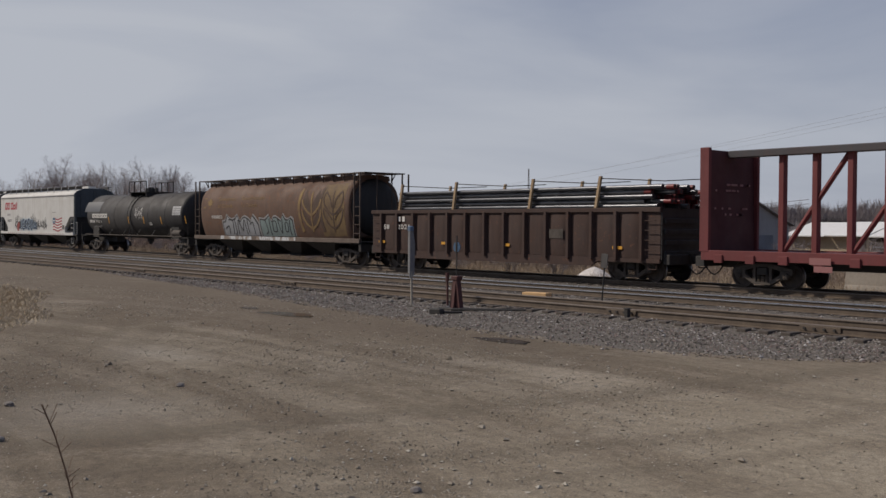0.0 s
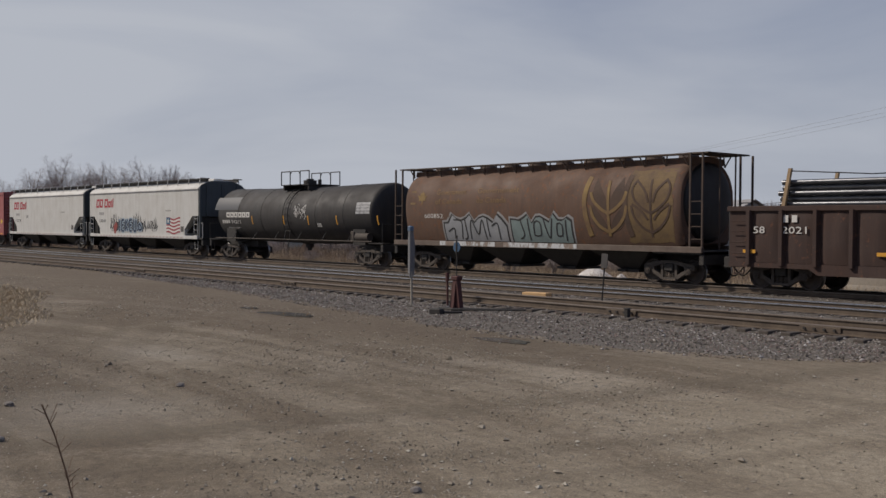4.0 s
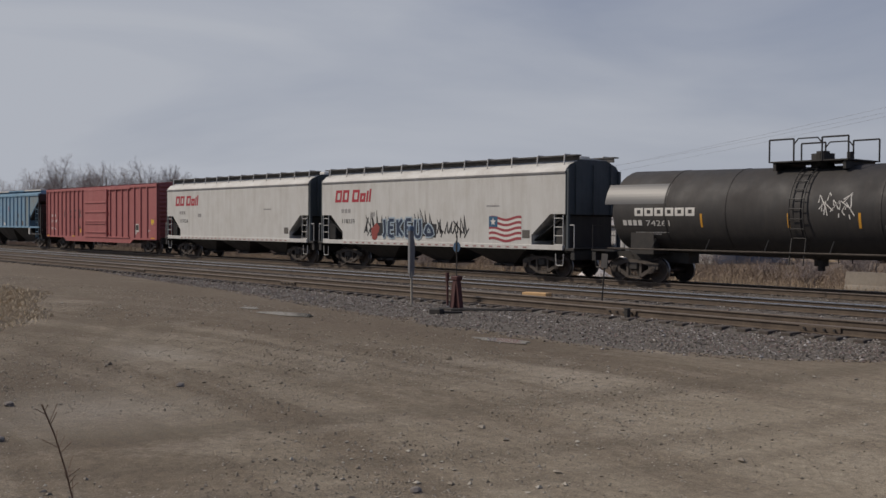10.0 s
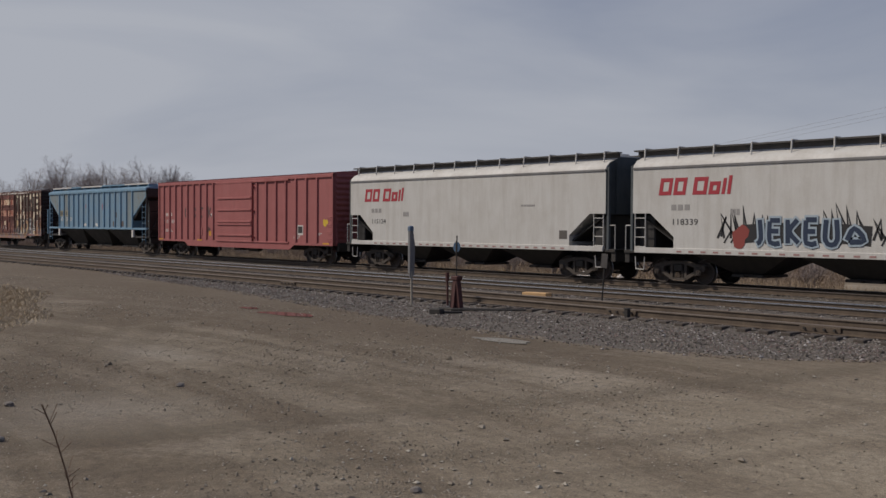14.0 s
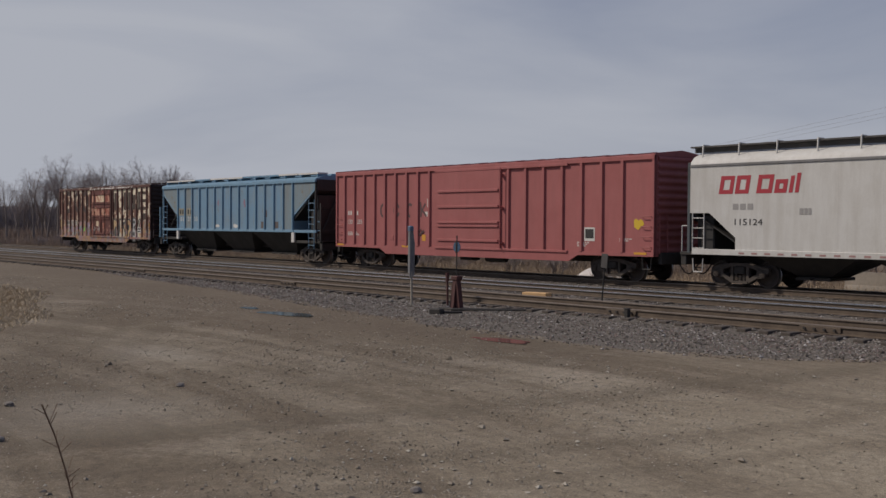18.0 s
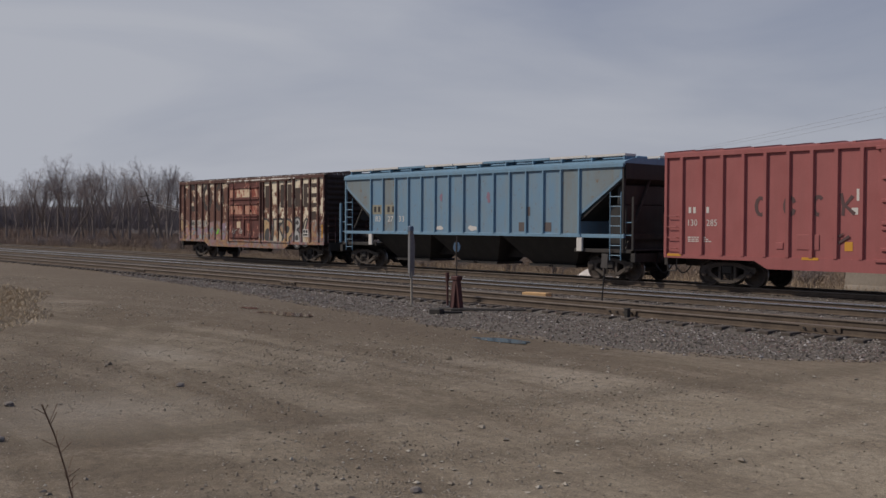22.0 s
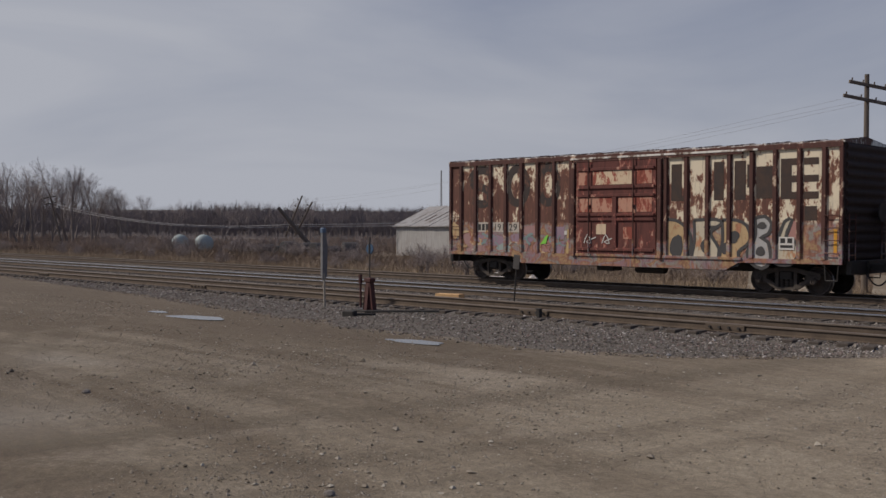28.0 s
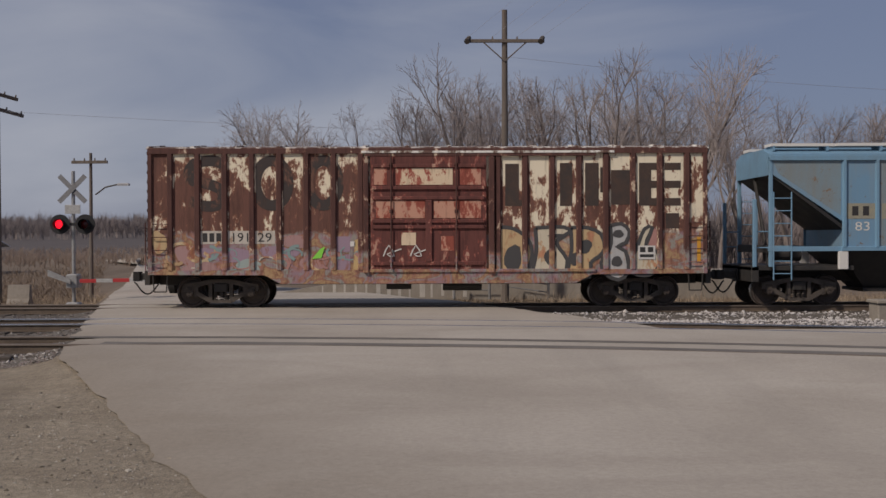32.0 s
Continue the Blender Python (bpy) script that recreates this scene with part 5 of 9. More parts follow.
    # welded seams down the side, and red-brown marks along the sill
    for i in range(1, 6):
        xs = -h + 2 * h * i / 6
        part("side_seam", Geo().bbox(xs - 0.022, xs + 0.022, -y - 0.002, -y + 0.01, 1.26, 3.95, 0.001), WHITE, car)
    g = Geo()
    for i in range(26):
        xs = -h + 1.9 + i * (2 * h - 3.6) / 26
        g.plate([(xs, 1.10), (xs + 0.2, 1.10), (xs + 0.2, 1.16), (xs, 1.16)], -1.573)
    part("reflector", g, plain("sill_mark_red", (0.34, 0.20, 0.185), 0.7), car, "faded red sill mark")
    # red emblem as a row of plain slanted blocks
    g = Geo()
    x = u0 + 1.11 - c
    for w, hh in ((0.52, 0.58), (0.50, 0.58), (0.0, 0), (0.55, 0.58), (0.42, 0.42), (0.13, 0.52), (0.13, 0.60)):
        if w > 0.2:
            # a slanted frame: four bars
            k = 0.17 * hh
            for a, b, z0, z1 in ((0, w, 0, 0.13), (0, w, hh - 0.13, hh), (0, 0.15, 0.13, hh - 0.13), (w - 0.14, w, 0.13, hh - 0.13)):
                g.plate([(x + a + k * z0 / hh, 3.03 + z0), (x + b + k * z0 / hh, 3.03 + z0), (x + b + k * z1 / hh, 3.03 + z1), (x + a + k * z1 / hh, 3.03 + z1)], yy)
        elif w:
            g.plate([(x, 3.03), (x + w, 3.03), (x + w + 0.09, 3.03 + hh), (x + 0.09, 3.03 + hh)], yy)
        x += w + 0.08 + (0.12 if not w else 0)
    part("emblem", g, CRIMSON, car, "red slanted emblem blocks")
    lettering("number", number, 0.21, u0 + 1.65 - c, yy, 2.03, INK, car, width=1.08)
    g = Geo()
    for k in range(3):
        xk = u0 + 1.65 + 0.27 * k - c
        g.plate([(xk, 2.52), (xk + 0.2, 2.52), (xk + 0.2, 2.71), (xk, 2.71)], yy)
    bars(g, u0 + 4.0 - c, yy, 2.35, 1, 0.3, 0.2)
    bars(g, u1 - 4.3 - c, yy, 2.72, 1, 0.9, 0.07)
    part("stencilling", g, plain("stencil_grey", (0.30, 0.29, 0.28), 0.7), car)
    part("placard", Geo().plate([(u1 - 2.25 - c, 1.48), (u1 - 1.85 - c, 1.48), (u1 - 1.85 - c, 1.80), (u1 - 2.25 - c, 1.80)], yy), plain("placard_grey", (0.10, 0.09, 0.08), 0.7), car)
    return car, c, yy


def first_white_hopper():
    car, c, yy = white_hopper(65.6, 81.75, "off-white covered hopper with spray paint and a painted flag", "118339")
    u0 = 65.6 - c
    rr = random.Random(8)
    navy, sky_b, fl, orange = plain("spray_navy", (0.015, 0.03, 0.065), 0.6), plain("spray_pale_blue", (0.34, 0.42, 0.48), 0.6), plain("spray_black", (0.02, 0.02, 0.022), 0.7), plain("spray_orange", (0.26, 0.05, 0.04), 0.6)
    # a spiky black field with blue letter blocks in front
    g = Geo()
    for i in range(29):
        x = u0 + 3.5 + i * 0.25
        k = rr.uniform(0.25, 0.5) + 0.35 * math.sin(i * 0.45 + 0.2)
        stroke(g, [(x, 1.6), (x + rr.uniform(-0.3, 0.35), 2.0 + max(0.12, k * 0.8)), (x + rr.uniform(0.1, 0.4), 1.65)], 0.085, yy)
        if rr.random() < 0.5:
            stroke(g, [(x, 1.45), (x + rr.uniform(0.0, 0.4), 1.6 + k * 0.5)], 0.06, yy)
    part("graffiti", g, fl, car, "spiky black spray-paint lines")
    part("graffiti", Geo().plate(blob(u0 + 4.35, 1.66, 0.30, 0.36, 14, 0.3, 2), yy - 0.004), orange, car, "orange spray-painted patch")
    ground_g = Geo()
    stroke(ground_g, [(u0 + 4.5, 1.75), (u0 + 5.4, 1.82), (u0 + 6.6, 1.80), (u0 + 7.9, 1.78), (u0 + 8.7, 1.72)], 0.58, yy - 0.003)
    part("graffiti", ground_g, fl, car, "black spray-paint ground")
    for path in ([(3.2, 2.2), (3.25, 1.6), (3.1, 1.45)], [(3.6, 2.15), (3.62, 1.5), (4.0, 1.48)], [(3.65, 1.85), (3.95, 1.85)], [(3.62, 2.18), (4.0, 2.18)], [(4.3, 2.2), (4.32, 1.48)], [(4.68, 2.2), (4.38, 1.85), (4.72, 1.5)], [(5.0, 2.18), (5.02, 1.5), (5.4, 1.5)], [(5.05, 1.85), (5.35, 1.85)], [(5.0, 2.2), (5.4, 2.2)],
                 [(5.75, 2.2), (5.72, 1.6), (5.95, 1.45), (6.15, 1.6), (6.12, 2.2)], [(6.5, 1.6), (6.75, 1.95), (7.1, 1.6), (6.6, 1.55)]):
        fat_stroke(car, [(4.97 + (p - 3.1) * 0.88 + u0, q) for p, q in path], 0.15, yy - 0.014, navy, sky_b)
    # painted flag that waves: stripes and a blue field
    fx, fz = 77.6 - c, 1.36
    def wave(a):
        return 0.06 * math.sin(a * 4.2 + 0.6)
    for i in range(9):
        z = fz + i * 0.105
        g = Geo().sheet(fx, fx + 1.85, z, z + 0.105, 12, 1)
        g.v = [(x, yy - 0.004, q + wave(x - fx)) for x, _, q in g.v]
        part("flag_stripe", g, plain("flag_red", (0.30, 0.05, 0.06), 0.7) if i % 2 == 0 else PALE, car)
    part("flag_field", Geo().plate([(fx, fz + 0.52 + wave(0)), (fx + 0.50, fz + 0.52 + wave(0.5)), (fx + 0.50, fz + 0.95 + wave(0.5)), (fx, fz + 0.95 + wave(0))], yy - 0.005), plain("flag_blue", (0.03, 0.10, 0.18), 0.7), car)
    star = [(fx + 0.25 + (0.17 if i % 2 == 0 else 0.07) * math.sin(i * math.pi / 5), fz + 0.76 + (0.17 if i % 2 == 0 else 0.07) * math.cos(i * math.pi / 5)) for i in range(10)]
    part("flag_star", Geo().plate(star, yy - 0.010), PALE, car)


def blue_hopper():
    u0, u1 = 8.75, 26.75
    c, h = (u0 + u1) / 2, (u1 - u0) / 2
    car = new_car("covered_hopper", "light blue ribbed covered hopper with black hopper bays", "hopper car", c)
    y = 1.50
    hb = 8.52     # half the body's length at the top
    side = [(-hb, 4.20), (-hb, 3.75), (-hb + 2.1, 2.35), (-hb + 2.1, 1.62)]
    part("body", Geo().prism_y(side + [(-x, z) for x, z in side[::-1]], -y, y), BLUE, car, "weathered light blue side sheets")
    prof = [(-y - 0.03, 4.16), (y + 0.03, 4.16), (y + 0.03, 4.26), (1.0, 4.42), (-1.0, 4.42), (-y - 0.03, 4.26)]
    roof = part("roof", Geo().prism_x(prof, -hb - 0.03, hb + 0.03), BLUEDK, car, "blue roof")
    for s in (-1, 1):
        part("top_chord", Geo().bbox(-hb, hb, s * (y + 0.02) - 0.05, s * (y + 0.02) + 0.05, 4.08, 4.22, 0.01), BLUEDK, car)
        part("side_sill", Geo().bbox(-hb + 2.0, hb - 2.0, s * (y + 0.01) - 0.05, s * (y + 0.01) + 0.05, 1.56, 1.68, 0.01), BLUEDK, car)
        for i in range(15):
            x = -hb + 2.1 + i * (2 * hb - 4.2) / 14
            g = Geo().prism_z([(x - 0.06, s * (y - 0.002)), (x - 0.035, s * (y + 0.075)), (x + 0.035, s * (y + 0.075)), (x + 0.06, s * (y - 0.002))], 1.66, 4.10)
            part("side_post", g, BLUEDK, car)
        for i in range(9):
            x0 = -hb + 0.1 + i * (2 * hb - 0.2) / 9
            part("roof_walk", Geo().box(x0 + 0.02, x0 + (2 * hb - 0.2) / 9 - 0.04, s * 1.0 - 0.30, s * 1.0 + 0.30, 4.49 + 0.008 * (i % 2), 4.57 + 0.008 * (i % 2)), [PALE, PALE, BLUEDK, PALE, PALE, BLUEDK, BLUEDK, PALE, PALE][i], roof)
        for i in range(12):
            x = -hb + 0.2 + i * (2 * hb - 0.4) / 11
            part("walk_bracket", Geo().box(x - 0.03, x + 0.03, s * 1.0 - 0.3, s * 1.0 + 0.3, 4.36, 4.50), BLUEDK, roof)
    part("hatch_trough", Geo().bbox(-hb + 0.4, hb - 0.4, -0.3, 0.3, 4.40, 4.54, 0.02), BLUEDK, roof)
    for d in (-1, 1):
        part("slope_sheet", Geo().prism_y([(d * (hb - 0.02), 3.78), (d * hb, 4.2), (d * (hb + 0.03), 4.2), (d * (hb + 0.03), 3.72), (d * (hb - 2.3), 2.0), (d * (hb - 2.75), 1.64), (d * (hb - 2.85), 1.72)][::-d], -y + 0.05, y - 0.05), BLACKPAINT, car, "dark sloping end sheet")
        # blue at the left; black at the right, where shade is put into the colour
        part("end_sheet", Geo().prism_y([(d * (hb - 0.03), 3.70), (d * (hb + 0.045), 3.66), (d * (hb + 0.045), 4.21), (d * (hb - 0.03), 4.21)][::d], -y + 0.03, y - 0.03), BLUEDK if d < 0 else BLACKPAINT, car, "upper end sheet")
        part("end_cross_member", Geo().bbox(*sorted((d * (hb - 0.10), d * (hb + 0.02))), -1.40, 1.40, 1.50, 1.72, 0.015), DARK_STEEL, car)
        if d > 0:
            # added black blocks: the shaded interior of this end, made as solid shapes
            part("interior_filler", Geo().bbox(hb - 0.9, hb - 0.12, -1.2, 1.2, 1.14, 2.75, 0.04), BLACKPAINT, car, "added black block for the dark interior under the slope")
            part("interior_filler", Geo().bbox(hb - 0.5, hb - 0.12, -1.3, 1.3, 2.76, 3.45, 0.04), BLACKPAINT, car)
        part("end_brace", Geo().cyl((d * (hb - 0.05), -1.3, 1.15), (d * (hb - 0.05), 0.0, 3.7), 0.05, n=6), DARK_STEEL, car)
        part("platform", Geo().bbox(*sorted((d * (hb - 2.4), d * h)), -1.45, 1.45, 1.02, 1.14, 0.01), DARK_STEEL, car)
        part("end_sill", Geo().bbox(*sorted((d * (h - 0.22), d * h)), -1.45, 1.45, 0.70, 1.12, 0.02), DARK_STEEL, car)
        part("air_reservoir", Geo().cyl((d * (hb - 1.2), -0.5, 1.45), (d * (hb - 0.2), -0.5, 1.45), 0.2, n=14), DARK_STEEL, car)
        for s in (-1, 1):
            for xx, z1 in ((hb - 0.05, 4.1), (h - 0.08, 3.0)):
                # right-hand posts are coloured black for the shade on that end
                part("corner_post", Geo().bbox(d * xx - 0.05, d * xx + 0.05, s * (y - 0.03) - 0.05, s * (y - 0.03) + 0.05, 1.12, z1, 0.012), BLUEDK if d < 0 else BLACKPAINT, car)
            part("floor_rail", Geo().bbox(*sorted((d * (hb - 2.1), d * (hb + 0.02))), s * (y - 0.02) - 0.05, s * (y - 0.02) + 0.05, 1.55, 1.68, 0.01), BLUEDK, car)
            g = Geo()
            ladder(g, *sorted((d * (hb - 0.12), d * (hb - 0.62))), s * (y + 0.02), 0.75, 3.2, 7)
            part("ladder", g, BLUEDK, car, "blue steel ladder")
            g = Geo()
            g.tube([(d * (h - 0.08), s * 1.42, 2.1), (d * (hb - 0.05), s * 1.42, 2.1)], 0.02, 5)
            g.tube([(d * (h - 0.08), s * 1.42, 1.65), (d * (hb - 0.05), s * 1.42, 1.65)], 0.02, 5)
            part("handrail", g, BLUEDK, car)
            part("jacking_pad", Geo().bbox(d * (h - 2.55) - 0.14, d * (h - 2.55) + 0.14, s * 1.5 - 0.05, s * 1.5 + 0.05, 1.05, 1.55, 0.02), PALE, car)
    k = (2 * hb - 4.0) / 3
    hopper_bays(car, [(-hb + 2.0 + i * k, -hb + 2.0 + (i + 1) * k, 2.3) for i in range(3)], 1.60, 0.48, BLACKPAINT, 1.46)
    part("centre_sill", Geo().box(-h, h, -0.25, 0.25, 0.68, 1.04), DARK_STEEL, car)
    g = Geo()
    g.lathe_x([(h - 0.1, 0.0), (h - 0.1, 0.28), (h - 0.06, 0.28), (h - 0.06, 0.23), (h - 0.08, 0.05), (h - 0.08, 0)], 16, 0.4, 2.2)
    part("brake_wheel", g, DARK_STEEL, car)
    undergear(car, h, h - 1.42 - 0.05, h - 0.05)
    yy = -y - 0.003
    for w, a in (("83", 11.62), ("27", 12.56), ("33", 13.36)):
        lettering("number", w, 0.26, a - c, yy, 2.12, PALE, car, width=0.42)
    faded = streaked("faded_bay_paint", (0.185, 0.26, 0.30), (0.215, 0.20, 0.17), 0.7, 0.75, (0.20, 0.13, 0.08), 0.26)
    bay = (2 * hb - 4.2) / 14
    for k in (13, 1):
        x0 = -hb + 2.1 + k * bay
        part("faded_bay", Geo().plate([(x0 + 0.06, 1.70), (x0 + bay - 0.06, 1.70), (x0 + bay - 0.06, 4.06), (x0 + 0.06, 4.06)], yy + 0.002, 0.003), faded, car, "faded and rust-streaked side panel")
    part("faded_bay", Geo().plate([(hb - 2.0, 2.55), (hb - 0.25, 3.72), (hb - 0.12, 4.06), (hb - 2.0, 4.06)], yy + 0.002, 0.003), faded, car, "faded and rust-streaked corner panel")
    part("faded_bay", Geo().plate([(-hb + 0.12, 4.06), (-hb + 0.25, 3.72), (-hb + 2.0, 2.55), (-hb + 2.0, 4.06)], yy + 0.002, 0.003), faded, car, "faded corner panel")
    tan = surface("patch_tan", (0.33, 0.30, 0.21), (0.24, 0.25, 0.22), 0.5, 4.0, 0.8)
    part("paint_patch", Geo().plate([(11.35 - c, 2.45), (12.2 - c, 2.45), (12.2 - c, 2.88), (11.35 - c, 2.88)], yy).plate([(12.38 - c, 2.45), (13.05 - c, 2.45), (13.05 - c, 2.88), (12.38 - c, 2.88)], yy), tan, car, "tan painted patch")
    g = Geo()
    for a in (11.55, 11.85, 12.55, 12.9):
        g.plate([(a - c, 2.54), (a + 0.17 - c, 2.54), (a + 0.17 - c, 2.80), (a - c, 2.80)], yy - 0.005)
    part("reporting_mark", g, INK, car)
    part("placard", Geo().plate([(21.0 - c, 1.75), (21.5 - c, 1.75), (21.5 - c, 2.1), (21.0 - c, 2.1)], yy).plate([(22.25 - c, 1.75), (22.75 - c, 1.75), (22.75 - c, 2.1), (22.25 - c, 2.1)], yy).plate([(21.45 - c, 2.35), (21.62 - c, 2.35), (21.62 - c, 2.7), (21.45 - c, 2.7)], yy), plain("placard_dark", (0.11, 0.09, 0.085), 0.7), car)
    part("paint_scuff", Geo().plate(blob(16.2 - c, 1.85, 0.22, 0.10, 12, 0.3, 3), yy).plate(blob(18.3 - c, 1.85, 0.25, 0.12, 12, 0.3, 7), yy), PALE, car)
    part("graffiti", Geo().plate(blob(19.25 - c, 3.1, 0.12, 0.2, 10, 0.4, 5), yy).plate(blob(16.3 - c, 3.15, 0.10, 0.14, 10, 0.4, 6), yy), plain("spray_faded_red", (0.26, 0.16, 0.22), 0.7), car)


def brown_hopper():
    u0, u1 = 100.4, 116.9
    c, h = (u0 + u1) / 2, (u1 - u0) / 2
    car = new_car("cylindrical_hopper", "rusty brown round-sided covered hopper with yellow wheat emblem and silver graffiti", "hopper car", c)
    hb = h - 0.85
    # round-sided body with full shoulders, drawn in at its ends

    def round_y(z):
        """Half the body's width at the height z."""
        q = min(0.99, abs(z - 2.78) / (1.55 if z > 2.78 else 2.6))
        p = 2.5 if z > 2.78 else 2.0
        return 1.58 * (1 - q ** p) ** (1 / p)
    prof = [(round_y(1.27 + 1.51 * i / 7), 1.27 + 1.51 * i / 7) for i in range(7)]
    prof += [(1.58 * math.cos(t) ** 0.8, 2.78 + 1.55 * math.sin(t) ** 0.8) for t in [math.pi / 2 * i / 16 for i in range(16)]] + [(0.0, 4.33)]
    ring = [(-a, b) for a, b in prof] + [(a, b) for a, b in prof[::-1][1:]]
    v, f = [], []
    k = len(ring)
    stations = [(-hb, 0.90), (-hb + 0.05, 0.95), (-hb + 0.3, 1.0), (hb - 0.3, 1.0), (hb - 0.05, 0.95), (hb, 0.90)]
    for x, s in stations:
        v += [(x, a * (0.6 + 0.4 * s), 2.78 + (b - 2.78) * s) for a, b in ring]
    for j in range(len(stations) - 1):
        f += [(j * k + i, j * k + (i + 1) % k, (j + 1) * k + (i + 1) % k, (j + 1) * k + i) for i in range(k)]
    f += [tuple(range(k)), tuple(range(len(stations) * k - 1, (len(stations) - 1) * k - 1, -1))]
    part("body", Geo().add(v, f), BROWN, car, "round brown steel body", True)
    part("end_dish", Geo().lathe_x([(hb, 1.40), (hb + 0.10, 1.25), (hb + 0.18, 0.8), (hb + 0.2, 0.0)], 24, 0, 2.8).lathe_x([(-hb, 1.40), (-hb - 0.10, 1.25), (-hb - 0.18, 0.8), (-hb - 0.2, 0.0)], 24, 0, 2.8), BLACKPAINT, car, "black dished end", True)
    part("roof", Geo().prism_x([(-0.95, 4.10), (0.95, 4.10), (0.90, 4.33), (0, 4.40), (-0.90, 4.33)], -hb, hb), BROWN, car)
    walk_m = surface("rusty_walkway", (0.06, 0.045, 0.038), (0.10, 0.065, 0.045), 0.6, 3.0, 0.85)
    for s in (-1, 1):
        g = Geo()
        for i in range(5):
            yy = s * (0.78 + 0.10 * i)
            g.box(-h, h, yy - 0.035, yy + 0.035, 4.42, 4.46)
        rb = part("running_board", g, walk_m, car, "rusty roof walkway")
        for i in range(17):
            x = -h + 0.9 + i * (2 * h - 1.8) / 16
            part("walk_bracket", Geo().tube([(x - 0.14, s * 1.2, 4.42), (x, s * 1.06, 4.05), (x + 0.14, s * 1.2, 4.42)], 0.026, 5), walk_m, rb)
        part("side_sill", Geo().bbox(-h, h, s * 1.45 - 0.08, s * 1.45 + 0.08, 1.10, 1.30, 0.015), surface("sill_grey_brown", (0.16, 0.125, 0.10), (0.10, 0.07, 0.055), 0.6, 2.0, 0.8), car, "grey-brown side sill")
    for i in range(10):
        x = -hb + 0.8 + i * (2 * hb - 1.6) / 9
        part("roof_hatch", Geo().cyl((x, 0, 4.36), (x, 0, 4.48), 0.38, 0.34, 18), walk_m, car)
    for d in (-1, 1):
        part("end_deck", Geo().box(*sorted((d * (hb - 0.1), d * h)), -1.2, 1.2, 4.42, 4.47), walk_m, car)
        part("platform", Geo().bbox(*sorted((d * (hb - 1.2), d * (h + 0.05))), -1.45, 1.45, 1.04, 1.16, 0.01), DARK_STEEL, car)
        part("end_sill", Geo().bbox(*sorted((d * (h - 0.15), d * (h + 0.05))), -1.45, 1.45, 0.70, 1.14, 0.02), DARK_STEEL, car)
        for s in (-1, 1):
            for xx in (h - 0.03, h - 0.52):
                part("corner_post", Geo().bbox(d * xx - 0.035, d * xx + 0.035, s * 1.45 - 0.035, s * 1.45 + 0.035, 1.2, 4.44, 0.01), walk_m, car)
            g = Geo()
            for i in range(4):
                g.tube([(d * (h - 0.03), s * 1.45, 1.55 + 0.42 * i), (d * (h - 0.52), s * 1.45, 1.55 + 0.42 * i)], 0.018, 5)
            part("ladder_rungs", g, walk_m, car)
            part("end_brace", Geo().tube([(d * (h - 0.05), s * 0.45, 1.2), (d * (h - 0.05), s * 0.45, 4.42)], 0.03, 6), walk_m, car)
    k2 = (2 * h - 4.4) / 4
    hopper_bays(car, [(-h + 2.2 + i * k2, -h + 2.2 + (i + 1) * k2, 0.8) for i in range(4)], 1.20, 0.42, BLACKPAINT, 1.38)
    for d in (-1, 1):
        part("stub_sill", Geo().box(*sorted((d * (h - 2.6), d * h)), -0.25, 0.25, 0.68, 1.04), DARK_STEEL, car)
    undergear(car, h, h - 1.65, h + 0.02)

    # markings lie on the round side: bend the sheets onto it
    def on_round(geo, lift):
        out = []
        for x, yv, z in geo.v:
            out.append((x, -round_y(z) - lift - (0.004 if yv < -0.002 else 0.0), z))
        geo.v = out
        return geo

    yel, dark = surface("emblem_yellow", (0.30, 0.20, 0.065), (0.15, 0.09, 0.045), 0.8, 1.6, 0.8), surface("emblem_brown", (0.085, 0.05, 0.032), (0.05, 0.03, 0.022), 0.5, 2.0, 0.8)
    part("emblem_ground", on_round(Geo().sheet(113.78 - c, 115.75 - c, 1.40, 3.95, 10, 18, 0.10), 0.004), surface("emblem_ochre", (0.215, 0.14, 0.05), (0.10, 0.062, 0.036), 0.8, 1.1, 0.8), car, "faded yellow painted panel")
    # wheat ears: stem, curved arms and broad leaves, yellow round brown leaves and brown on yellow
    for ox, m, lm in ((112.93, yel, dark), (114.82, dark, None)):
        if lm:
            for d in (-1, 1):
                for (ax, az), (bx, bz), wd in (((0.06, 2.5), (0.62, 3.72), 0.27), ((0.06, 1.75), (0.70, 2.75), 0.24)):
                    g, v = Geo(), []
                    ln = math.hypot(bx - ax, bz - az)
                    for k in range(11):
                        t = k / 10
                        w = wd * math.sin(math.pi * t ** 0.8)
                        px, pz = ax + (bx - ax) * t + 0.12 * math.sin(math.pi * t), az + (bz - az) * t - 0.06 * math.sin(math.pi * t)
                        nx, nz = -(bz - az) / ln * w, (bx - ax) / ln * w
                        for q in (-1, -0.5, 0, 0.5, 1):
                            v.append((ox + d * (px + nx * q) - c, 0.0, pz + nz * q))
                    g.add(v, [(5 * k + q, 5 * k + q + 1, 5 * k + q + 6, 5 * k + q + 5) for k in range(10) for q in range(4)])
                    part("emblem", on_round(g, 0.007), lm, car, "dark painted leaf")
        ear = [[(0, 1.6), (0, 2.4), (0, 3.6)], [(-0.95, 3.78), (-1.12, 3.0), (-1.08, 2.4), (-0.88, 1.6)]]
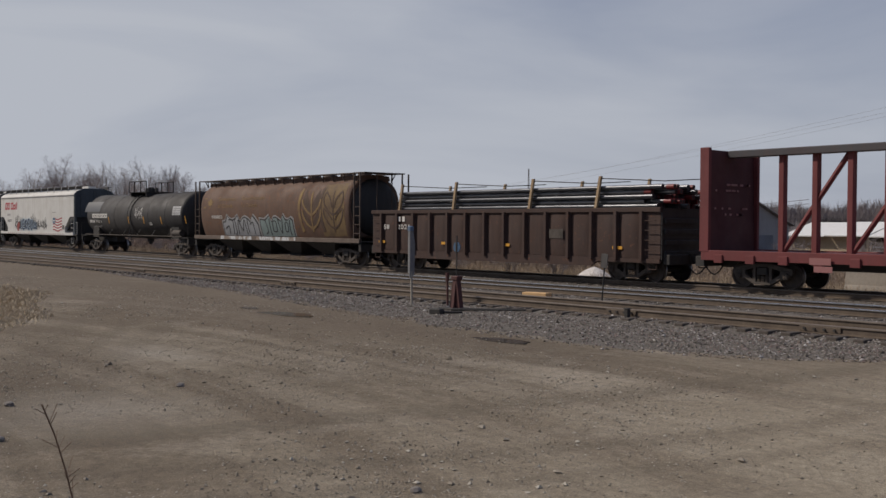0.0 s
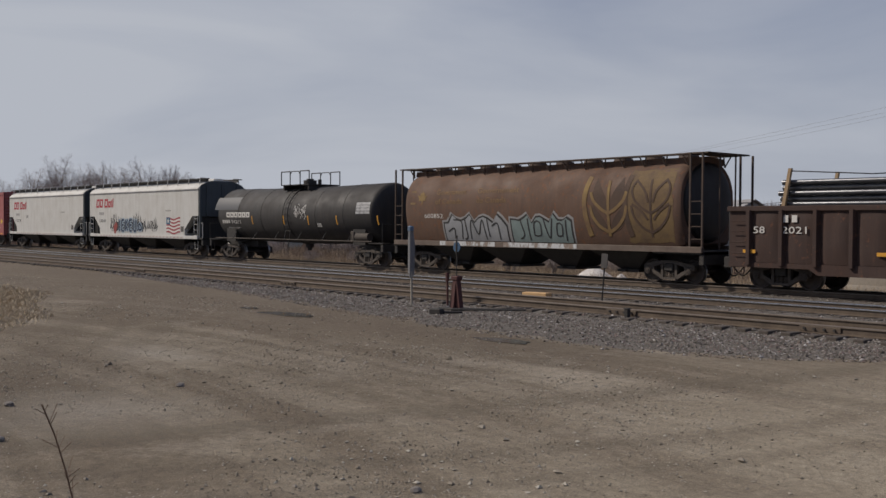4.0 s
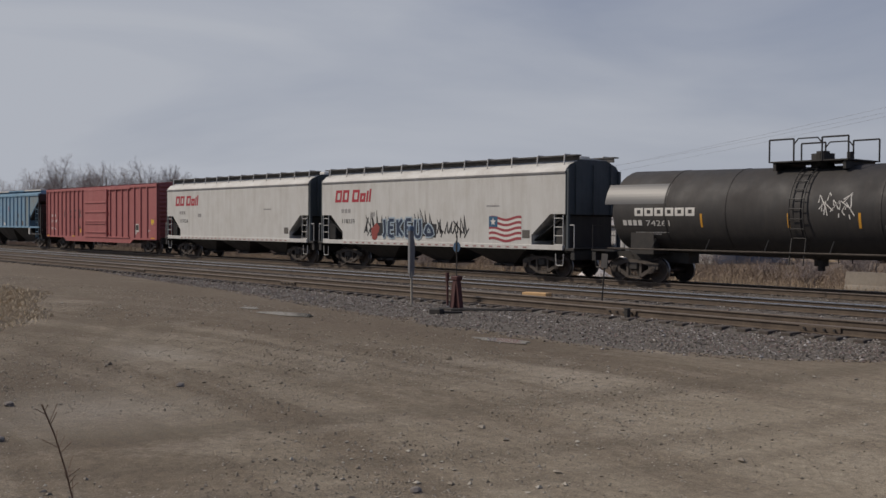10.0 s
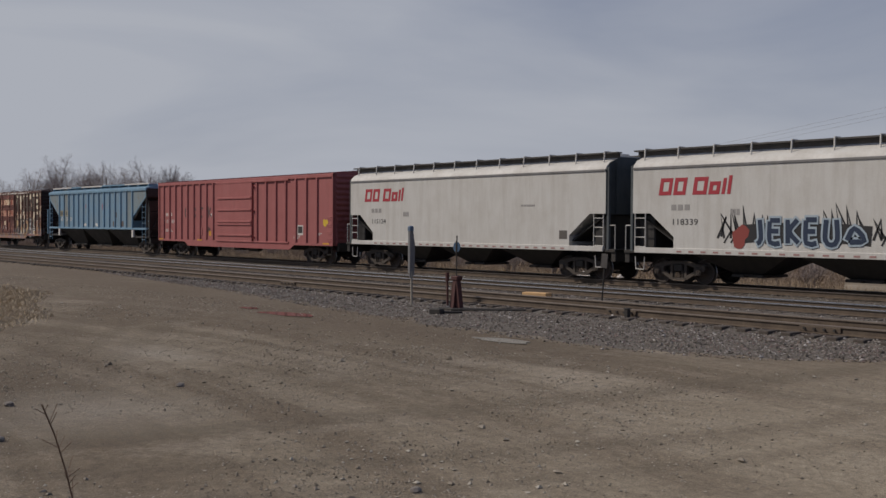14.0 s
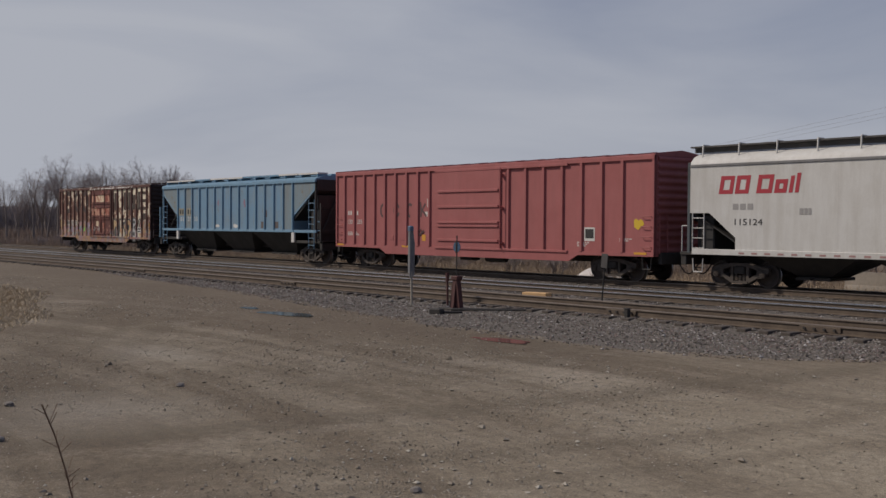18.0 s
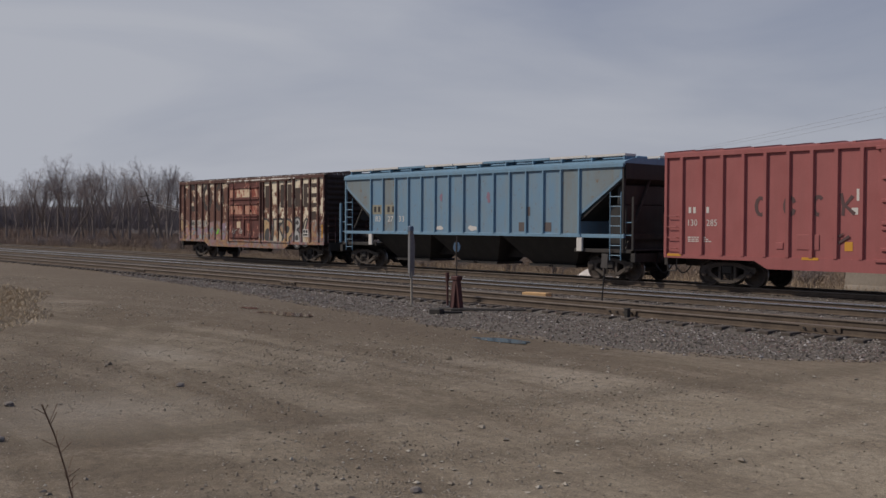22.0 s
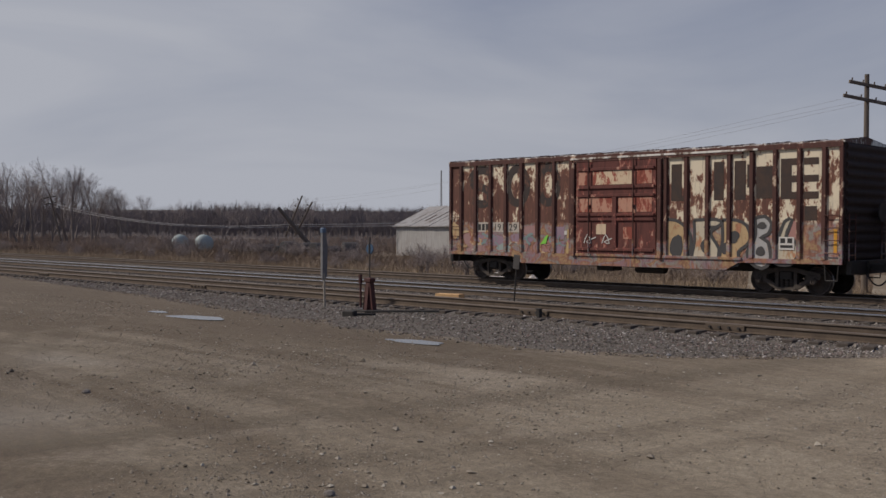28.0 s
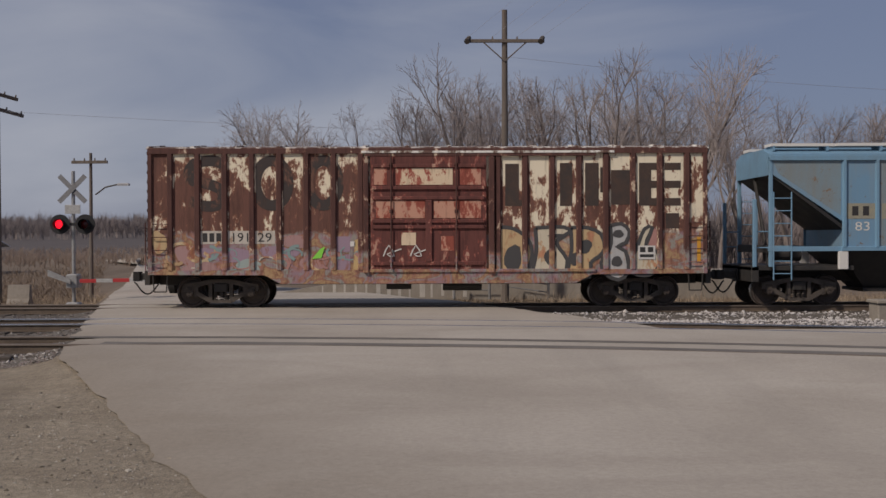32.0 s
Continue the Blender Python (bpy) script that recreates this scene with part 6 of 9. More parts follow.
        for d in (-1, 1):
            ear += [[(0, 2.42), (d * 0.35, 2.6), (d * 0.7, 2.9), (d * 0.82, 3.2)], [(0, 1.75), (d * 0.4, 1.95), (d * 0.72, 2.3), (d * 0.84, 2.7)]]
            if not lm:
                ear += [[(d * 0.1, 2.8), (d * 0.25, 3.2), (d * 0.62, 3.55)], [(d * 0.82, 3.2), (d * 0.78, 3.4), (d * 0.62, 3.6)], [(d * 0.12, 2.2), (d * 0.4, 2.5), (d * 0.8, 2.75)]]
        for k, path in enumerate(ear):
            g = Geo()
            stroke(g, rounded([(ox + a - c, b) for a, b in path]), 0.22 if k == 1 else (0.12 if lm else 0.085), 0)
            part("emblem", on_round(g, 0.010 + 0.0006 * k), m, car, "faded painted wheat emblem")
    g = Geo()
    g.plate([(101.66 - c, 2.86), (101.98 - c, 2.86), (101.98 - c, 3.45), (101.66 - c, 3.45)], 0)
    leafy = [(0, 1), (0.18, 0.6), (0.45, 0.75), (0.4, 0.3), (0.95, 0.35), (0.6, -0.15), (0.75, -0.4), (0.12, -0.45), (0.06, -1)]
    g.plate([(102.45 - c + 0.34 * a, 3.15 + 0.30 * b) for a, b in leafy[::-1]] + [(102.45 - c - 0.34 * a, 3.15 + 0.30 * b) for a, b in leafy[1:]], 0)
    part("emblem", on_round(g, 0.004), yel, car)
    fade = surface("faded_letters", (0.30, 0.19, 0.075), (0.17, 0.10, 0.05), 0.7, 2.2, 0.8)
    for words, x, z, w in (("Government", 103.36, 3.26, 1.95), ("of Canada", 103.32, 2.87, 1.72), ("Gouvernement", 105.96, 3.28, 2.4), ("du Canada", 105.92, 2.89, 1.76)):
        ob = lettering("lettering", words, 0.23, x - c, 0, z, fade, car, "faded painted lettering", width=w)
        for v in ob.data.vertices:
            v.co.y = -round_y(v.co.z) - 0.006 + v.co.y * 0.5
    me = lettering("number", "600852", 0.19, 102.58 - c, 0, 2.27, PALE, car, width=1.24)
    for v in me.data.vertices:
        v.co.y = -round_y(v.co.z) - 0.006 + v.co.y * 0.5
    silver, mint = surface("spray_silver", (0.33, 0.34, 0.35), (0.24, 0.245, 0.25), 0.5, 1.5, 0.55), surface("spray_mint", (0.215, 0.275, 0.265), (0.16, 0.20, 0.195), 0.5, 1.5, 0.6)
    white = plain("spray_halo", (0.27, 0.265, 0.26), 0.7)
    for x0, x1, m, cuts in ((103.9, 107.65, silver, ([(104.5, 2.2), (105.0, 2.1), (104.9, 1.4)], [(105.2, 2.3), (105.25, 1.5), (105.05, 1.4)], [(105.45, 1.4), (105.6, 2.2), (105.95, 1.6), (106.25, 2.2), (106.4, 1.4)], [(106.55, 2.25), (106.6, 1.5)], [(106.8, 1.95), (107.15, 2.05), (107.2, 1.4)], [(104.1, 1.7), (104.5, 1.85), (104.45, 1.4)])),
                            (107.95, 111.1, mint, ([(108.45, 2.2), (108.6, 1.6), (108.35, 1.45)], [(108.85, 2.25), (108.9, 1.4)], [(109.15, 1.6), (109.2, 2.1), (109.5, 2.1), (109.5, 1.6), (109.15, 1.6)], [(109.7, 2.25), (109.95, 1.5), (110.15, 2.25)], [(110.35, 1.6), (110.4, 2.05), (110.65, 2.0), (110.6, 1.6), (110.35, 1.6)], [(110.85, 2.2), (110.8, 1.4)]))):
        n = 14
        tops = [2.22 + 0.14 * math.sin(i * 1.9 + x0) + 0.06 * math.cos(i * 3.1) for i in range(n + 1)]
        for grow, mm, lift in ((0.15, white, 0.004), (0.075, INK, 0.009), (0.0, m, 0.014)):
            g, v = Geo(), []
            for j in range(9):
                for i in range(n + 1):
                    x = x0 - grow + (x1 - x0 + 2 * grow) * i / n
                    end = 0.22 if i in (0, n) else 0.0
                    v.append((x - c, 0.0, 1.33 + (tops[i] + grow - end - 1.33) * j / 8))
            g.add(v, [(j * (n + 1) + i, j * (n + 1) + i + 1, (j + 1) * (n + 1) + i + 1, (j + 1) * (n + 1) + i) for j in range(8) for i in range(n)])
            part("graffiti", on_round(g, lift), mm, car, "fat spray-painted letters")
        for k, path in enumerate(cuts):
            g = Geo()
            stroke(g, rounded([(a - c, b) for a, b in path]), 0.06, 0)
            part("graffiti_outline", on_round(g, 0.018 + 0.0005 * k), INK, car)
    part("sill_paint", Geo().plate([(103.6 - c, 1.12), (107.0 - c, 1.12), (107.0 - c, 1.30), (103.6 - c, 1.30)], -1.533).plate([(107.5 - c, 1.12), (111.4 - c, 1.12), (111.4 - c, 1.30), (107.5 - c, 1.30)], -1.533), flaked("spray_white", (0.50, 0.51, 0.51), (0.30, 0.29, 0.28), (0.16, 0.125, 0.10), 0.46), car, "white spray paint on the sill")


def tank_car():
    u0, u1 = 82.9, 99.6
    c, h = (u0 + u1) / 2, (u1 - u0) / 2
    car = new_car("tank_car", "black tank car with a railed loading platform on top", "tank car", c)
    l, r, zc = 7.62, 1.46, 2.42
    # two halves that fall slightly towards the middle
    prof = []
    for i in range(7):
        t = i / 6 * math.pi / 2
        prof.append((-l - 0.42 * math.cos(t) + 0.42, r * math.sin(t)))
    v, f, n = [], [], 40
    st = prof + [(-0.12, r), (-0.10, r + 0.035), (0.10, r + 0.035), (0.12, r)] + [(-x, q) for x, q in prof[::-1]]
    for x, q in st:
        dz = 0.10 * abs(x) / l
        v += [(x, q * math.sin(2 * math.pi * i / n), zc + dz + q * math.cos(2 * math.pi * i / n)) for i in range(n)]
    for j in range(len(st) - 1):
        f += [(j * n + i, j * n + (i + 1) % n, (j + 1) * n + (i + 1) % n, (j + 1) * n + i) for i in range(n)]
    part("tank", Geo().add(v, f), TANKBLACK, car, "black cylindrical tank shell", True)
    for x in (-5.0, 5.0, -2.6, 2.6):
        g = Geo()
        dz = 0.10 * abs(x) / l
        g.lathe_x([(x - 0.03, r), (x - 0.03, r + 0.012), (x + 0.03, r + 0.012), (x + 0.03, r)], 40, 0, zc + dz)
        part("weld_band", g, TANKBLACK, car)
    # platform, dome and rails
    z = zc + r + 0.12
    dk = part("platform", Geo().box(-1.3, 1.35, -0.95, 0.95, z, z + 0.04).box(-1.2, -1.1, -0.9, 0.9, z - 0.25, z).box(1.15, 1.25, -0.9, 0.9, z - 0.25, z), DARK_STEEL, car, "loading platform")
    part("dome", Geo().cyl((0, 0, z - 0.3), (0, 0, z + 0.28), 0.35, n=18), DARK_STEEL, dk)
    part("dome_cover", Geo().cyl((0, 0, z + 0.28), (0, 0, z + 0.36), 0.2, n=14), DARK_STEEL, dk)
    part("vent_valve", Geo().cyl((0.9, 0, z), (0.9, 0, z + 0.3), 0.1, n=10), DARK_STEEL, dk)
    for s in (-1, 1):
        g = Geo()
        g.tube([(-1.3, s * 0.95, z), (-1.3, s * 0.95, z + 0.72), (-0.45, s * 0.95, z + 0.72), (-0.45, s * 0.95, z)], 0.028, 6)
        g.tube([(0.5, s * 0.95, z), (0.5, s * 0.95, z + 0.72), (1.35, s * 0.95, z + 0.72), (1.35, s * 0.95, z)], 0.028, 6)
        g.tube([(-0.45, s * 0.95, z + 0.55), (-0.3, s * 0.95, z + 0.72), (0.35, s * 0.95, z + 0.72), (0.5, s * 0.95, z + 0.55)], 0.022, 6)
        for one in islands(g):
            part("railing", one, BLACKPAINT, dk)
        g = Geo()
        pts = [(s * (r + 0.10) * math.sin(t), zc + (r + 0.10) * math.cos(t)) for t in [0.5 + 0.2 * i for i in range(9)]]
        for a in (-0.24, 0.24):
            g.tube([(a, p, q) for p, q in pts] + [(a, s * 1.5, 0.8)], 0.022, 5)
        for p, q in pts:
            g.tube([(-0.24, p, q), (0.24, p, q)], 0.016, 5)
        part("ladder", g, BLACKPAINT, car, "curved side ladder")
        part("handrail", Geo().tube([(-h + 0.9, s * 1.50, 1.18), (h - 0.9, s * 1.50, 1.18)], 0.028, 6), GREASY, car)
        for i in range(6):
            x = -5.5 + i * 2.2
            part("rail_bracket", Geo().tube([(x, s * 1.50, 1.18), (x, s * 1.25, 1.55)], 0.02, 5), BLACKPAINT, car)
    for d in (-1, 1):
        part("saddle", Geo().prism_x([(-1.25, 1.0), (1.25, 1.0), (1.25, 1.75), (0.8, 1.2), (-0.8, 1.2), (-1.25, 1.75)], *sorted((d * 5.6, d * 6.6))), DARK_STEEL, car)
        part("stub_sill", Geo().bbox(*sorted((d * 4.8, d * (h - 0.1))), -0.3, 0.3, 0.68, 1.1, 0.02).bbox(*sorted((d * (h - 0.3), d * (h - 0.1))), -1.45, 1.45, 0.72, 1.04, 0.02), DARK_STEEL, car)
        for s in (-1, 1):
            part("end_platform", Geo().box(*sorted((d * (h - 1.2), d * (h - 0.1))), *sorted((s * 0.9, s * 1.48)), 1.08, 1.12), DARK_STEEL, car)
            g = Geo()
            g.tube([(d * (h - 0.15), s * 1.46, 1.1), (d * (h - 0.15), s * 1.46, 2.0), (d * (h - 0.15), s * 0.9, 2.0)], 0.02, 5)
            stirrup(g, d * (h - 0.5), s * 1.46)
            part("grab_iron", g, BLACKPAINT, car)
    part("air_reservoir", Geo().cyl((5.9, -1.2, 1.38), (6.9, -1.2, 1.38), 0.19, n=14), GREASY, car)
    part("valve_block", Geo().bbox(5.45, 5.75, -1.3, -1.05, 1.2, 1.65, 0.03), GREASY, car)
    part("bottom_outlet", Geo().cyl((0, 0, 0.75), (0, 0, 1.05), 0.22, n=14).cyl((0, 0, 0.6), (0, 0, 0.75), 0.12, n=12), DARK_STEEL, car)
    undergear(car, h, h - 1.75, h - 0.12)

    def on_tank(geo, lift):
        geo.v = [(x, -math.sqrt(max(0.05, r * r - (z - zc - 0.1 * abs(x) / l) ** 2)) - lift - (0.004 if yv < -0.002 else 0), z) for x, yv, z in geo.v]
        return geo
    g = Geo()
    for i in range(6):
        x = 84.97 + i * 0.43 - c
        for a, b, z0, z1 in ((0, 0.37, 2.33, 2.41), (0, 0.37, 2.54, 2.61), (0, 0.11, 2.41, 2.54), (0.26, 0.37, 2.41, 2.54)):
            g.sheet(x + a, x + b, z0, z1, 1, 2)
    part("emblem", on_tank(g, 0.004), PALE, car, "row of white emblem blocks")
    ob = lettering("number", "74261", 0.2, 85.42 - c, 0, 1.99, PALE, car, width=1.02)
    for v in ob.data.vertices:
        v.co.y = -math.sqrt(r * r - (v.co.z - zc - 0.1 * abs(v.co.x) / l) ** 2) - 0.006 + v.co.y * 0.5
    g = Geo()
    for k in range(4):
        xk = 84.42 + 0.225 * k - c
        g.plate([(xk, 2.0), (xk + 0.16, 2.0), (xk + 0.16, 2.19), (xk, 2.19)], 0)
    bars(g, 84.9 - c, 0, 1.75, 2, 1.5, 0.03)
    bars(g, 94.0 - c, 0, 1.95, 2, 0.4, 0.07)
    part("stencilling", on_tank(g, 0.004), PALE, car)
    g = Geo()
    for k in range(4):
        g.sheet(97.35 - c, 98.45 - c, 2.48 + k * 0.14, 2.60 + k * 0.14, 2, 2)
    part("placard", on_tank(g, 0.004), surface("placard_white", (0.5, 0.5, 0.5), (0.2, 0.2, 0.2), 0.6, 6.0, 0.7), car, "white stencilled panel")
    g = Geo()
    for a in (87.7, 90.9, 93.2, 95.7, 99.0):
        g.sheet(a - c, a + 0.08 - c, 1.95, 2.40, 1, 5)
    part("reflector", on_tank(g, 0.004), YELLOW, car, "yellow reflective strip")
    g = Geo()
    rr = random.Random(4)
    for i in range(12):
        x, z2 = 91.9 + rr.uniform(0, 0.9) - c, 2.55 + rr.uniform(-0.15, 0.35)
        stroke(g, [(x, z2), (x + rr.uniform(-0.1, 0.3), z2 + rr.uniform(0.1, 0.35)), (x + rr.uniform(0.1, 0.4), z2 + rr.uniform(-0.3, 0.1))], 0.03, 0)
    part("graffiti", on_tank(g, 0.008), PALE, car, "thin white spray scribble")
    part("paint_patch", on_tank(Geo().sheet(83.6 - c, 86.3 - c, 2.75, 3.45, 10, 8), 0.003), plain("paint_patch_grey", (0.085, 0.085, 0.086), 0.45), car, "greyer repainted patch")


def gondola():
    u0, u1 = 117.95, 134.35
    c, h = (u0 + u1) / 2, (u1 - u0) / 2
    car = new_car("gondola_car", "rusty dark brown gondola car loaded with steel pipes", "gondola car", c)
    y, z0, z1 = 1.46, 0.80, 2.50
    for s in (-1, 1):
        part("side_wall", Geo().box(-h, h, s * y - 0.02, s * y + 0.02, z0, z1), GON, car, "dented rusty side sheet")
        part("top_chord", Geo().bbox(-h - 0.05, h + 0.05, s * (y + 0.03) - 0.08, s * (y + 0.03) + 0.08, z1 - 0.02, z1 + 0.13, 0.015), GON, car)
        part("side_sill", Geo().prism_y([(-h, z0 + 0.05), (-h, z0 - 0.1), (-h + 2.8, z0 - 0.1), (-h + 3.1, z0 - 0.28), (h - 3.1, z0 - 0.28), (h - 2.8, z0 - 0.1), (h, z0 - 0.1), (h, z0 + 0.05)], s * (y + 0.02) - 0.05, s * (y + 0.02) + 0.05), GON, car)
        for i in range(14):
            x = -h + 0.75 + i * (2 * h - 1.5) / 13
            g = Geo().prism_z([(x - 0.11, s * y), (x - 0.06, s * (y + 0.18)), (x + 0.06, s * (y + 0.18)), (x + 0.11, s * y)], z0 - 0.02, z1)
            part("side_post", g, GON, car)
        for i in range(13):
            xa, xb = -h + 0.88 + i * (2 * h - 1.5) / 13, -h + 0.62 + (i + 1) * (2 * h - 1.5) / 13
            n, v, f = 6, [], []
            for jz in range(n + 1):
                for jx in range(n + 1):
                    p, q = 2 * jx / n - 1, 2 * jz / n - 1
                    out = 0.075 * (1 - p ** 4) * (1 - 0.75 * abs(q) ** 3) * (0.8 + 0.4 * noise.noise((i * 1.7, s, 3)))
                    v.append((xa + (xb - xa) * jx / n, s * (y + 0.021 + out), z0 + 0.06 + (z1 - z0 - 0.10) * jz / n))
            f = [(jz * (n + 1) + jx, jz * (n + 1) + jx + 1, (jz + 1) * (n + 1) + jx + 1, (jz + 1) * (n + 1) + jx) for jz in range(n) for jx in range(n)]
            part("side_panel", Geo().add(v, f), GON, car, "bulged rusty side panel", True)
        g = Geo()
        for d in (-1, 1):
            for i in range(4):
                g.tube([(d * (h - 0.12), s * (y + 0.13), 1.15 + 0.34 * i), (d * (h - 0.6), s * (y + 0.13), 1.15 + 0.34 * i)], 0.015, 5)
            stirrup(g, d * (h - 0.35), s * y)
        part("grab_irons", g, GON, car)
    part("floor", Geo().box(-h, h, -y, y, z0, z0 + 0.08), GON, car)
    for d in (-1, 1):
        en = part("end_wall", Geo().box(*sorted((d * h, d * (h + 0.05))), -y, y, z0, z1 + 0.1), BLACKPAINT, car, "ribbed end wall")
        for i in range(4):
            part("end_rib", Geo().bbox(*sorted((d * (h + 0.05), d * (h + 0.13))), -y + 0.1, y - 0.1, z0 + 0.15 + 0.38 * i, z0 + 0.32 + 0.38 * i, 0.02), BLACKPAINT, en)
        part("end_sill", Geo().bbox(*sorted((d * h, d * (h + 0.3))), -1.35, 1.35, 0.66, 1.0, 0.02), DARK_STEEL, car)
    part("centre_sill", Geo().box(-h, h, -0.3, 0.3, 0.62, 0.95), DARK_STEEL, car)
    undergear(car, h, h - 1.6, h + 0.25)
    yy = -y - 0.105
    lettering("number", "58", 0.22, 118.85 - c, yy, 1.78, PALE, car, width=0.42)
    lettering("number", "2021", 0.22, 119.85 - c, yy, 1.78, PALE, car, width=0.85)
    part("reporting_mark", Geo().plate([(119.9 - c, 2.12), (120.08 - c, 2.12), (120.08 - c, 2.34), (119.9 - c, 2.34)], yy).plate([(120.2 - c, 2.12), (120.38 - c, 2.12), (120.38 - c, 2.34), (120.2 - c, 2.34)], yy), PALE, car)
    g = Geo()
    for a in (118.5, 122.9, 126.6, 132.3):
        g.plate([(a - c, 1.15), (a + 0.45 - c, 1.15), (a + 0.45 - c, 1.26), (a - c, 1.26)], yy - 0.003)
    part("reflector", g, YELLOW, car, "yellow reflective strip")
    part("placard", Geo().plate([(129.2 - c, 1.5), (129.9 - c, 1.5), (129.9 - c, 1.85), (129.2 - c, 1.85)], yy - 0.003), GREASY, car)
    # load: layers of pipe, held by stakes and cable; rides with the car
    rr = random.Random(11)
    redend = surface("pipe_red_end", (0.24, 0.03, 0.03), (0.10, 0.02, 0.018), 0.6, 5.0, 0.5)
    ld = part("pipe_load", Geo().box(-h + 1.4, -h + 1.6, -1.3, 1.3, 2.1, 2.3).box(h - 1.2, h - 1.0, -1.3, 1.3, 2.1, 2.3), LUMBER, car, "stacked steel pipes with red ends")
    for j in range(5):
        for i in range(14 if j < 4 else 11):
            yy2 = -1.26 + i * 0.19 + (0.095 if j % 2 else 0)
            z = 2.68 + j * 0.168
            x0, x1 = -h + 1.7 + rr.uniform(-0.12, 0.12), h - 0.5 + rr.uniform(-0.5, 0.8)
            g = Geo().cyl((x0, yy2, z), (x1 - 0.30, yy2, z), 0.083, n=12)
            g.cyl((x0 + 4.1, yy2, z), (x0 + 4.3, yy2, z), 0.093, n=12).cyl((x0 + 9.6, yy2, z), (x0 + 9.8, yy2, z), 0.093, n=12)
            g.cur = 1 if rr.random() < 0.6 else 0
            g.cyl((x1 - 0.31, yy2, z), (x1, yy2, z), 0.092, n=12)
            g.cur = 2
            g.cyl((x1 - 0.02, yy2, z), (x1 + 0.004, yy2, z), 0.066, n=10)
            part("pipe", g, [GALV, redend, BLACKPAINT], ld, smooth=True)
    for i, x in enumerate((-h + 0.95 + 0.9, -h + 5.5, -h + 10.0, h - 3.0)):
        for s in (-1, 1):
            g = Geo().prism_y([(x - 0.05, 2.5), (x + 0.07, 2.5), (x + 0.30, 3.78), (x + 0.20, 3.78)], s * 1.42 - 0.05, s * 1.42 + 0.05)
            part("stake", g, LUMBER, ld, "pale wooden stake")
        part("cable", Geo().tube([(x + 0.25, -1.42, 3.70), (x + 2.4, -0.5, 3.58), (x + 2.7, 1.42, 3.70)], 0.018, 5), DARK_STEEL, ld)


def centerbeam():
    u0, u1 = 136.0, 158.5
    c, h = (u0 + u1) / 2, (u1 - u0) / 2
    car = new_car("centerbeam_car", "empty dark red centerbeam flat car with bulkheads", "flat car", c)
    part("deck", Geo().bbox(-h, h, -1.45, 1.45, 0.98, 1.16, 0.015), BEAMRED, car, "red deck")
    for s in (-1, 1):
        part("side_sill", Geo().bbox(-h, h, s * 1.42 - 0.06, s * 1.42 + 0.06, 0.88, 1.20, 0.015), BEAMRED, car)
        for i in range(19):
            x = -h + 0.7 + i * (2 * h - 1.4) / 18
            part("stake_pocket", Geo().bbox(x - 0.16, x + 0.16, s * 1.49 - 0.05, s * 1.49 + 0.05, 0.80, 1.06, 0.012), BEAMRED, car)
    for d in (-1, 1):
        # bulkhead red is darkened: the shade on its inner face is in the colour
        bh = part("bulkhead", Geo().prism_y([(d * (h - 0.02), 1.16), (d * h, 1.16), (d * h, 4.52), (d * (h - 0.12), 4.52), (d * (h - 0.2), 1.16)][::d], -1.45, 1.45), streaked("bulkhead_shaded_red", (0.075, 0.02, 0.021), (0.05, 0.02, 0.02), 0.5, 0.75), car, "end bulkhead in red darkened for shade")
        for s in (-1, 1):
            part("bulkhead_post", Geo().bbox(*sorted((d * (h - 0.30), d * (h + 0.06))), s * 1.42 - 0.07, s * 1.42 + 0.07, 1.16, 4.58, 0.015), BEAMRED, bh)
        for z in (2.0, 2.9, 3.8):
            part("bulkhead_rib", Geo().bbox(*sorted((d * h, d * (h + 0.06))), -1.35, 1.35, z - 0.06, z + 0.06, 0.015), BEAMRED, bh)
        part("end_sill", Geo().bbox(*sorted((d * (h - 0.05), d * (h + 0.3))), -1.35, 1.35, 0.66, 1.0, 0.02), DARK_STEEL, car)
    g = Geo()
    rr = random.Random(2)
    pink = plain("stencil_pink", (0.30, 0.15, 0.145), 0.7)
    for k in range(22):
        z = (3.35, 3.15, 2.55, 2.35)[k % 4]
        y0 = rr.uniform(-1.1, 0.9)
        part("stencilling", Geo().box(-h + 0.205, -h + 0.21, y0, y0 + rr.uniform(0.08, 0.22), z, z + 0.07), pink, car)
    beam_dark = streaked("top_beam_dark", (0.05, 0.05, 0.055), (0.09, 0.05, 0.045), 0.5, 0.6)
    part("top_beam", Geo().bbox(-h + 0.2, h - 0.2, -0.30, 0.30, 4.30, 4.52, 0.03), beam_dark, car, "dark grey top beam")
    posts = [-h + 2.1 + 1.18 * i for i in range(16)]
    for i, x in enumerate(posts):
        part("post", Geo().bbox(x - 0.10, x + 0.10, -0.12, 0.12, 1.16, 4.32, 0.02), BEAMRED, car)
    for i in range(0, 14, 2):
        part("diagonal_brace", Geo().cyl((posts[i] + 0.08, 0, 1.2), (posts[i + 2] - 0.08, 0, 4.3), 0.085, n=6), BEAMRED, car)
    part("data_panel", Geo().plate([(-h + 3.95, 0.84), (-h + 4.65, 0.84), (-h + 4.65, 1.05), (-h + 3.95, 1.05)], -1.545).plate([(-h + 4.1, 0.62), (-h + 4.7, 0.62), (-h + 4.7, 0.80), (-h + 4.1, 0.80)], -1.545), plain("panel_pink", (0.28, 0.12, 0.115), 0.7), car)
    part("centre_sill", Geo().box(-h, h, -0.3, 0.3, 0.62, 0.98), DARK_STEEL, car)
    undergear(car, h, h - 2.05, h + 0.28)


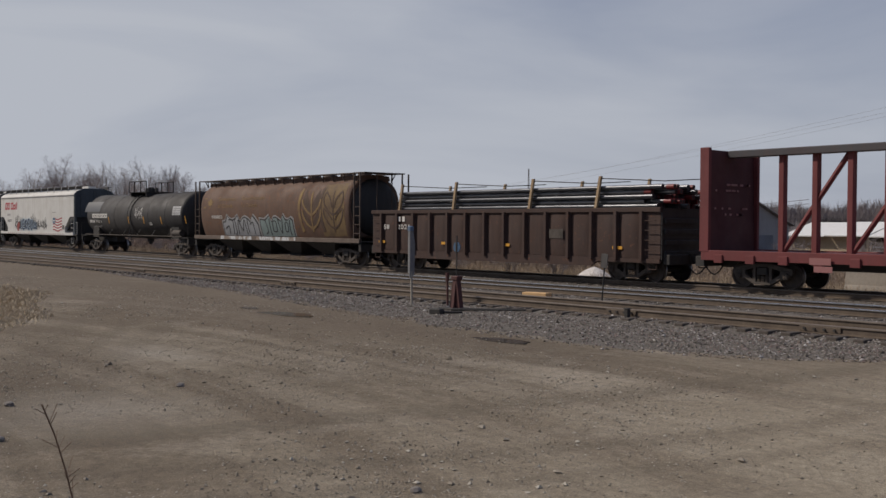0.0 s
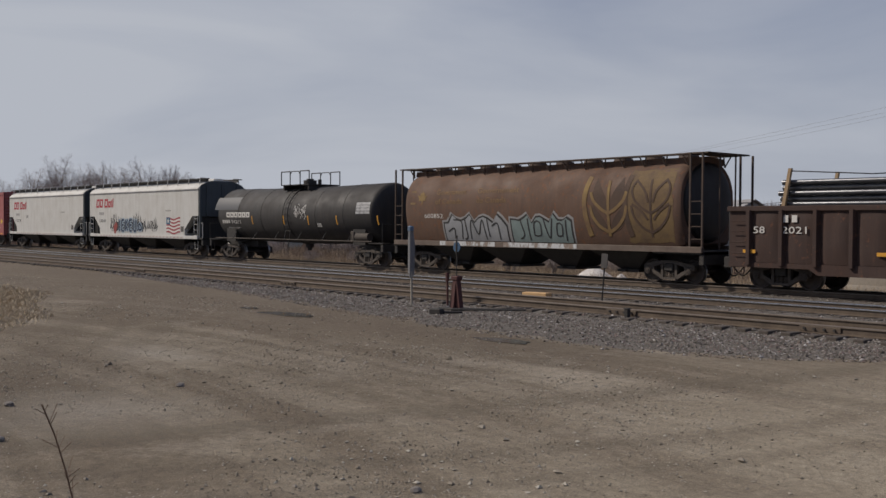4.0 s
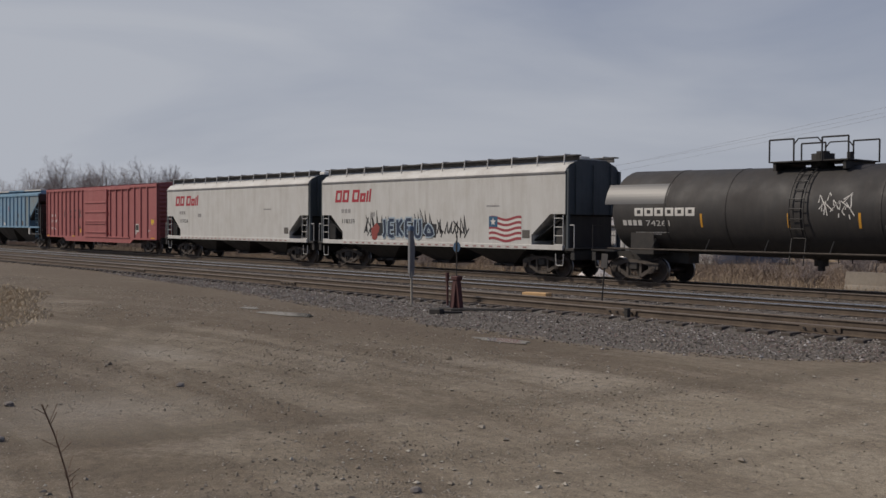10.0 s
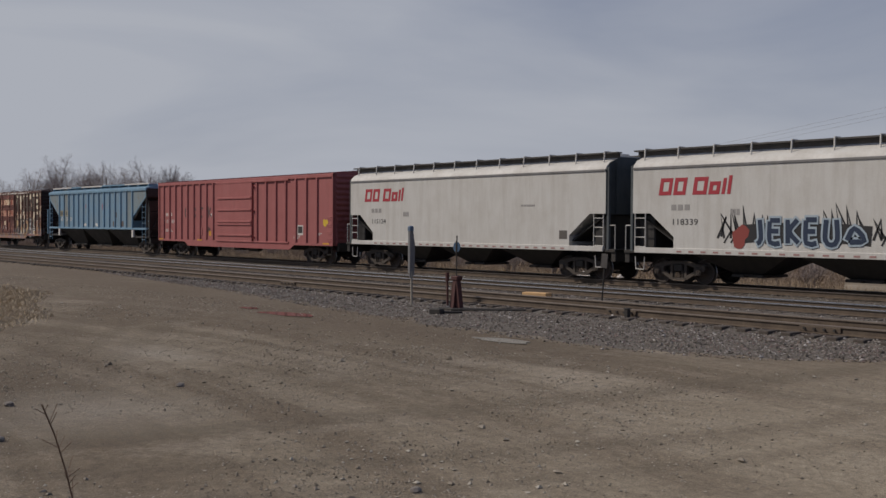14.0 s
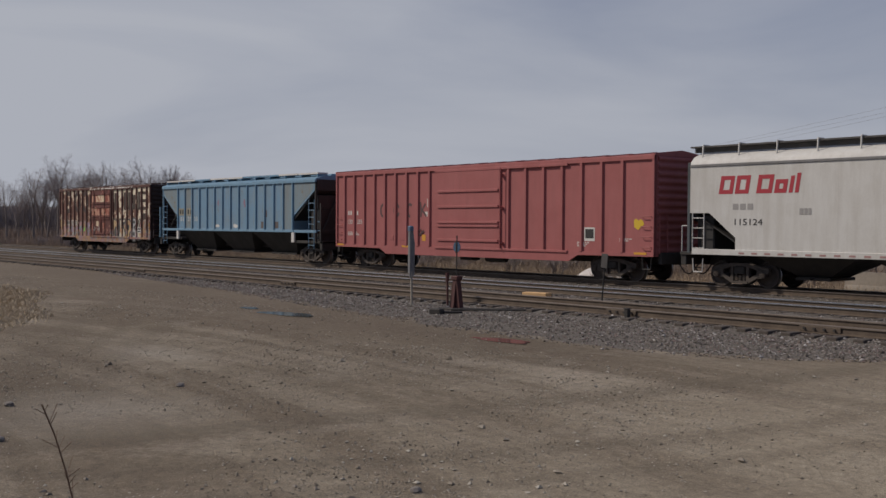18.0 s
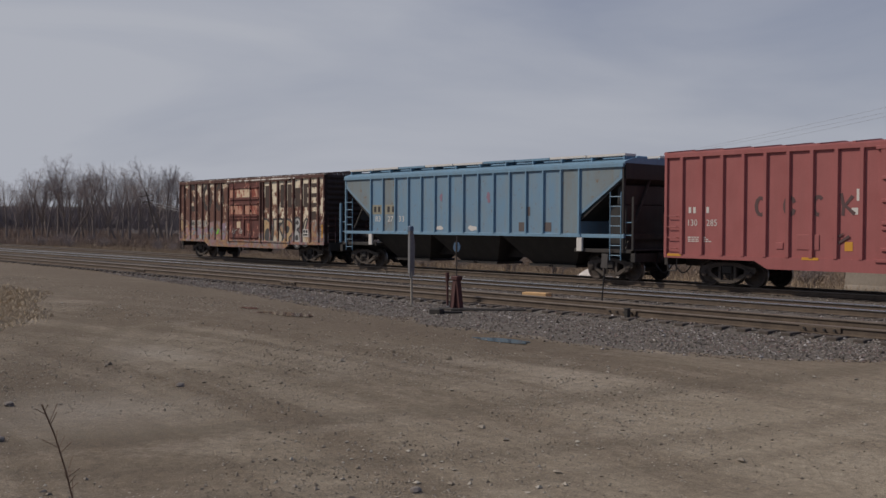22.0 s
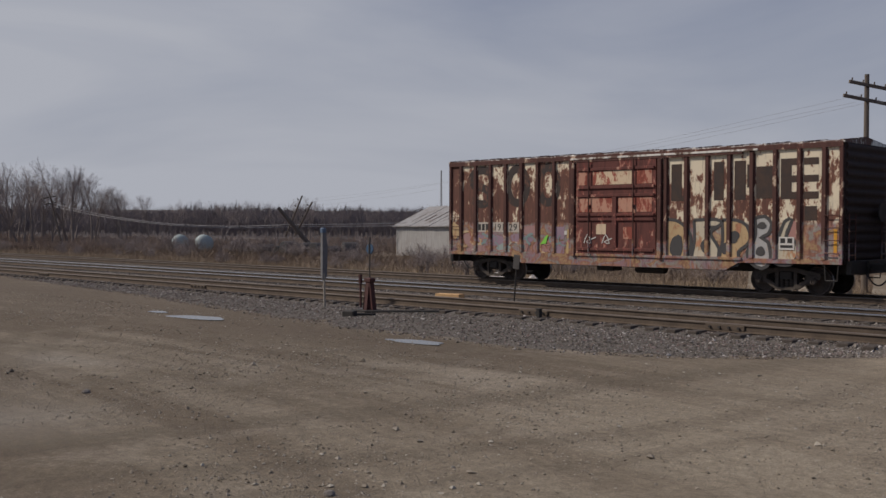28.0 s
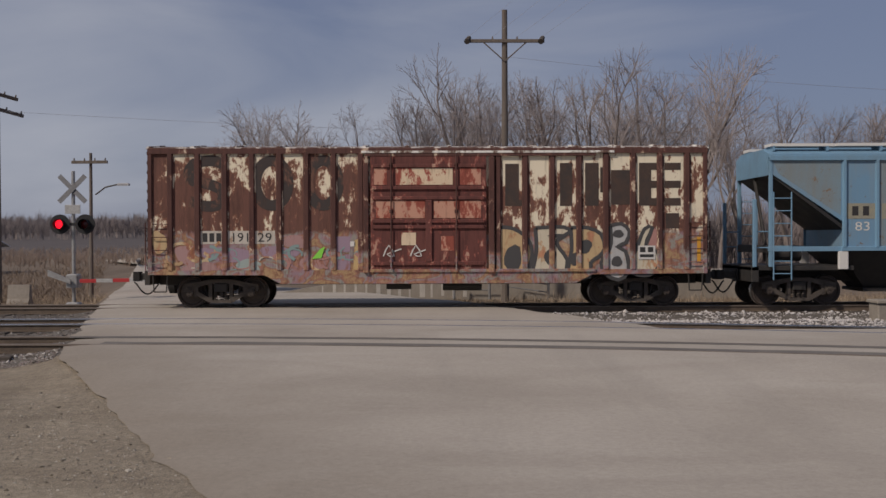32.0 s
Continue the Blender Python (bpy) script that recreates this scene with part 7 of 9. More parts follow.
rusty_boxcar()
blue_hopper()
red_boxcar()
white_hopper(48.65, 64.35, "off-white covered hopper with a red emblem", "115124")
first_white_hopper()
tank_car()
brown_hopper()
gondola()
centerbeam()


# ---- beside the tracks ----
def at_ground(x, y, rz=0.0, dz=0.0):
    return pose(x, y, ground_z(x, y) + dz, 0, 0, rz)


def marker_pole():
    ob = thing("marker_pole", "thin whitish marker pole with a long grey blade and blue tip", "pole", at=at_ground(-22.6, 18.2))
    pale = surface("weathered_white_post", (0.42, 0.39, 0.33), (0.25, 0.22, 0.18), 0.6, 6.0, 0.8)
    part("post", Geo().tube([(0.05, 0, -0.2), (0.02, 0, 0.95)], 0.032, 8), pale, ob)
    part("blade", Geo().prism_x([(-0.06, 0.80), (0.02, 0.75), (0.10, 0.9), (0.12, 1.7), (0.05, 2.12), (-0.06, 2.12)], -0.02, 0.03), surface("blade_grey", (0.19, 0.19, 0.195), (0.13, 0.13, 0.135), 0.5, 8.0, 0.6), ob)
    part("blade", Geo().bbox(-0.085, 0.005, -0.05, 0.05, 0.9, 2.14, 0.015), surface("blade_grey_pale", (0.24, 0.245, 0.25), (0.15, 0.15, 0.155), 0.5, 8.0, 0.6), ob)
    part("tip", Geo().bbox(-0.10, 0.06, -0.07, 0.07, 2.08, 2.22, 0.03), plain("tip_blue", (0.10, 0.15, 0.22), 0.5), ob, "dull blue tip")


def switch_stand():
    ob = thing("switch_stand", "dark red switch stand with a round blue target", "switch stand", at=at_ground(-20.55, 18.1))
    red = surface("stand_red", (0.095, 0.026, 0.022), (0.05, 0.02, 0.018), 0.6, 8.0, 0.7)
    k = [(-0.20, 0.05), (0.20, 0.05), (0.085, 0.80), (-0.085, 0.80)]
    part("body", Geo().prism_y(k, -0.07, 0.07).prism_x([(-0.16, 0.05), (0.16, 0.05), (0.07, 0.80), (-0.07, 0.80)], -0.05, 0.05), red, ob, "tapered red casting")
    part("base_plate", Geo().bbox(-0.45, 0.3, -0.25, 0.25, 0.0, 0.06, 0.015), DARK_STEEL, ob)
    part("lever", Geo().tube([(-0.24, -0.12, 0.98), (-0.22, -0.12, 0.1)], 0.03, 8).cyl((-0.24, -0.12, 0.98), (-0.23, -0.12, 0.75), 0.05, n=8), red, ob)
    part("cap", Geo().bbox(-0.13, 0.13, -0.1, 0.1, 0.80, 0.90, 0.02), red, ob)
    part("mast", Geo().tube([(0, 0, 0.85), (0, 0, 1.96)], 0.018, 8), DARK_STEEL, ob)
    part("target", Geo().lathe_y([(-0.012, 0.0), (-0.012, 0.135), (0.012, 0.135), (0.012, 0.0)], 20, 0, 1.66), surface("target_blue", (0.035, 0.10, 0.19), (0.05, 0.07, 0.10), 0.5, 6.0, 0.6), ob, "round blue target")
    part("target_bar", Geo().box(-0.02, 0.02, -0.03, -0.012, 1.5, 1.82), DARK_STEEL, ob)
    b = thing("tie_block", "dark heavy timber block beside the switch stand", "block", at=at_ground(-20.0, 16.95, 20))
    part("block", Geo().bbox(-0.16, 0.16, -0.12, 0.12, -0.02, 0.14, 0.02), DARK_STEEL, b)
    part("rod", Geo().tube([(0.1, 0, 0.05), (0.55, 0.35, 0.05)], 0.035, 6), DARK_STEEL, b)
    r = solid("switch_rod", Geo().tube([(0, 0, 0), (2.2, 1.9, 0.03)], 0.03, 6).tube([(0.1, -0.12, 0), (2.0, 1.6, 0.02)], 0.02, 6), DARK_STEEL, "long dark steel throw rod lying on the ballast", "rod", at=at_ground(-20.4, 17.8, 0, 0.05))


def small_sign():
    ob = thing("track_sign", "leaning thin iron post with a small dark sign plate", "sign", at=at_ground(-19.25, 22.4) @ pose(0, 0, 0, 0, 5, 0))
    part("post", Geo().tube([(0, 0, -0.2), (0, 0, 1.42)], 0.022, 6), DARK_STEEL, ob)
    part("plate", Geo().bbox(-0.12, 0.12, -0.03, -0.012, 1.02, 1.42, 0.01), surface("plate_grey", (0.075, 0.07, 0.068), (0.05, 0.045, 0.04), 0.5, 8.0, 0.7), ob)


def plank():
    ob = thing("timber_offcut", "pale tan timber offcut lying between the tracks", "plank", at=at_ground(-21.6, 22.2, 12, 0.06))
    part("board", Geo().bbox(-0.42, 0.42, -0.16, 0.16, 0, 0.15, 0.012), surface("offcut_tan", (0.66, 0.42, 0.20), (0.54, 0.33, 0.16), 0.5, 4.0, 0.8), ob)
    part("board", Geo().bbox(0.25, 0.85, -0.05, 0.08, -0.04, 0.02, 0.012), LUMBER, ob)


def joint_bars():
    for x in (-16.1, -10.95, -31.0, -43.0):
        y = NEAR_Y - GAUGE - 0.04 + bend(x)
        ob = thing("joint_bar", "rusty bolted rail joint bar on the siding rail", "joint bar", "rail joint bars", at=pose(x, y, 0))
        part("bar", Geo().bbox(-0.46, 0.46, -0.022, 0.022, -0.145, -0.035, 0.012), RUSTY_RAIL, ob)
        for k in range(4):
            part("bolt", Geo().cyl((-0.33 + 0.22 * k, -0.06, -0.09), (-0.33 + 0.22 * k, -0.02, -0.09), 0.028, n=6), DARK_STEEL, ob)
    ob = thing("rail_lubricator", "small dark steel box clamped beside the rail", "track fitting", at=pose(-15.75, 19.25, -0.2))
    part("box", Geo().bbox(-0.06, 0.06, -0.06, 0.06, 0, 0.22, 0.015), DARK_STEEL, ob)
    part("lid", Geo().bbox(-0.07, 0.07, -0.07, 0.07, 0.22, 0.24, 0.006), DARK_STEEL, ob)


def weed():
    ob = thing("dead_weed", "bare dry weed stalk with thin side twigs", "weed", at=at_ground(-7.94, 3.06))
    dry = surface("dry_stalk_brown", (0.17, 0.105, 0.07), (0.10, 0.065, 0.045), 0.5, 8.0, 0.95, bumpy=0)
    rr = random.Random(21)
    g = Geo()
    pts = [(0.02, 0.01, -0.05), (-0.023, -0.061, 0.314), (-0.052, -0.137, 0.605), (-0.083, -0.225, 0.851)]
    g.tube(pts, 0.0065, 5)
    part("stalk", g, dry, ob)
    for i in range(16):
        t = rr.uniform(0.1, 1.0)
        k = min(2, int(t * 3))
        a, b = Vector(pts[k]), Vector(pts[k + 1])
        p = a.lerp(b, t * 3 - k if t < 1 else 1)
        q = p + Vector((rr.uniform(-0.16, 0.16), rr.uniform(-0.1, 0.1), rr.uniform(0.02, 0.14)))
        part("twig", Geo().tube([tuple(p), tuple(q)], 0.003, 4), dry, ob)


def puddle(x, y, rx, ry, seed):
    m = bpy.data.materials.get("puddle_water")
    if not m:
        m = plain("puddle_water", (0.06, 0.052, 0.043), 0.11)
    pts = blob(0, 0, rx, ry, 30, 0.22, seed)
    top = ground_z(x, y) + 0.012
    g = Geo().prism_z(pts, -0.012, 0.0)
    solid("puddle", g, m, "shallow still rain puddle in the gravel", "puddle", "puddles in the lot", at=pose(x, y, top, 0, 0, 8))


marker_pole()
switch_stand()
small_sign()
plank()
joint_bars()
weed()
puddle(-22.1, 13.85, 0.85, 0.42, 3)
puddle(-14.55, 14.0, 0.75, 0.26, 5)
puddle(-24.2, 14.0, 0.35, 0.2, 9)

# crossing: dark filler beside the rails and across the pavement
for (yc, wd, xa, xb, dz) in ((NEAR_Y + GAUGE - 0.16, 0.20, -7.2, 40, 0.005), (NEAR_Y - GAUGE + 0.22, 0.30, -6.2, 40, 0.005)):
    v, f = [], []
    xs = [xa + (xb - xa) * i / 40 for i in range(41)]
    for x in xs:
        w = wd * (0.75 + 0.5 * noise.noise((x * 1.1, yc, 2)))
        y = yc + bend(x) + 0.06 * noise.noise((x * 0.6, yc, 7))
        z = -0.008 + dz
        v += [(x, y - w, z), (x, y + w, z)]
    f = [(2 * i, 2 * i + 2, 2 * i + 3, 2 * i + 1) for i in range(40)]
    g = Geo().add(v, f)
    tagged(new("pavement_seam", g.mesh("pavement_seam", PATCH)), "dark asphalt filler strip along a rail in the crossing", "pavement", kind="structure")
for x, y, w, d in ((-3.05, 19.3, 0.26, 0.9), (0.35, 18.4, 0.3, 0.4), (4.1, 18.3, 0.12, 0.75), (4.1, 15.65, 0.14, 0.42), (0.7, 16.15, 0.28, 0.3), (6.6, 17.2, 0.1, 0.4)):
    g = Geo().prism_z(blob(0, 0, w, d, 12, 0.25, int(x * 10)), 0, 0.004)
    solid("asphalt_patch", g, PATCH, "dark square asphalt repair patch in the pavement", "pavement", "asphalt patches", "structure", at=pose(x, y, ground_z(x, y) + 0.002))


# ---- loose stones, as scattered pieces ----
def scatter(name, label, n, place, size, material, seed, squash=0.6):
    rr = np.random.RandomState(seed)
    base = np.array([(1, 0, 0), (-1, 0, 0), (0, 1, 0), (0, -1, 0), (0, 0, 1), (0, 0, -1)], float)
    faces = np.array([(0, 2, 4), (2, 1, 4), (1, 3, 4), (3, 0, 4), (2, 0, 5), (1, 2, 5), (3, 1, 5), (0, 3, 5)])
    vs, fs = [], []
    k = 0
    while k < n:
        p = place(rr)
        if p is None:
            continue
        x, y, s = p
        s *= size * math.exp(rr.normal(0, 0.38))
        a = rr.uniform(0, 6.28)
        b = base * (1 + rr.uniform(-0.35, 0.35, (6, 3))) * s
        b[:, 2] *= squash
        b = b + rr.uniform(-0.25, 0.25, (6, 3)) * s
        c, t = math.cos(a), math.sin(a)
        vs.append(np.stack([x + c * b[:, 0] - t * b[:, 1], y + t * b[:, 0] + c * b[:, 1], ground_z(x, y) + s * 0.28 + b[:, 2]], 1))
        fs.append(faces + 6 * k)
        k += 1
    me = bpy.data.meshes.new(name)
    me.from_pydata(np.concatenate(vs).tolist(), [], np.concatenate(fs).tolist())
    me.materials.append(material)
    return tagged(new(name, me), label, "stones", kind="stuff")


def stone_material(name, cols):
    m, n, l, b = nodes_of(name)
    ge = n.new("ShaderNodeNewGeometry")
    r = ramp(n, l, ge.outputs["Random Per Island"], *[(i / (len(cols) - 1), c) for i, c in enumerate(cols)])
    fine = noise_node(n, l, 40.0, 3.0)
    l.new(blend(n, l, 0.6, r, ramp(n, l, fine, (0.3, (0.7, 0.7, 0.7)), (0.7, (1.15, 1.15, 1.15))), "MULTIPLY"), b.inputs["Base Color"])
    b.inputs["Roughness"].default_value = 0.95
    return m


BALLAST_MIX = stone_material("ballast_mix", [(0.06, 0.05, 0.042), (0.12, 0.105, 0.088), (0.19, 0.165, 0.14), (0.31, 0.285, 0.255), (0.21, 0.15, 0.135), (0.10, 0.086, 0.072), (0.52, 0.49, 0.46)])
LOT_MIX = stone_material("lot_stone_mix", [(0.15, 0.126, 0.097), (0.25, 0.215, 0.168), (0.33, 0.29, 0.235), (0.47, 0.43, 0.36), (0.20, 0.17, 0.132)])
PALE_MIX = stone_material("pale_stone_mix", [(0.38, 0.35, 0.32), (0.50, 0.47, 0.44), (0.60, 0.57, 0.55), (0.30, 0.26, 0.24)])


def on_shoulder(r):
    x = -6.0 - 44.0 * r.rand() ** 1.5
    t = toe_of(x)
    y = t - 0.5 + (19.4 - t + 0.5) * r.rand() ** 0.75
    return None if x > ROAD_L(y) - 0.1 or abs(y - 19.5) < 0.1 else (x, y, 1.0)


def between_tracks(r):
    x = -6.0 - 40.0 * r.rand() ** 1.4
    y = 19.6 + 9.6 * r.rand()
    for rail_y in (NEAR_Y - GAUGE, NEAR_Y + GAUGE, MID_Y - GAUGE, MID_Y + GAUGE):
        if abs(y - rail_y - bend(x)) < 0.13:
            return None
    return None if x > ROAD_L(y) - 0.1 else (x, y, 0.9)


def right_of_road(r):
    y = 22.8 + 6.6 * r.rand()
    x = ROAD_R(y) + 0.2 + 12 * r.rand()
    return None if abs(y - MID_Y - GAUGE - bend(x)) < 0.14 or abs(y - MID_Y + GAUGE - bend(x)) < 0.14 else (x, y, 1.0)


def in_lot(r):
    d = 2.6 + 13.0 * r.rand() ** 1.35
    a = radians(-88 + 92 * r.rand())
    x, y = d * math.sin(a) * 1.5, d * math.cos(a)
    if y < 0.3 or y > toe_of(x) - 0.3 or (x > ROAD_L(y) + 0.5 and r.rand() > 0.10):
        return None
    k = noise.noise((x * 0.35, y * 0.35, 5))
    return (x, y, 1.0 if r.rand() < 0.98 else 2.2) if k > r.uniform(-0.5, 0.45) else None


def in_lot_far(r):
    x = -45 + 44 * r.rand()
    y = 4 + 11 * r.rand()
    if y > toe_of(x) or x > ROAD_L(y):
        return None
    return (x, y, 1.0) if noise.noise((x * 0.3, y * 0.3, 5)) > r.uniform(-0.3, 0.5) else None


scatter("shoulder_ballast", "loose crushed stone on the ballast shoulder", 30000, on_shoulder, 0.0165, BALLAST_MIX, 1, 0.7)
scatter("track_ballast", "crushed stone between the rails", 15000, between_tracks, 0.022, BALLAST_MIX, 2, 0.7)
scatter("pale_ballast", "pale fresh crushed stone beside the crossing", 6000, right_of_road, 0.028, PALE_MIX, 3, 0.7)
scatter("lot_gravel", "small loose stones on the gravel lot", 46000, in_lot, 0.0072, LOT_MIX, 4, 0.6)
scatter("lot_cobble", "larger loose stones strewn over the lot", 900, in_lot, 0.0165, LOT_MIX, 14, 0.6)
scatter("lot_gravel_far", "loose stones across the gravel lot", 9000, in_lot_far, 0.014, LOT_MIX, 6, 0.55)

for x, y, s in ((-13.2, 6.55, 0.06), (-7.05, 3.6, 0.05), (-6.75, 5.5, 0.05), (-13.0, 4.2, 0.06), (-3.95, 3.75, 0.06), (-11.0, 3.45, 0.055)):
    rr = random.Random(int(x * 100))
    bm = bmesh.new()
    bmesh.ops.create_icosphere(bm, subdivisions=2, radius=s)
    for v in bm.verts:
        v.co *= 1 + 0.35 * noise.noise(v.co * 18 + Vector((x, y, 0)))
        v.co.z *= 0.65
    me = bpy.data.meshes.new("rock")
    bm.to_mesh(me)
    bm.free()
    me.materials.append(STONE)
    o = new("rock", me)
    o.matrix_basis = at_ground(x, y, 0, s * 0.3)
    tagged(o, "grey-brown fist-sized rock lying on the gravel", "rock", "rocks on the lot")


# ---- beyond the tracks ----
def grass_stuff(name, label, n, place, hgt, material, seed, wide=1.0):
    """Dry grass: single thin blades, each leaning a little, denser in drifts."""
    rr = np.random.RandomState(seed)
    pts = place(rr, n)
    x, y, s = pts
    z = np.array([ground_z(a, b) for a, b in zip(x, y)]) - 0.02
    k = len(x)
    a = rr.uniform(0, 2 * math.pi, k)
    h = hgt * s * np.exp(rr.normal(0, 0.3, k))
    lean = h * rr.uniform(0.2, 1.5, k)
    w = (0.006 + 0.00012 * np.hypot(x, y)) * wide
    ca, sa = np.cos(a), np.sin(a)
    b = rr.uniform(0, 2 * math.pi, k)
    v = np.stack([np.stack([x - sa * w, y + ca * w, z], 1), np.stack([x + sa * w, y - ca * w, z], 1), np.stack([x + np.cos(b) * lean, y + np.sin(b) * lean, z + h], 1)], 1).reshape(-1, 3)
    me = bpy.data.meshes.new(name)
    me.from_pydata(v.tolist(), [], np.arange(3 * k).reshape(-1, 3).tolist())
    me.materials.append(material)
    return tagged(new(name, me), label, "grass", kind="stuff")


STRAW_MIX = stone_material("straw_mix", [(0.28, 0.21, 0.14), (0.37, 0.29, 0.20), (0.22, 0.16, 0.11), (0.44, 0.35, 0.245), (0.18, 0.13, 0.092)])
PALE_STRAW = stone_material("pale_straw_mix", [(0.46, 0.37, 0.25), (0.56, 0.46, 0.32), (0.36, 0.28, 0.19), (0.62, 0.52, 0.38)])
BRUSH_MIX = stone_material("brush_mix", [(0.19, 0.137, 0.098), (0.24, 0.175, 0.125), (0.145, 0.108, 0.08), (0.28, 0.21, 0.15)])


def drift(x, y, k, seed):
    return np.array([noise.noise((a * k, b * k, seed)) for a, b in zip(x, y)])


def verge(r, n):
    x, y = r.uniform(-110, 24, n), 33.2 + 11 * r.rand(n) ** 1.3
    road_l, road_r = -6.4 - (y - 17.9) * 0.265, 5.2 - (y - 22.5) * 0.42
    keep = ((x < road_l - 0.4) | (x > road_r + 2.5)) & (drift(x, y, 0.35, 2) > r.uniform(-0.7, 0.35, n))
    x, y = x[keep], y[keep]
    return x, y, (0.55 + 0.9 * np.clip((y - 33) / 5, 0, 1)) * (1 + 0.5 * drift(x, y, 0.5, 4))


def field(r, n):
    x, y = r.uniform(-190, -14, n), 43 + 60 * r.rand(n) ** 1.4
    keep = ~((x > -86) & (x < -34) & (y > 69)) & (x < -14 - (y - 43) * 0.3)
    x, y = x[keep], y[keep]
    return x, y, 1.0 + 0.6 * drift(x, y, 0.12, 7)


def patch(r, n):
    a, d = r.uniform(0, 6.28, n), r.rand(n) ** 0.5
    d = d * (0.75 + 0.5 * r.rand(n)) * (1 + 0.12 * np.sin(3 * a) + 0.08 * np.sin(7 * a))
    return -29.8 - 7.5 * d * np.cos(a) * 0.94 + 2.4 * d * np.sin(a) * 0.34, 7.9 + 7.5 * d * np.cos(a) * 0.34 + 2.4 * d * np.sin(a) * 0.94, 0.4 + 0.8 * r.rand(n)


grass_stuff("verge_grass", "dry straw-coloured grass along the far side of the tracks", 120000, verge, 0.22, STRAW_MIX, 1)
grass_stuff("field_grass", "tall dry brown grass and brush in the field", 70000, field, 0.62, BRUSH_MIX, 2, 1.3)
grass_stuff("lot_grass", "flattened dry grass patch at the edge of the lot", 60000, patch, 0.075, PALE_STRAW, 3, 2.0)


def bare_tree_mesh(height, seed, spread=0.5, levels=5, clump=1):
    """Trunk and crown of a leafless tree as two meshes: forking limbs that rise and fan out into fine twigs."""
    rr = random.Random(seed)
    tr, cr = Geo(), Geo()
    kids = (rr.choice((3, 4)), 5, 5, 4, 3)

    def grow(p, d, length, r, lev):
        g, n = (tr, 7) if lev == 0 else (tr, 5) if lev == 1 else (cr, 3)
        steps = (4, 4, 3, 2, 2, 1)[lev]
        q, dd, pts = p, d, [p]
        for i in range(steps):
            dd = (dd + Vector((rr.gauss(0, 1), rr.gauss(0, 1), 0.3 if lev < 3 else 0.1)) * (0.08 if lev < 2 else 0.15)).normalized()
            nq = q + dd * (length / steps)
            g.cyl(tuple(q), tuple(nq), max(0.0062, r * (1 - 0.5 * i / steps)), max(0.0045, r * (1 - 0.5 * (i + 1) / steps)), n=n, caps=False)
            q = nq
            pts.append(q)
        if lev >= levels:
            return
        turn = rr.uniform(0, 6.28)
        for i in range(kids[lev]):
            t = 1.0 if i == 0 else (0.45 if lev == 0 else 0.2) + (0.55 if lev == 0 else 0.75) * rr.random()
            k = min(steps - 1, int(t * steps))
            b = pts[k].lerp(pts[k + 1], t * steps - k) if t < 1 else pts[-1]
            turn += 2.4 + rr.uniform(-0.4, 0.4)
            side = Matrix.Rotation(turn, 3, dd) @ dd.orthogonal().normalized()
            a = (0.25 if i == 0 else rr.uniform(0.75, 1.25)) * spread * (1.0 if lev < 2 else 1.45)
            nd = (dd * math.cos(a) + side * math.sin(a) + Vector((0, 0, 0.08 if lev < 2 else 0.02))).normalized()
            grow(b, nd, length * rr.uniform(0.50, 0.72) * (1.25 - 0.5 * t if lev else 1.25), r * (0.72 if i == 0 else rr.uniform(0.42, 0.6)) * (1 - 0.3 * t), lev + 1)

    for k in range(clump):
        a = rr.uniform(0, 6.28)
        o = Vector((0.35 * math.cos(a), 0.35 * math.sin(a), -0.3)) * (1 if clump > 1 else 0)
        lean = 0.06 if clump == 1 else 0.3
        grow(o, Vector((rr.uniform(-lean, lean), rr.uniform(-lean, lean), 1)).normalized(), height * 0.34, height * 0.013 + 0.01, 0)
    k = height / max(v[2] for v in cr.v)
    for g in (tr, cr):
        g.v = [(a * k, b * k, c * k) for a, b, c in g.v]
    return tr.mesh("trunk", BARK), cr.mesh("crown", TWIG)


TWIG = surface("grey_twigs", (0.33, 0.285, 0.272), (0.26, 0.222, 0.21), 0.6, 1.0, 0.95, grain=6.0, bumpy=0)
TREES = [bare_tree_mesh(14, s, sp, 5, c) for s, sp, c in ((1, 0.46, 1), (2, 0.54, 1), (3, 0.38, 2), (4, 0.50, 1), (5, 0.43, 1))]


def tree(kind, x, y, height, rz, label="tall bare grey-brown deciduous tree without leaves"):
    s = height / 14.0
    ob = thing("tree", label, "tree", "bare trees", at=at_ground(x, y, rz) @ Matrix.Diagonal((s, s, s, 1)))
    part("trunk", TREES[kind][0], None, ob)
    part("crown", TREES[kind][1], None, ob)


def shrub(x, y, height, rz, k):
    s = height / 4.0
    ob = thing("shrub", "leafless brown shrub in the dry grass", "shrub", "bare shrubs", at=at_ground(x, y, rz) @ Matrix.Diagonal((s * 1.25, s * 1.25, s, 1)))
    part("stem", SHRUBS[k][0], None, ob)
    part("branching", SHRUBS[k][1], None, ob)


SHRUBS = [bare_tree_mesh(4, s, 0.85, 3, 6) for s in (11, 12)]
rs = random.Random(41)
for i in range(70):
    y = rs.uniform(37, 66)
    x = rs.uniform(-120, -22 - (y - 37) * 0.3)
    if -86 < x < -40 and y > 64:
        continue
    shrub(x, y, rs.uniform(0.9, 2.1) * (1.3 if y > 50 else 0.9), rs.uniform(0, 360), i % 2)

rt = random.Random(77)


def tree_at(az, up, d, label="tall bare grey-brown deciduous tree without leaves"):
    """A tree d metres away in the direction az, whose top stands `up` degrees over the horizon."""
    x, y = d * math.sin(radians(az)), d * math.cos(radians(az))
    tree(rt.randrange(5), x, y, EYE + d * math.tan(radians(up)) - ground_z(x, y), rt.uniform(0, 360), label)


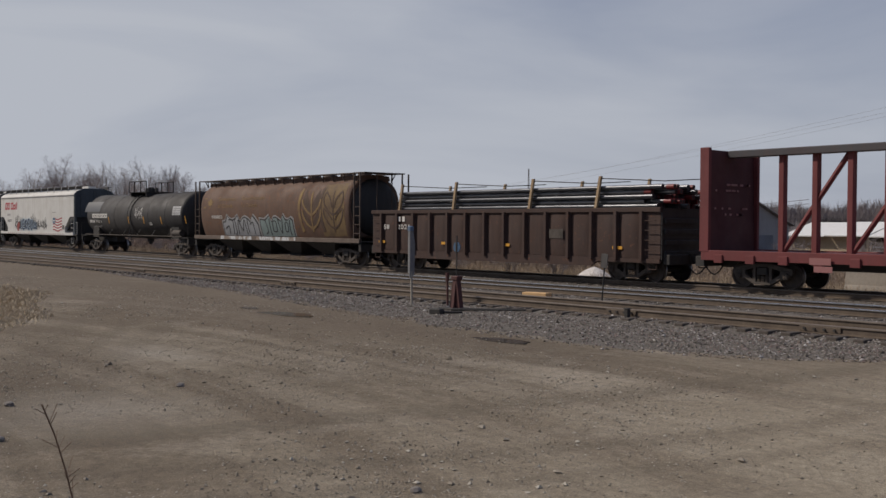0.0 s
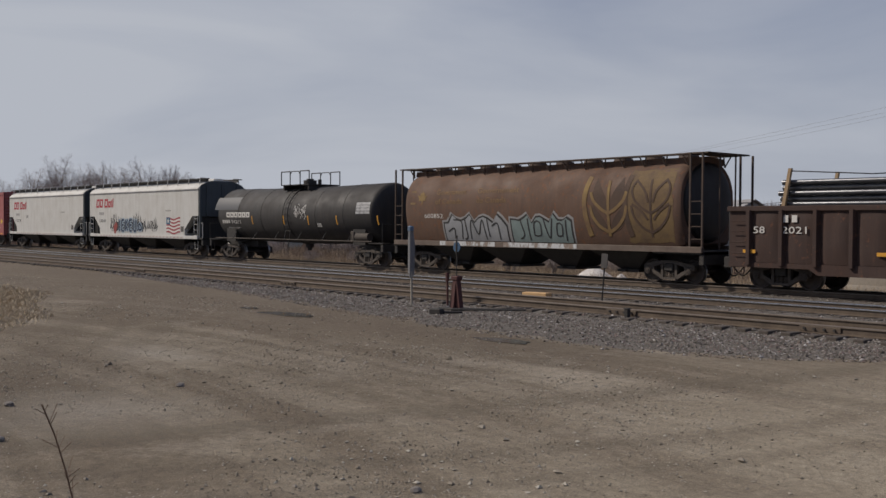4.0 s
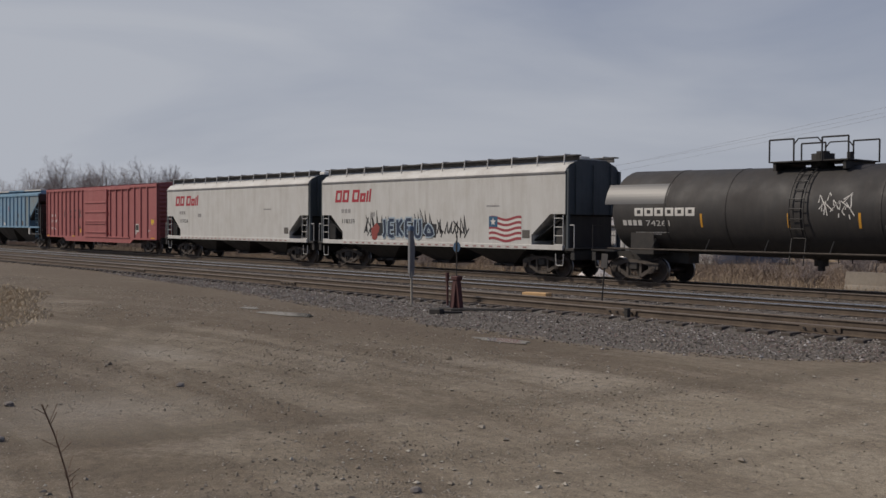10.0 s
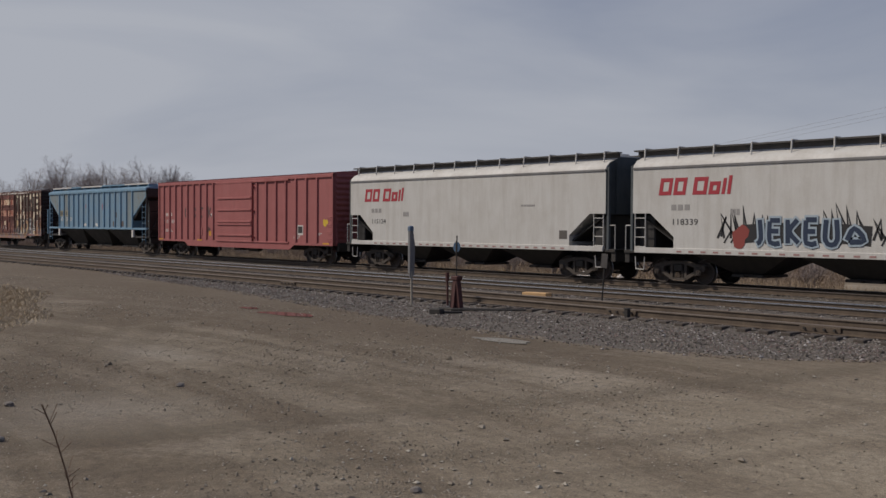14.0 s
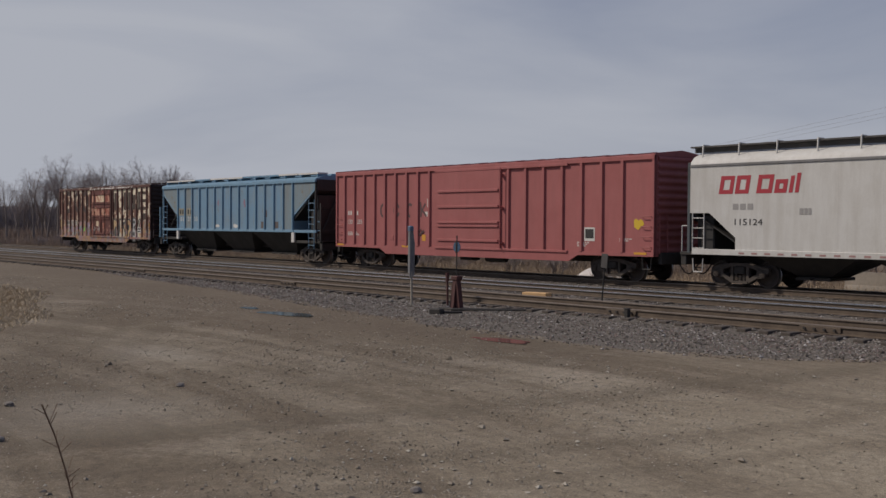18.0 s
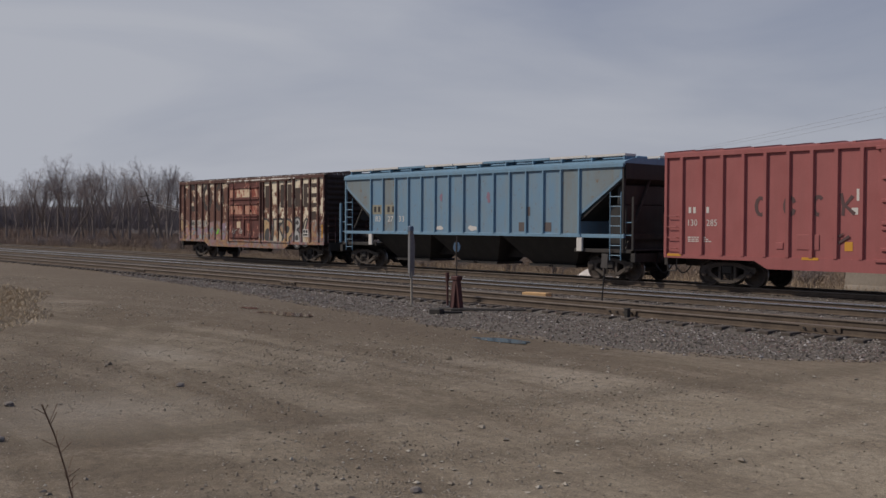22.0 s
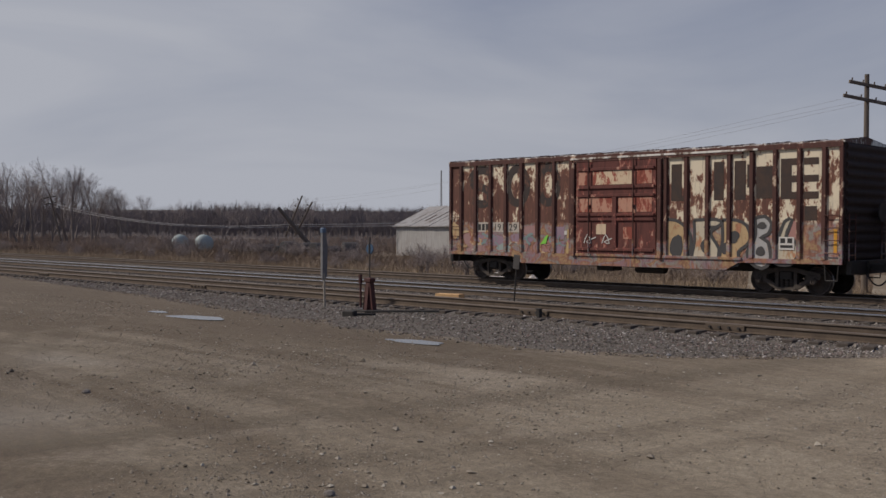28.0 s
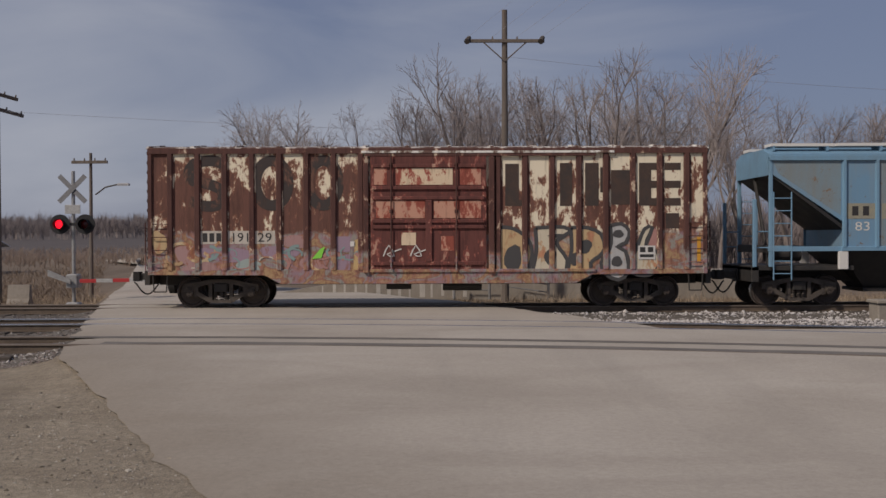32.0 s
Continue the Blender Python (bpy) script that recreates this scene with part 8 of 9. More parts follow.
# left woods
for az, up in ((-73.6, 2.2), (-72.2, 2.3), (-71.6, 1.9), (-70.9, 2.9), (-69.7, 3.6), (-69.2, 2.9), (-68.7, 3.1), (-68.0, 3.2), (-67.2, 3.3), (-66.7, 2.5), (-66.2, 3.1), (-65.2, 2.9), (-64.4, 3.5), (-63.3, 2.9), (-61.8, 2.2)):
    tree_at(az, up, rt.uniform(150, 175))
    tree_at(az + rt.uniform(-0.6, 0.6), up * rt.uniform(0.72, 0.9), rt.uniform(165, 200))
    tree_at(az + rt.uniform(-0.8, 0.8), up * rt.uniform(0.6, 0.85), rt.uniform(160, 210))
# scattered small trees over the field
for az, up in ((-60.4, 1.7), (-59.1, 1.5), (-57.9, 1.5), (-56.5, 1.3), (-55.2, 1.5), (-53.8, 1.1), (-52.6, 1.6), (-51.9, 1.7), (-50.3, 0.9), (-48.6, 0.8)):
    tree_at(az, up, rt.uniform(165, 230), "small bare field tree without leaves")
# behind the crossing, to the right
for az, up in ((-10.2, 6.0), (-9.3, 7.0), (-8.1, 7.3), (-6.9, 7.0), (-5.6, 6.0), (-4.2, 7.6), (-2.2, 5.6), (0.4, 8.6), (1.7, 9.7), (3.0, 9.2), (5.6, 8.9), (7.3, 9.8), (9.4, 9.4), (10.9, 10.4), (12.4, 9.2), (13.8, 10.3),
               (15.6, 7.8), (17.0, 6.7), (19.2, 7.5), (20.0, 6.6), (21.8, 7.1), (23.6, 6.9), (25.4, 7.0), (27.5, 7.0), (29.5, 7.0)):
    tree_at(az, up, rt.uniform(70, 80))
    if up > 8:
        tree_at(az + rt.uniform(-0.8, 0.8), up * rt.uniform(0.7, 0.85), rt.uniform(80, 90))


FARTWIG = stone_material("far_twigs", [(0.24, 0.203, 0.195), (0.19, 0.16, 0.153), (0.28, 0.238, 0.227), (0.205, 0.17, 0.16)])
PINE = stone_material("far_evergreens", [(0.05, 0.05, 0.045), (0.07, 0.065, 0.058), (0.04, 0.04, 0.037)])


BRUSHTWIG = stone_material("brush_twigs", [(0.36, 0.27, 0.212), (0.29, 0.216, 0.17), (0.41, 0.325, 0.255), (0.32, 0.24, 0.19)])


def far_woods(name, label, az0, az1, d0, d1, hgt, n, seed, material=FARTWIG):
    """A far belt of woods: stems and twigs too many to count."""
    rr = np.random.RandomState(seed)
    v, f = [], []
    for _ in range(n):
        a = radians(rr.uniform(az0, az1))
        d = rr.uniform(d0, d1)
        x, y = d * math.sin(a), d * math.cos(a)
        z = ground_z(x, y) - 0.5
        h = hgt * rr.uniform(0.55, 1.1) * (0.75 + 0.5 * noise.noise((x * 0.02, y * 0.02, 3)))
        for k in range(16):
            b = rr.uniform(-0.45, 0.45)
            z0 = z + (0 if k == 0 else h * rr.uniform(0.25, 0.6))
            ln = h * (1.0 if k == 0 else rr.uniform(0.3, 0.55))
            w = h * (0.016 if k == 0 else 0.009)
            o = len(v)
            ex = ln * math.sin(b) * (0.2 if k == 0 else 1.2)
            c, s = math.cos(a), -math.sin(a)
            ph = rr.uniform(0, 6.28)
            wx, wy = w * 1.3 * math.cos(ph), w * 1.3 * math.sin(ph)
            v += [(x - wx, y - wy, z0), (x + wx, y + wy, z0), (x + c * ex, y + s * ex, z0 + ln)]
            f.append((o, o + 1, o + 2))
    me = bpy.data.meshes.new(name)
    me.from_pydata(v, [], f)
    me.materials.append(material)
    return tagged(new(name, me), label, "woods", kind="stuff")


far_woods("far_woods", "distant belt of bare brown woods", -80, -44, 250, 330, 7.5, 4200, 1)
far_woods("hill_woods", "bare woods on the distant low hill", -80, 4, 380, 640, 11.0, 9000, 2)
far_woods("hill_evergreens", "dark clump of evergreens on the distant hill", -29.4, -26.4, 372, 392, 7.0, 260, 8, PINE)
far_woods("right_woods", "dense bare woods behind the crossing", -12, 34, 84, 120, 7.5, 1500, 3)
far_woods("undergrowth", "bare undergrowth at the edge of the woods", -78, -60, 112, 200, 2.6, 4200, 4, BRUSHTWIG)
far_woods("brush_belt", "belt of bare brown brush across the field", -62, -9, 112, 240, 2.3, 6500, 5, BRUSHTWIG)


# poles
def utility_pole(x, y, top, arms, yaw, label, droop=0.0, girth=1.0, tilt=0.0, tilt_yaw=0.0):
    base = ground_z(x, y)
    ob = thing("utility_pole", label, "utility pole", "utility poles", at=pose(x, y, base, 0, 0, tilt_yaw) @ pose(0, 0, 0, 0, tilt, 0) @ pose(0, 0, 0, 0, 0, yaw - tilt_yaw))
    h = top - base
    part("pole", Geo().cyl((0, 0, -0.6), (0, 0, h), 0.15 * girth, 0.10 * girth, n=10), POLE_WOOD, ob)
    for dz, half, braced in arms:
        am = part("crossarm", Geo().bbox(-half, half, -0.16, -0.06, h - dz - 0.06, h - dz + 0.06, 0.012), POLE_WOOD, ob)
        am.matrix_basis = pose(0, 0, h - dz, 0, droop, 0) @ pose(0, 0, dz - h)
        if braced:
            for s in (-1, 1):
                part("brace", Geo().cyl((s * half * 0.55, -0.13, h - dz - 0.04), (0, -0.13, h - dz - 0.75), 0.025, n=5), POLE_WOOD, am)
        for k in range(4):
            xx = -half + 0.1 + k * (2 * half - 0.2) / 3
            part("insulator", Geo().cyl((xx, -0.11, h - dz + 0.06), (xx, -0.11, h - dz + 0.16), 0.035, 0.025, n=8), POLE_WOOD, am)
            if braced and k in (0, 3):
                part("insulator", Geo().cyl((xx - 0.05, -0.25, h - dz - 0.05), (xx + 0.05, -0.02, h - dz + 0.14), 0.11, 0.08, n=8), GREASY, am)
    return ob


utility_pole(-16.1, 38.9, 7.75, ((0.42, 0.76, False), (0.98, 0.98, False)), 50, "weathered wooden telegraph pole with two crossarms", droop=10, girth=0.85)
utility_pole(2.75, 38.2, 10.3, ((1.15, 1.45, True),), 0, "tall wooden utility pole with a braced crossarm and insulators")
utility_pole(-13.85, 42.6, 5.45, ((0.38, 0.75, False),), -5, "slim wooden pole with one crossarm behind the signal", girth=0.6)
utility_pole(-132, 62.4, 6.4, ((0.5, 1.5, False), (1.3, 1.3, False)), -60, "old telegraph pole leaning away from the tracks", tilt=-13, tilt_yaw=65)
# the fallen pole, leaning hard on its own wires, its crossarms hanging loose
fp = utility_pole(-87.0, 69.3, 5.5, (), 0, "broken telegraph pole leaning steeply over the field", girth=1.9, tilt=-40, tilt_yaw=51)
for k, (x0, z0, x1, z1) in enumerate(((-92.3, 0.9, -89.6, 5.3), (-91.2, 0.9, -88.4, 4.6))):
    ob = thing("loose_crossarm", "loose telegraph crossarm hanging from slack wires", "crossarm", "hanging crossarms")
    part("arm", Geo().cyl((x0, 69 + k * 0.4, z0), (x1, 69.2 + k * 0.4, z1), 0.09, n=6), POLE_WOOD, ob)
    for i in range(6):
        t = 0.1 + 0.16 * i
        p = (x0 + (x1 - x0) * t, 68.9 + k * 0.4, z0 + (z1 - z0) * t)
        part("insulator", Geo().cyl(p, (p[0] - 0.16, p[1], p[2] + 0.14), 0.06, n=6), DARK_STEEL, ob)


def wire(pts, r=0.012, label="thin sagging overhead wire"):
    """A wire through supports, sagging between them: rows of (a, b, sag)."""
    g = Geo()
    for a, b, sag in pts:
        a, b = Vector(a), Vector(b)
        ps = []
        for i in range(15):
            t = i / 14
            p = a.lerp(b, t)
            ps.append((p.x, p.y, p.z - sag * 4 * t * (1 - t)))
        o = [(0, r, 0), (0, 0, r), (0, -r, 0), (0, 0, -r)]
        g.add([(p[0] + d[0], p[1] + d[1], p[2] + d[2]) for p in ps for d in o], [(4 * i + k, 4 * i + (k + 1) % 4, 4 * i + 4 + (k + 1) % 4, 4 * i + 4 + k) for i in range(14) for k in range(4)])
    solid("overhead_wire", g, WIRE, label, "wire", "overhead wires")


wire([((-136, 63, 5.0), (-92, 69, 2.2), 1.2), ((-92, 69, 2.2), (-52, 90, 4.6), 0.6)], 0.03, "slack telegraph wires between leaning poles")
wire([((-136, 63, 4.6), (-91, 69.3, 2.0), 1.1), ((-91, 69.3, 2.0), (-52, 90, 4.2), 0.6)], 0.03, "slack telegraph wires between leaning poles")
for k in range(3):
    wire([((-16.5 + 0.45 * k, 38.9, 6.75 + 0.3 * (k == 1)), (-89.4 + 0.5 * k, 69.1, 4.9 - 0.35 * k), 0.55)], 0.0045, "slack telegraph wire from a standing pole to the fallen one")
wire([((-15.9, 38.9, 6.7), (60, 46, 7.5), 1.2)], 0.005)
wire([((2.75, 38.2, 8.6), (45, 40, 7.6), 0.9)], 0.005)
for k in range(4):
    xx = 1.4 + 0.9 * k
    wire([((xx, 38.1, 9.3), (xx + 14, 8, 17.5), 0.5)], 0.005)


# buildings
def ribbed_wall(g, a, b, z0, z1, step=0.3, depth=0.035):
    """Upright corrugations along the line a-b."""
    a, b = Vector((*a, 0)), Vector((*b, 0))
    d = (b - a)
    ln = d.length
    d.normalize()
    nrm = Vector((d.y, -d.x, 0))
    n = int(ln / step)
    pts = []
    for i in range(n + 1):
        p = a + d * (ln * i / n)
        q = a + d * (ln * (i + 0.5) / n)
        pts += [p, q + nrm * depth]
    o = len(g.v)
    v = [(p.x, p.y, z) for p in pts for z in (z0, z1)]
    f = [(2 * i, 2 * i + 2, 2 * i + 3, 2 * i + 1) for i in range(len(pts) - 1)]
    g.add(v, f)


def shed():
    galv = streaked("galvanised_siding", (0.40, 0.40, 0.39), (0.22, 0.20, 0.18), 0.65, 0.6, (0.20, 0.12, 0.07), 0.08)
    roofm = streaked("rust_streaked_roof", (0.34, 0.34, 0.34), (0.17, 0.14, 0.12), 0.8, 0.6, (0.13, 0.075, 0.045), 0.22)
    gable = streaked("gable_grey", (0.30, 0.305, 0.31), (0.20, 0.20, 0.20), 0.5, 0.7)
    ang = math.degrees(math.atan2(-5.0, 32.1))
    ob = thing("metal_shed", "long weathered corrugated metal shed with a rust-streaked gable roof", "shed", at=pose(-81.0, 75.2, 0, 0, 0, ang))
    L, W, zb, ze, zr = 32.5, 9.0, -1.3, 2.12, 4.15
    core = Geo().prism_x([(0.05, zb), (W - 0.05, zb), (W - 0.05, ze), (W / 2, zr - 0.06), (0.05, ze)], 0.1, L - 0.1)
    part("frame", core, gable, ob)
    g = Geo()
    ribbed_wall(g, (0, 0), (L, 0), zb, ze)
    part("wall", g, galv, ob, "pale corrugated long wall")
    g = Geo()
    ribbed_wall(g, (L, W), (0, W), zb, ze)
    part("wall", g, galv, ob)
    for x, s in ((L, 1), (0, -1)):
        part("gable_wall", Geo().prism_x([(0, zb), (W, zb), (W, ze), (W / 2, zr), (0, ze)], *sorted((x, x - s * 0.08))), gable, ob, "grey gable wall")
    n = 30
    for s in (0, 1):
        for i in range(n):
            x0, x1 = -0.4 + i * (L + 0.8) / n, -0.4 + (i + 1) * (L + 0.8) / n
            ya, yb = (-0.4, W / 2) if s == 0 else (W + 0.4, W / 2)
            za = ze - 0.12
            jit = 0.02 * (i % 3)
            g = Geo().prism_x([(ya, za + jit), (yb, zr + jit), (yb, zr + 0.06 + jit), (ya, za + 0.06 + jit)], x0 + 0.02, x1 - 0.02)
            part("roof_sheet", g, roofm, ob)
    rr = random.Random(13)
    rusty = surface("roof_rust_strip", (0.10, 0.065, 0.05), (0.06, 0.042, 0.036), 0.6, 2.0, 0.9)
    for i in range(44):
        x0 = -0.4 + rr.randrange(1, n) * (L + 0.8) / n
        t0 = rr.uniform(0.0, 0.75)
        t1 = min(0.98, t0 + rr.uniform(0.1, 0.4))
        w = rr.uniform(0.10, 0.24)
        pa, pb = [(-0.4 + (W / 2 + 0.4) * t, ze - 0.12 + (zr - ze + 0.12) * t) for t in (t0, t1)]
        part("rust_strip", Geo().prism_x([(pa[0], pa[1] + 0.08), (pb[0], pb[1] + 0.08), (pb[0], pb[1] + 0.115), (pa[0], pa[1] + 0.115)], x0 - w / 2, x0 + w / 2), rusty, ob)
    part("door", Geo().box(L - 0.02, L + 0.06, W * 0.30, W * 0.78, zb, 1.3), surface("door_blue_grey", (0.185, 0.205, 0.235), (0.15, 0.16, 0.18), 0.5, 1.0, 0.7), ob, "blue-grey sliding door")
    part("corner_trim", Geo().box(L - 0.12, L + 0.05, -0.06, 0.1, zb, ze), galv, ob)
    part("corner_trim", Geo().box(-0.05, 0.12, -0.06, 0.1, zb, ze), galv, ob)


def low_building():
    tanw = streaked("tan_block_wall", (0.42, 0.33, 0.22), (0.30, 0.23, 0.16), 0.5, 0.8)
    roofw = streaked("white_metal_roof", (0.72, 0.72, 0.70), (0.5, 0.48, 0.45), 0.4, 0.5)
    dark = plain("shaded_opening", (0.05, 0.047, 0.044), 0.9)
    ob = thing("low_building", "low tan building with white metal roof and open bays", "building", at=pose(-50.6, 85, 0))
    part("wall", Geo().box(0, 5.2, 0, 8, -1.6, 1.22), tanw, ob, "tan block wall")
    part("wall", Geo().box(10.6, 12.4, -1, 7, -1.6, 1.30), surface("grey_gable", (0.16, 0.15, 0.14), (0.11, 0.10, 0.09), 0.5, 1.0, 0.8), ob)
    part("back_wall", Geo().box(5.2, 10.6, 6.0, 6.2, -1.6, 1.2), dark, ob)
    for x in (5.3, 7.0, 8.8, 10.5):
        part("post", Geo().box(x - 0.1, x + 0.1, 0.0, 0.2, -1.6, 1.2), tanw, ob)
    for z in (0.25, -0.6):
        part("shelf", Geo().box(7.0, 10.5, 0.1, 1.2, z, z + 0.12), roofw, ob)
    rr = random.Random(6)
    for i in range(7):
        x = 7.3 + i * 0.45
        part("stored_bale", Geo().bbox(x, x + rr.uniform(0.3, 0.6), 0.2, 1.0, 0.37 if i % 2 else -0.48, (0.37 if i % 2 else -0.48) + rr.uniform(0.3, 0.55), 0.04), CONCRETE if i % 3 else roofw, ob)
    for x0, x1, lift in ((-0.6, 3.4, 0), (3.5, 7.4, 0.05), (7.5, 11.2, 0), (11.3, 12.7, 0.04)):
        part("roof_sheet", Geo().prism_x([(-0.8, 1.16 + lift), (4.2, 2.35 + lift), (4.2, 2.45 + lift), (-0.8, 1.26 + lift)], x0, x1), roofw, ob)
        part("roof_sheet", Geo().prism_x([(9.2, 1.16 + lift), (4.2, 2.35 + lift), (4.2, 2.45 + lift), (9.2, 1.26 + lift)], x0, x1), roofw, ob)
    part("gable_end", Geo().prism_x([(-1.0, 1.2), (8.6, 1.2), (4.2, 2.33)], 12.4, 12.5), surface("gable_dark", (0.12, 0.115, 0.11), (0.09, 0.085, 0.08), 0.5, 1.0, 0.8), ob)


shed()
low_building()


def gas_tanks():
    m = streaked("pale_tank_paint", (0.36, 0.43, 0.43), (0.26, 0.28, 0.27), 0.5, 0.5)
    for k, (x, y) in enumerate(((-100.4, 60.9), (-98.4, 62.7))):
        ob = thing("storage_tank", "pale green-grey horizontal steel storage tank in the brush", "tank", "storage tanks", at=pose(x, y, ground_z(x, y), 0, 0, 60))
        part("shell", Geo().lathe_y([(-0.12, 0.0), (-0.1, 0.45), (0.0, 0.8), (0.15, 0.92), (5.2, 0.92), (5.35, 0.8), (5.45, 0.4), (5.47, 0.0)], 24, 0, 1.15), m, ob, smooth=True)
        for yy in (0.9, 4.4):
            part("cradle", Geo().bbox(-0.7, 0.7, yy - 0.15, yy + 0.15, -0.1, 0.45, 0.02), CONCRETE, ob)
    rr = random.Random(9)
    for i in range(9):
        x, y = -94.5 + i * 1.7 + rr.uniform(-0.3, 0.3), 64.5 + rr.uniform(-0.4, 0.4) + i * 0.5
        ob = thing("scrap_drum", "dark rusted steel drum lying in the brush", "drum", "scrap drums", at=pose(x, y, ground_z(x, y), 0, 0, rr.uniform(-40, 40)))
        s = rr.uniform(0.45, 0.75)
        part("drum", Geo().lathe_y([(-0.8, 0), (-0.8, s - 0.03), (-0.78, s), (-0.3, s), (-0.27, s + 0.02), (-0.24, s), (0.24, s), (0.27, s + 0.02), (0.3, s), (0.78, s), (0.8, s - 0.03), (0.8, 0)], 16, 0, s), surface("drum_dark_blue", (0.045, 0.052, 0.062), (0.07, 0.055, 0.045), 0.6, 2.0, 0.7), ob)
        part("bung", Geo().cyl((0.1, -0.84, s + 0.2), (0.1, -0.8, s + 0.2), 0.06, n=8), DARK_STEEL, ob)


gas_tanks()


def radio_mast():
    x, y = -285, 288
    z = ground_z(x, y)
    ob = thing("radio_mast", "thin far lattice radio mast", "mast", at=pose(x, y, z))
    h = 24 - z
    for a in (0, 2.094, 4.189):
        part("leg", Geo().cyl((0.5 * math.cos(a), 0.5 * math.sin(a), 0), (0.16 * math.cos(a), 0.16 * math.sin(a), h), 0.09, n=4), GREASY, ob)
    g = Geo()
    for i in range(12):
        z0 = i * h / 12
        g.tube([(0.45 - 0.025 * i, 0, z0), (-0.22, 0.35 - 0.015 * i, z0 + h / 12)], 0.05, 3)
    part("lacing", g, GREASY, ob)


radio_mast()


# ---- at the crossing ----
def crossing_signal():
    x, y = -11.97, 35.0
    ob = thing("crossing_signal", "railway crossing signal with crossbuck, red lamps and lowered gate", "crossing signal", at=at_ground(x, y))
    alu = surface("dull_aluminium", (0.42, 0.42, 0.41), (0.30, 0.29, 0.28), 0.5, 6.0, 0.5, 0.5)
    white = surface("sign_white", (0.46, 0.46, 0.45), (0.30, 0.30, 0.29), 0.5, 6.0, 0.6)
    sign_back = surface("sign_back_grey", (0.24, 0.24, 0.245), (0.17, 0.17, 0.17), 0.5, 6.0, 0.6)
    black = plain("lamp_black", (0.012, 0.012, 0.013), 0.6)
    part("mast", Geo().cyl((0, 0, -0.2), (0, 0, 4.75), 0.06, n=12), alu, ob)
    part("base", Geo().bbox(-0.22, 0.22, -0.22, 0.22, -0.2, 0.35, 0.04), alu, ob)
    for a in (45, -45):
        c, s = math.cos(radians(a)), math.sin(radians(a))
        g = Geo().prism_y([(-0.62 * c - 0.08 * -s, 4.15 - 0.62 * s - 0.08 * c), (0.62 * c - 0.08 * -s, 4.15 + 0.62 * s - 0.08 * c), (0.62 * c + 0.08 * -s, 4.15 + 0.62 * s + 0.08 * c), (-0.62 * c + 0.08 * -s, 4.15 - 0.62 * s + 0.08 * c)], -0.09 - (0.03 if a > 0 else 0), -0.07 - (0.03 if a > 0 else 0))
        part("crossbuck_blade", g, sign_back, ob, "dull grey crossbuck blade")
    part("sign_plate", Geo().bbox(-0.26, 0.26, -0.09, -0.07, 3.32, 3.62, 0.01), white, ob)
    part("lamp_bar", Geo().bbox(-0.55, 0.55, -0.06, 0.02, 2.92, 3.02, 0.01), black, ob)
    lit, dim = plain("red_lamp_lit", (1.0, 0.012, 0.03), 0.3, 0.0, 1.6), plain("red_lamp_dark", (0.10, 0.008, 0.008), 0.25)
    for s, m, lab in ((-1, lit, "lit red lamp"), (1, dim, "dark red lamp")):
        bk = part("lamp_disc", Geo().lathe_y([(-0.10, 0.0), (-0.10, 0.33), (-0.07, 0.33), (-0.07, 0.0)], 28, s * 0.42, 2.97), black, ob, "black lamp background")
        part("lens", Geo().lathe_y([(-0.16, 0.0), (-0.15, 0.08), (-0.12, 0.15), (-0.10, 0.15)], 20, s * 0.42, 2.97), m, bk, lab, True)
        part("hood", Geo().lathe_y([(-0.32, 0.165), (-0.10, 0.175), (-0.10, 0.185), (-0.32, 0.175)], 20, s * 0.42, 2.97, False), black, bk)
    part("gate_box", Geo().bbox(-0.20, 0.20, -0.22, 0.22, 0.85, 1.30, 0.04), alu, ob)
    gate_red = plain("gate_red", (0.40, 0.03, 0.03), 0.5)
    for i in range(8):
        x0 = 0.3 + i * 0.55
        part("gate_arm_band", Geo().bbox(x0, x0 + 0.55, -0.33, -0.29, 1.02 + i * 0.01, 1.14 + i * 0.01, 0.01), white if i % 2 else gate_red, ob, "white band of the gate arm" if i % 2 else "red band of the gate arm")
    part("counterweight", Geo().prism_y([(-0.75, 1.45), (-0.75, 1.25), (0.0, 0.98), (0.0, 1.12)], -0.36, -0.28), alu, ob)


def street_lamp():
    ob = thing("street_lamp", "street lamp arm reaching out from a wooden pole", "street lamp", at=pose(-13.8, 42.7, 0))
    part("arm", Geo().tube([(0.1, 0, 3.75), (0.5, 0, 4.05), (1.05, 0, 4.18)], 0.03, 6), GREASY, ob)
    part("lamp_head", Geo().bbox(1.0, 1.5, -0.09, 0.09, 4.12, 4.22, 0.03), surface("lamp_grey", (0.4, 0.4, 0.4), (0.3, 0.3, 0.3), 0.4, 4.0, 0.5), ob)


def barrier(x, y, rz, ln):
    ob = thing("concrete_barrier", "grey-tan precast concrete barrier block beside the road", "barrier", "concrete barriers", at=at_ground(x, y, rz))
    part("block", Geo().prism_x([(-0.30, -0.1), (0.30, -0.1), (0.30, 0.10), (0.15, 0.32), (0.09, 0.82), (-0.09, 0.82), (-0.15, 0.32), (-0.30, 0.10)], -ln / 2, ln / 2), CONCRETE, ob)


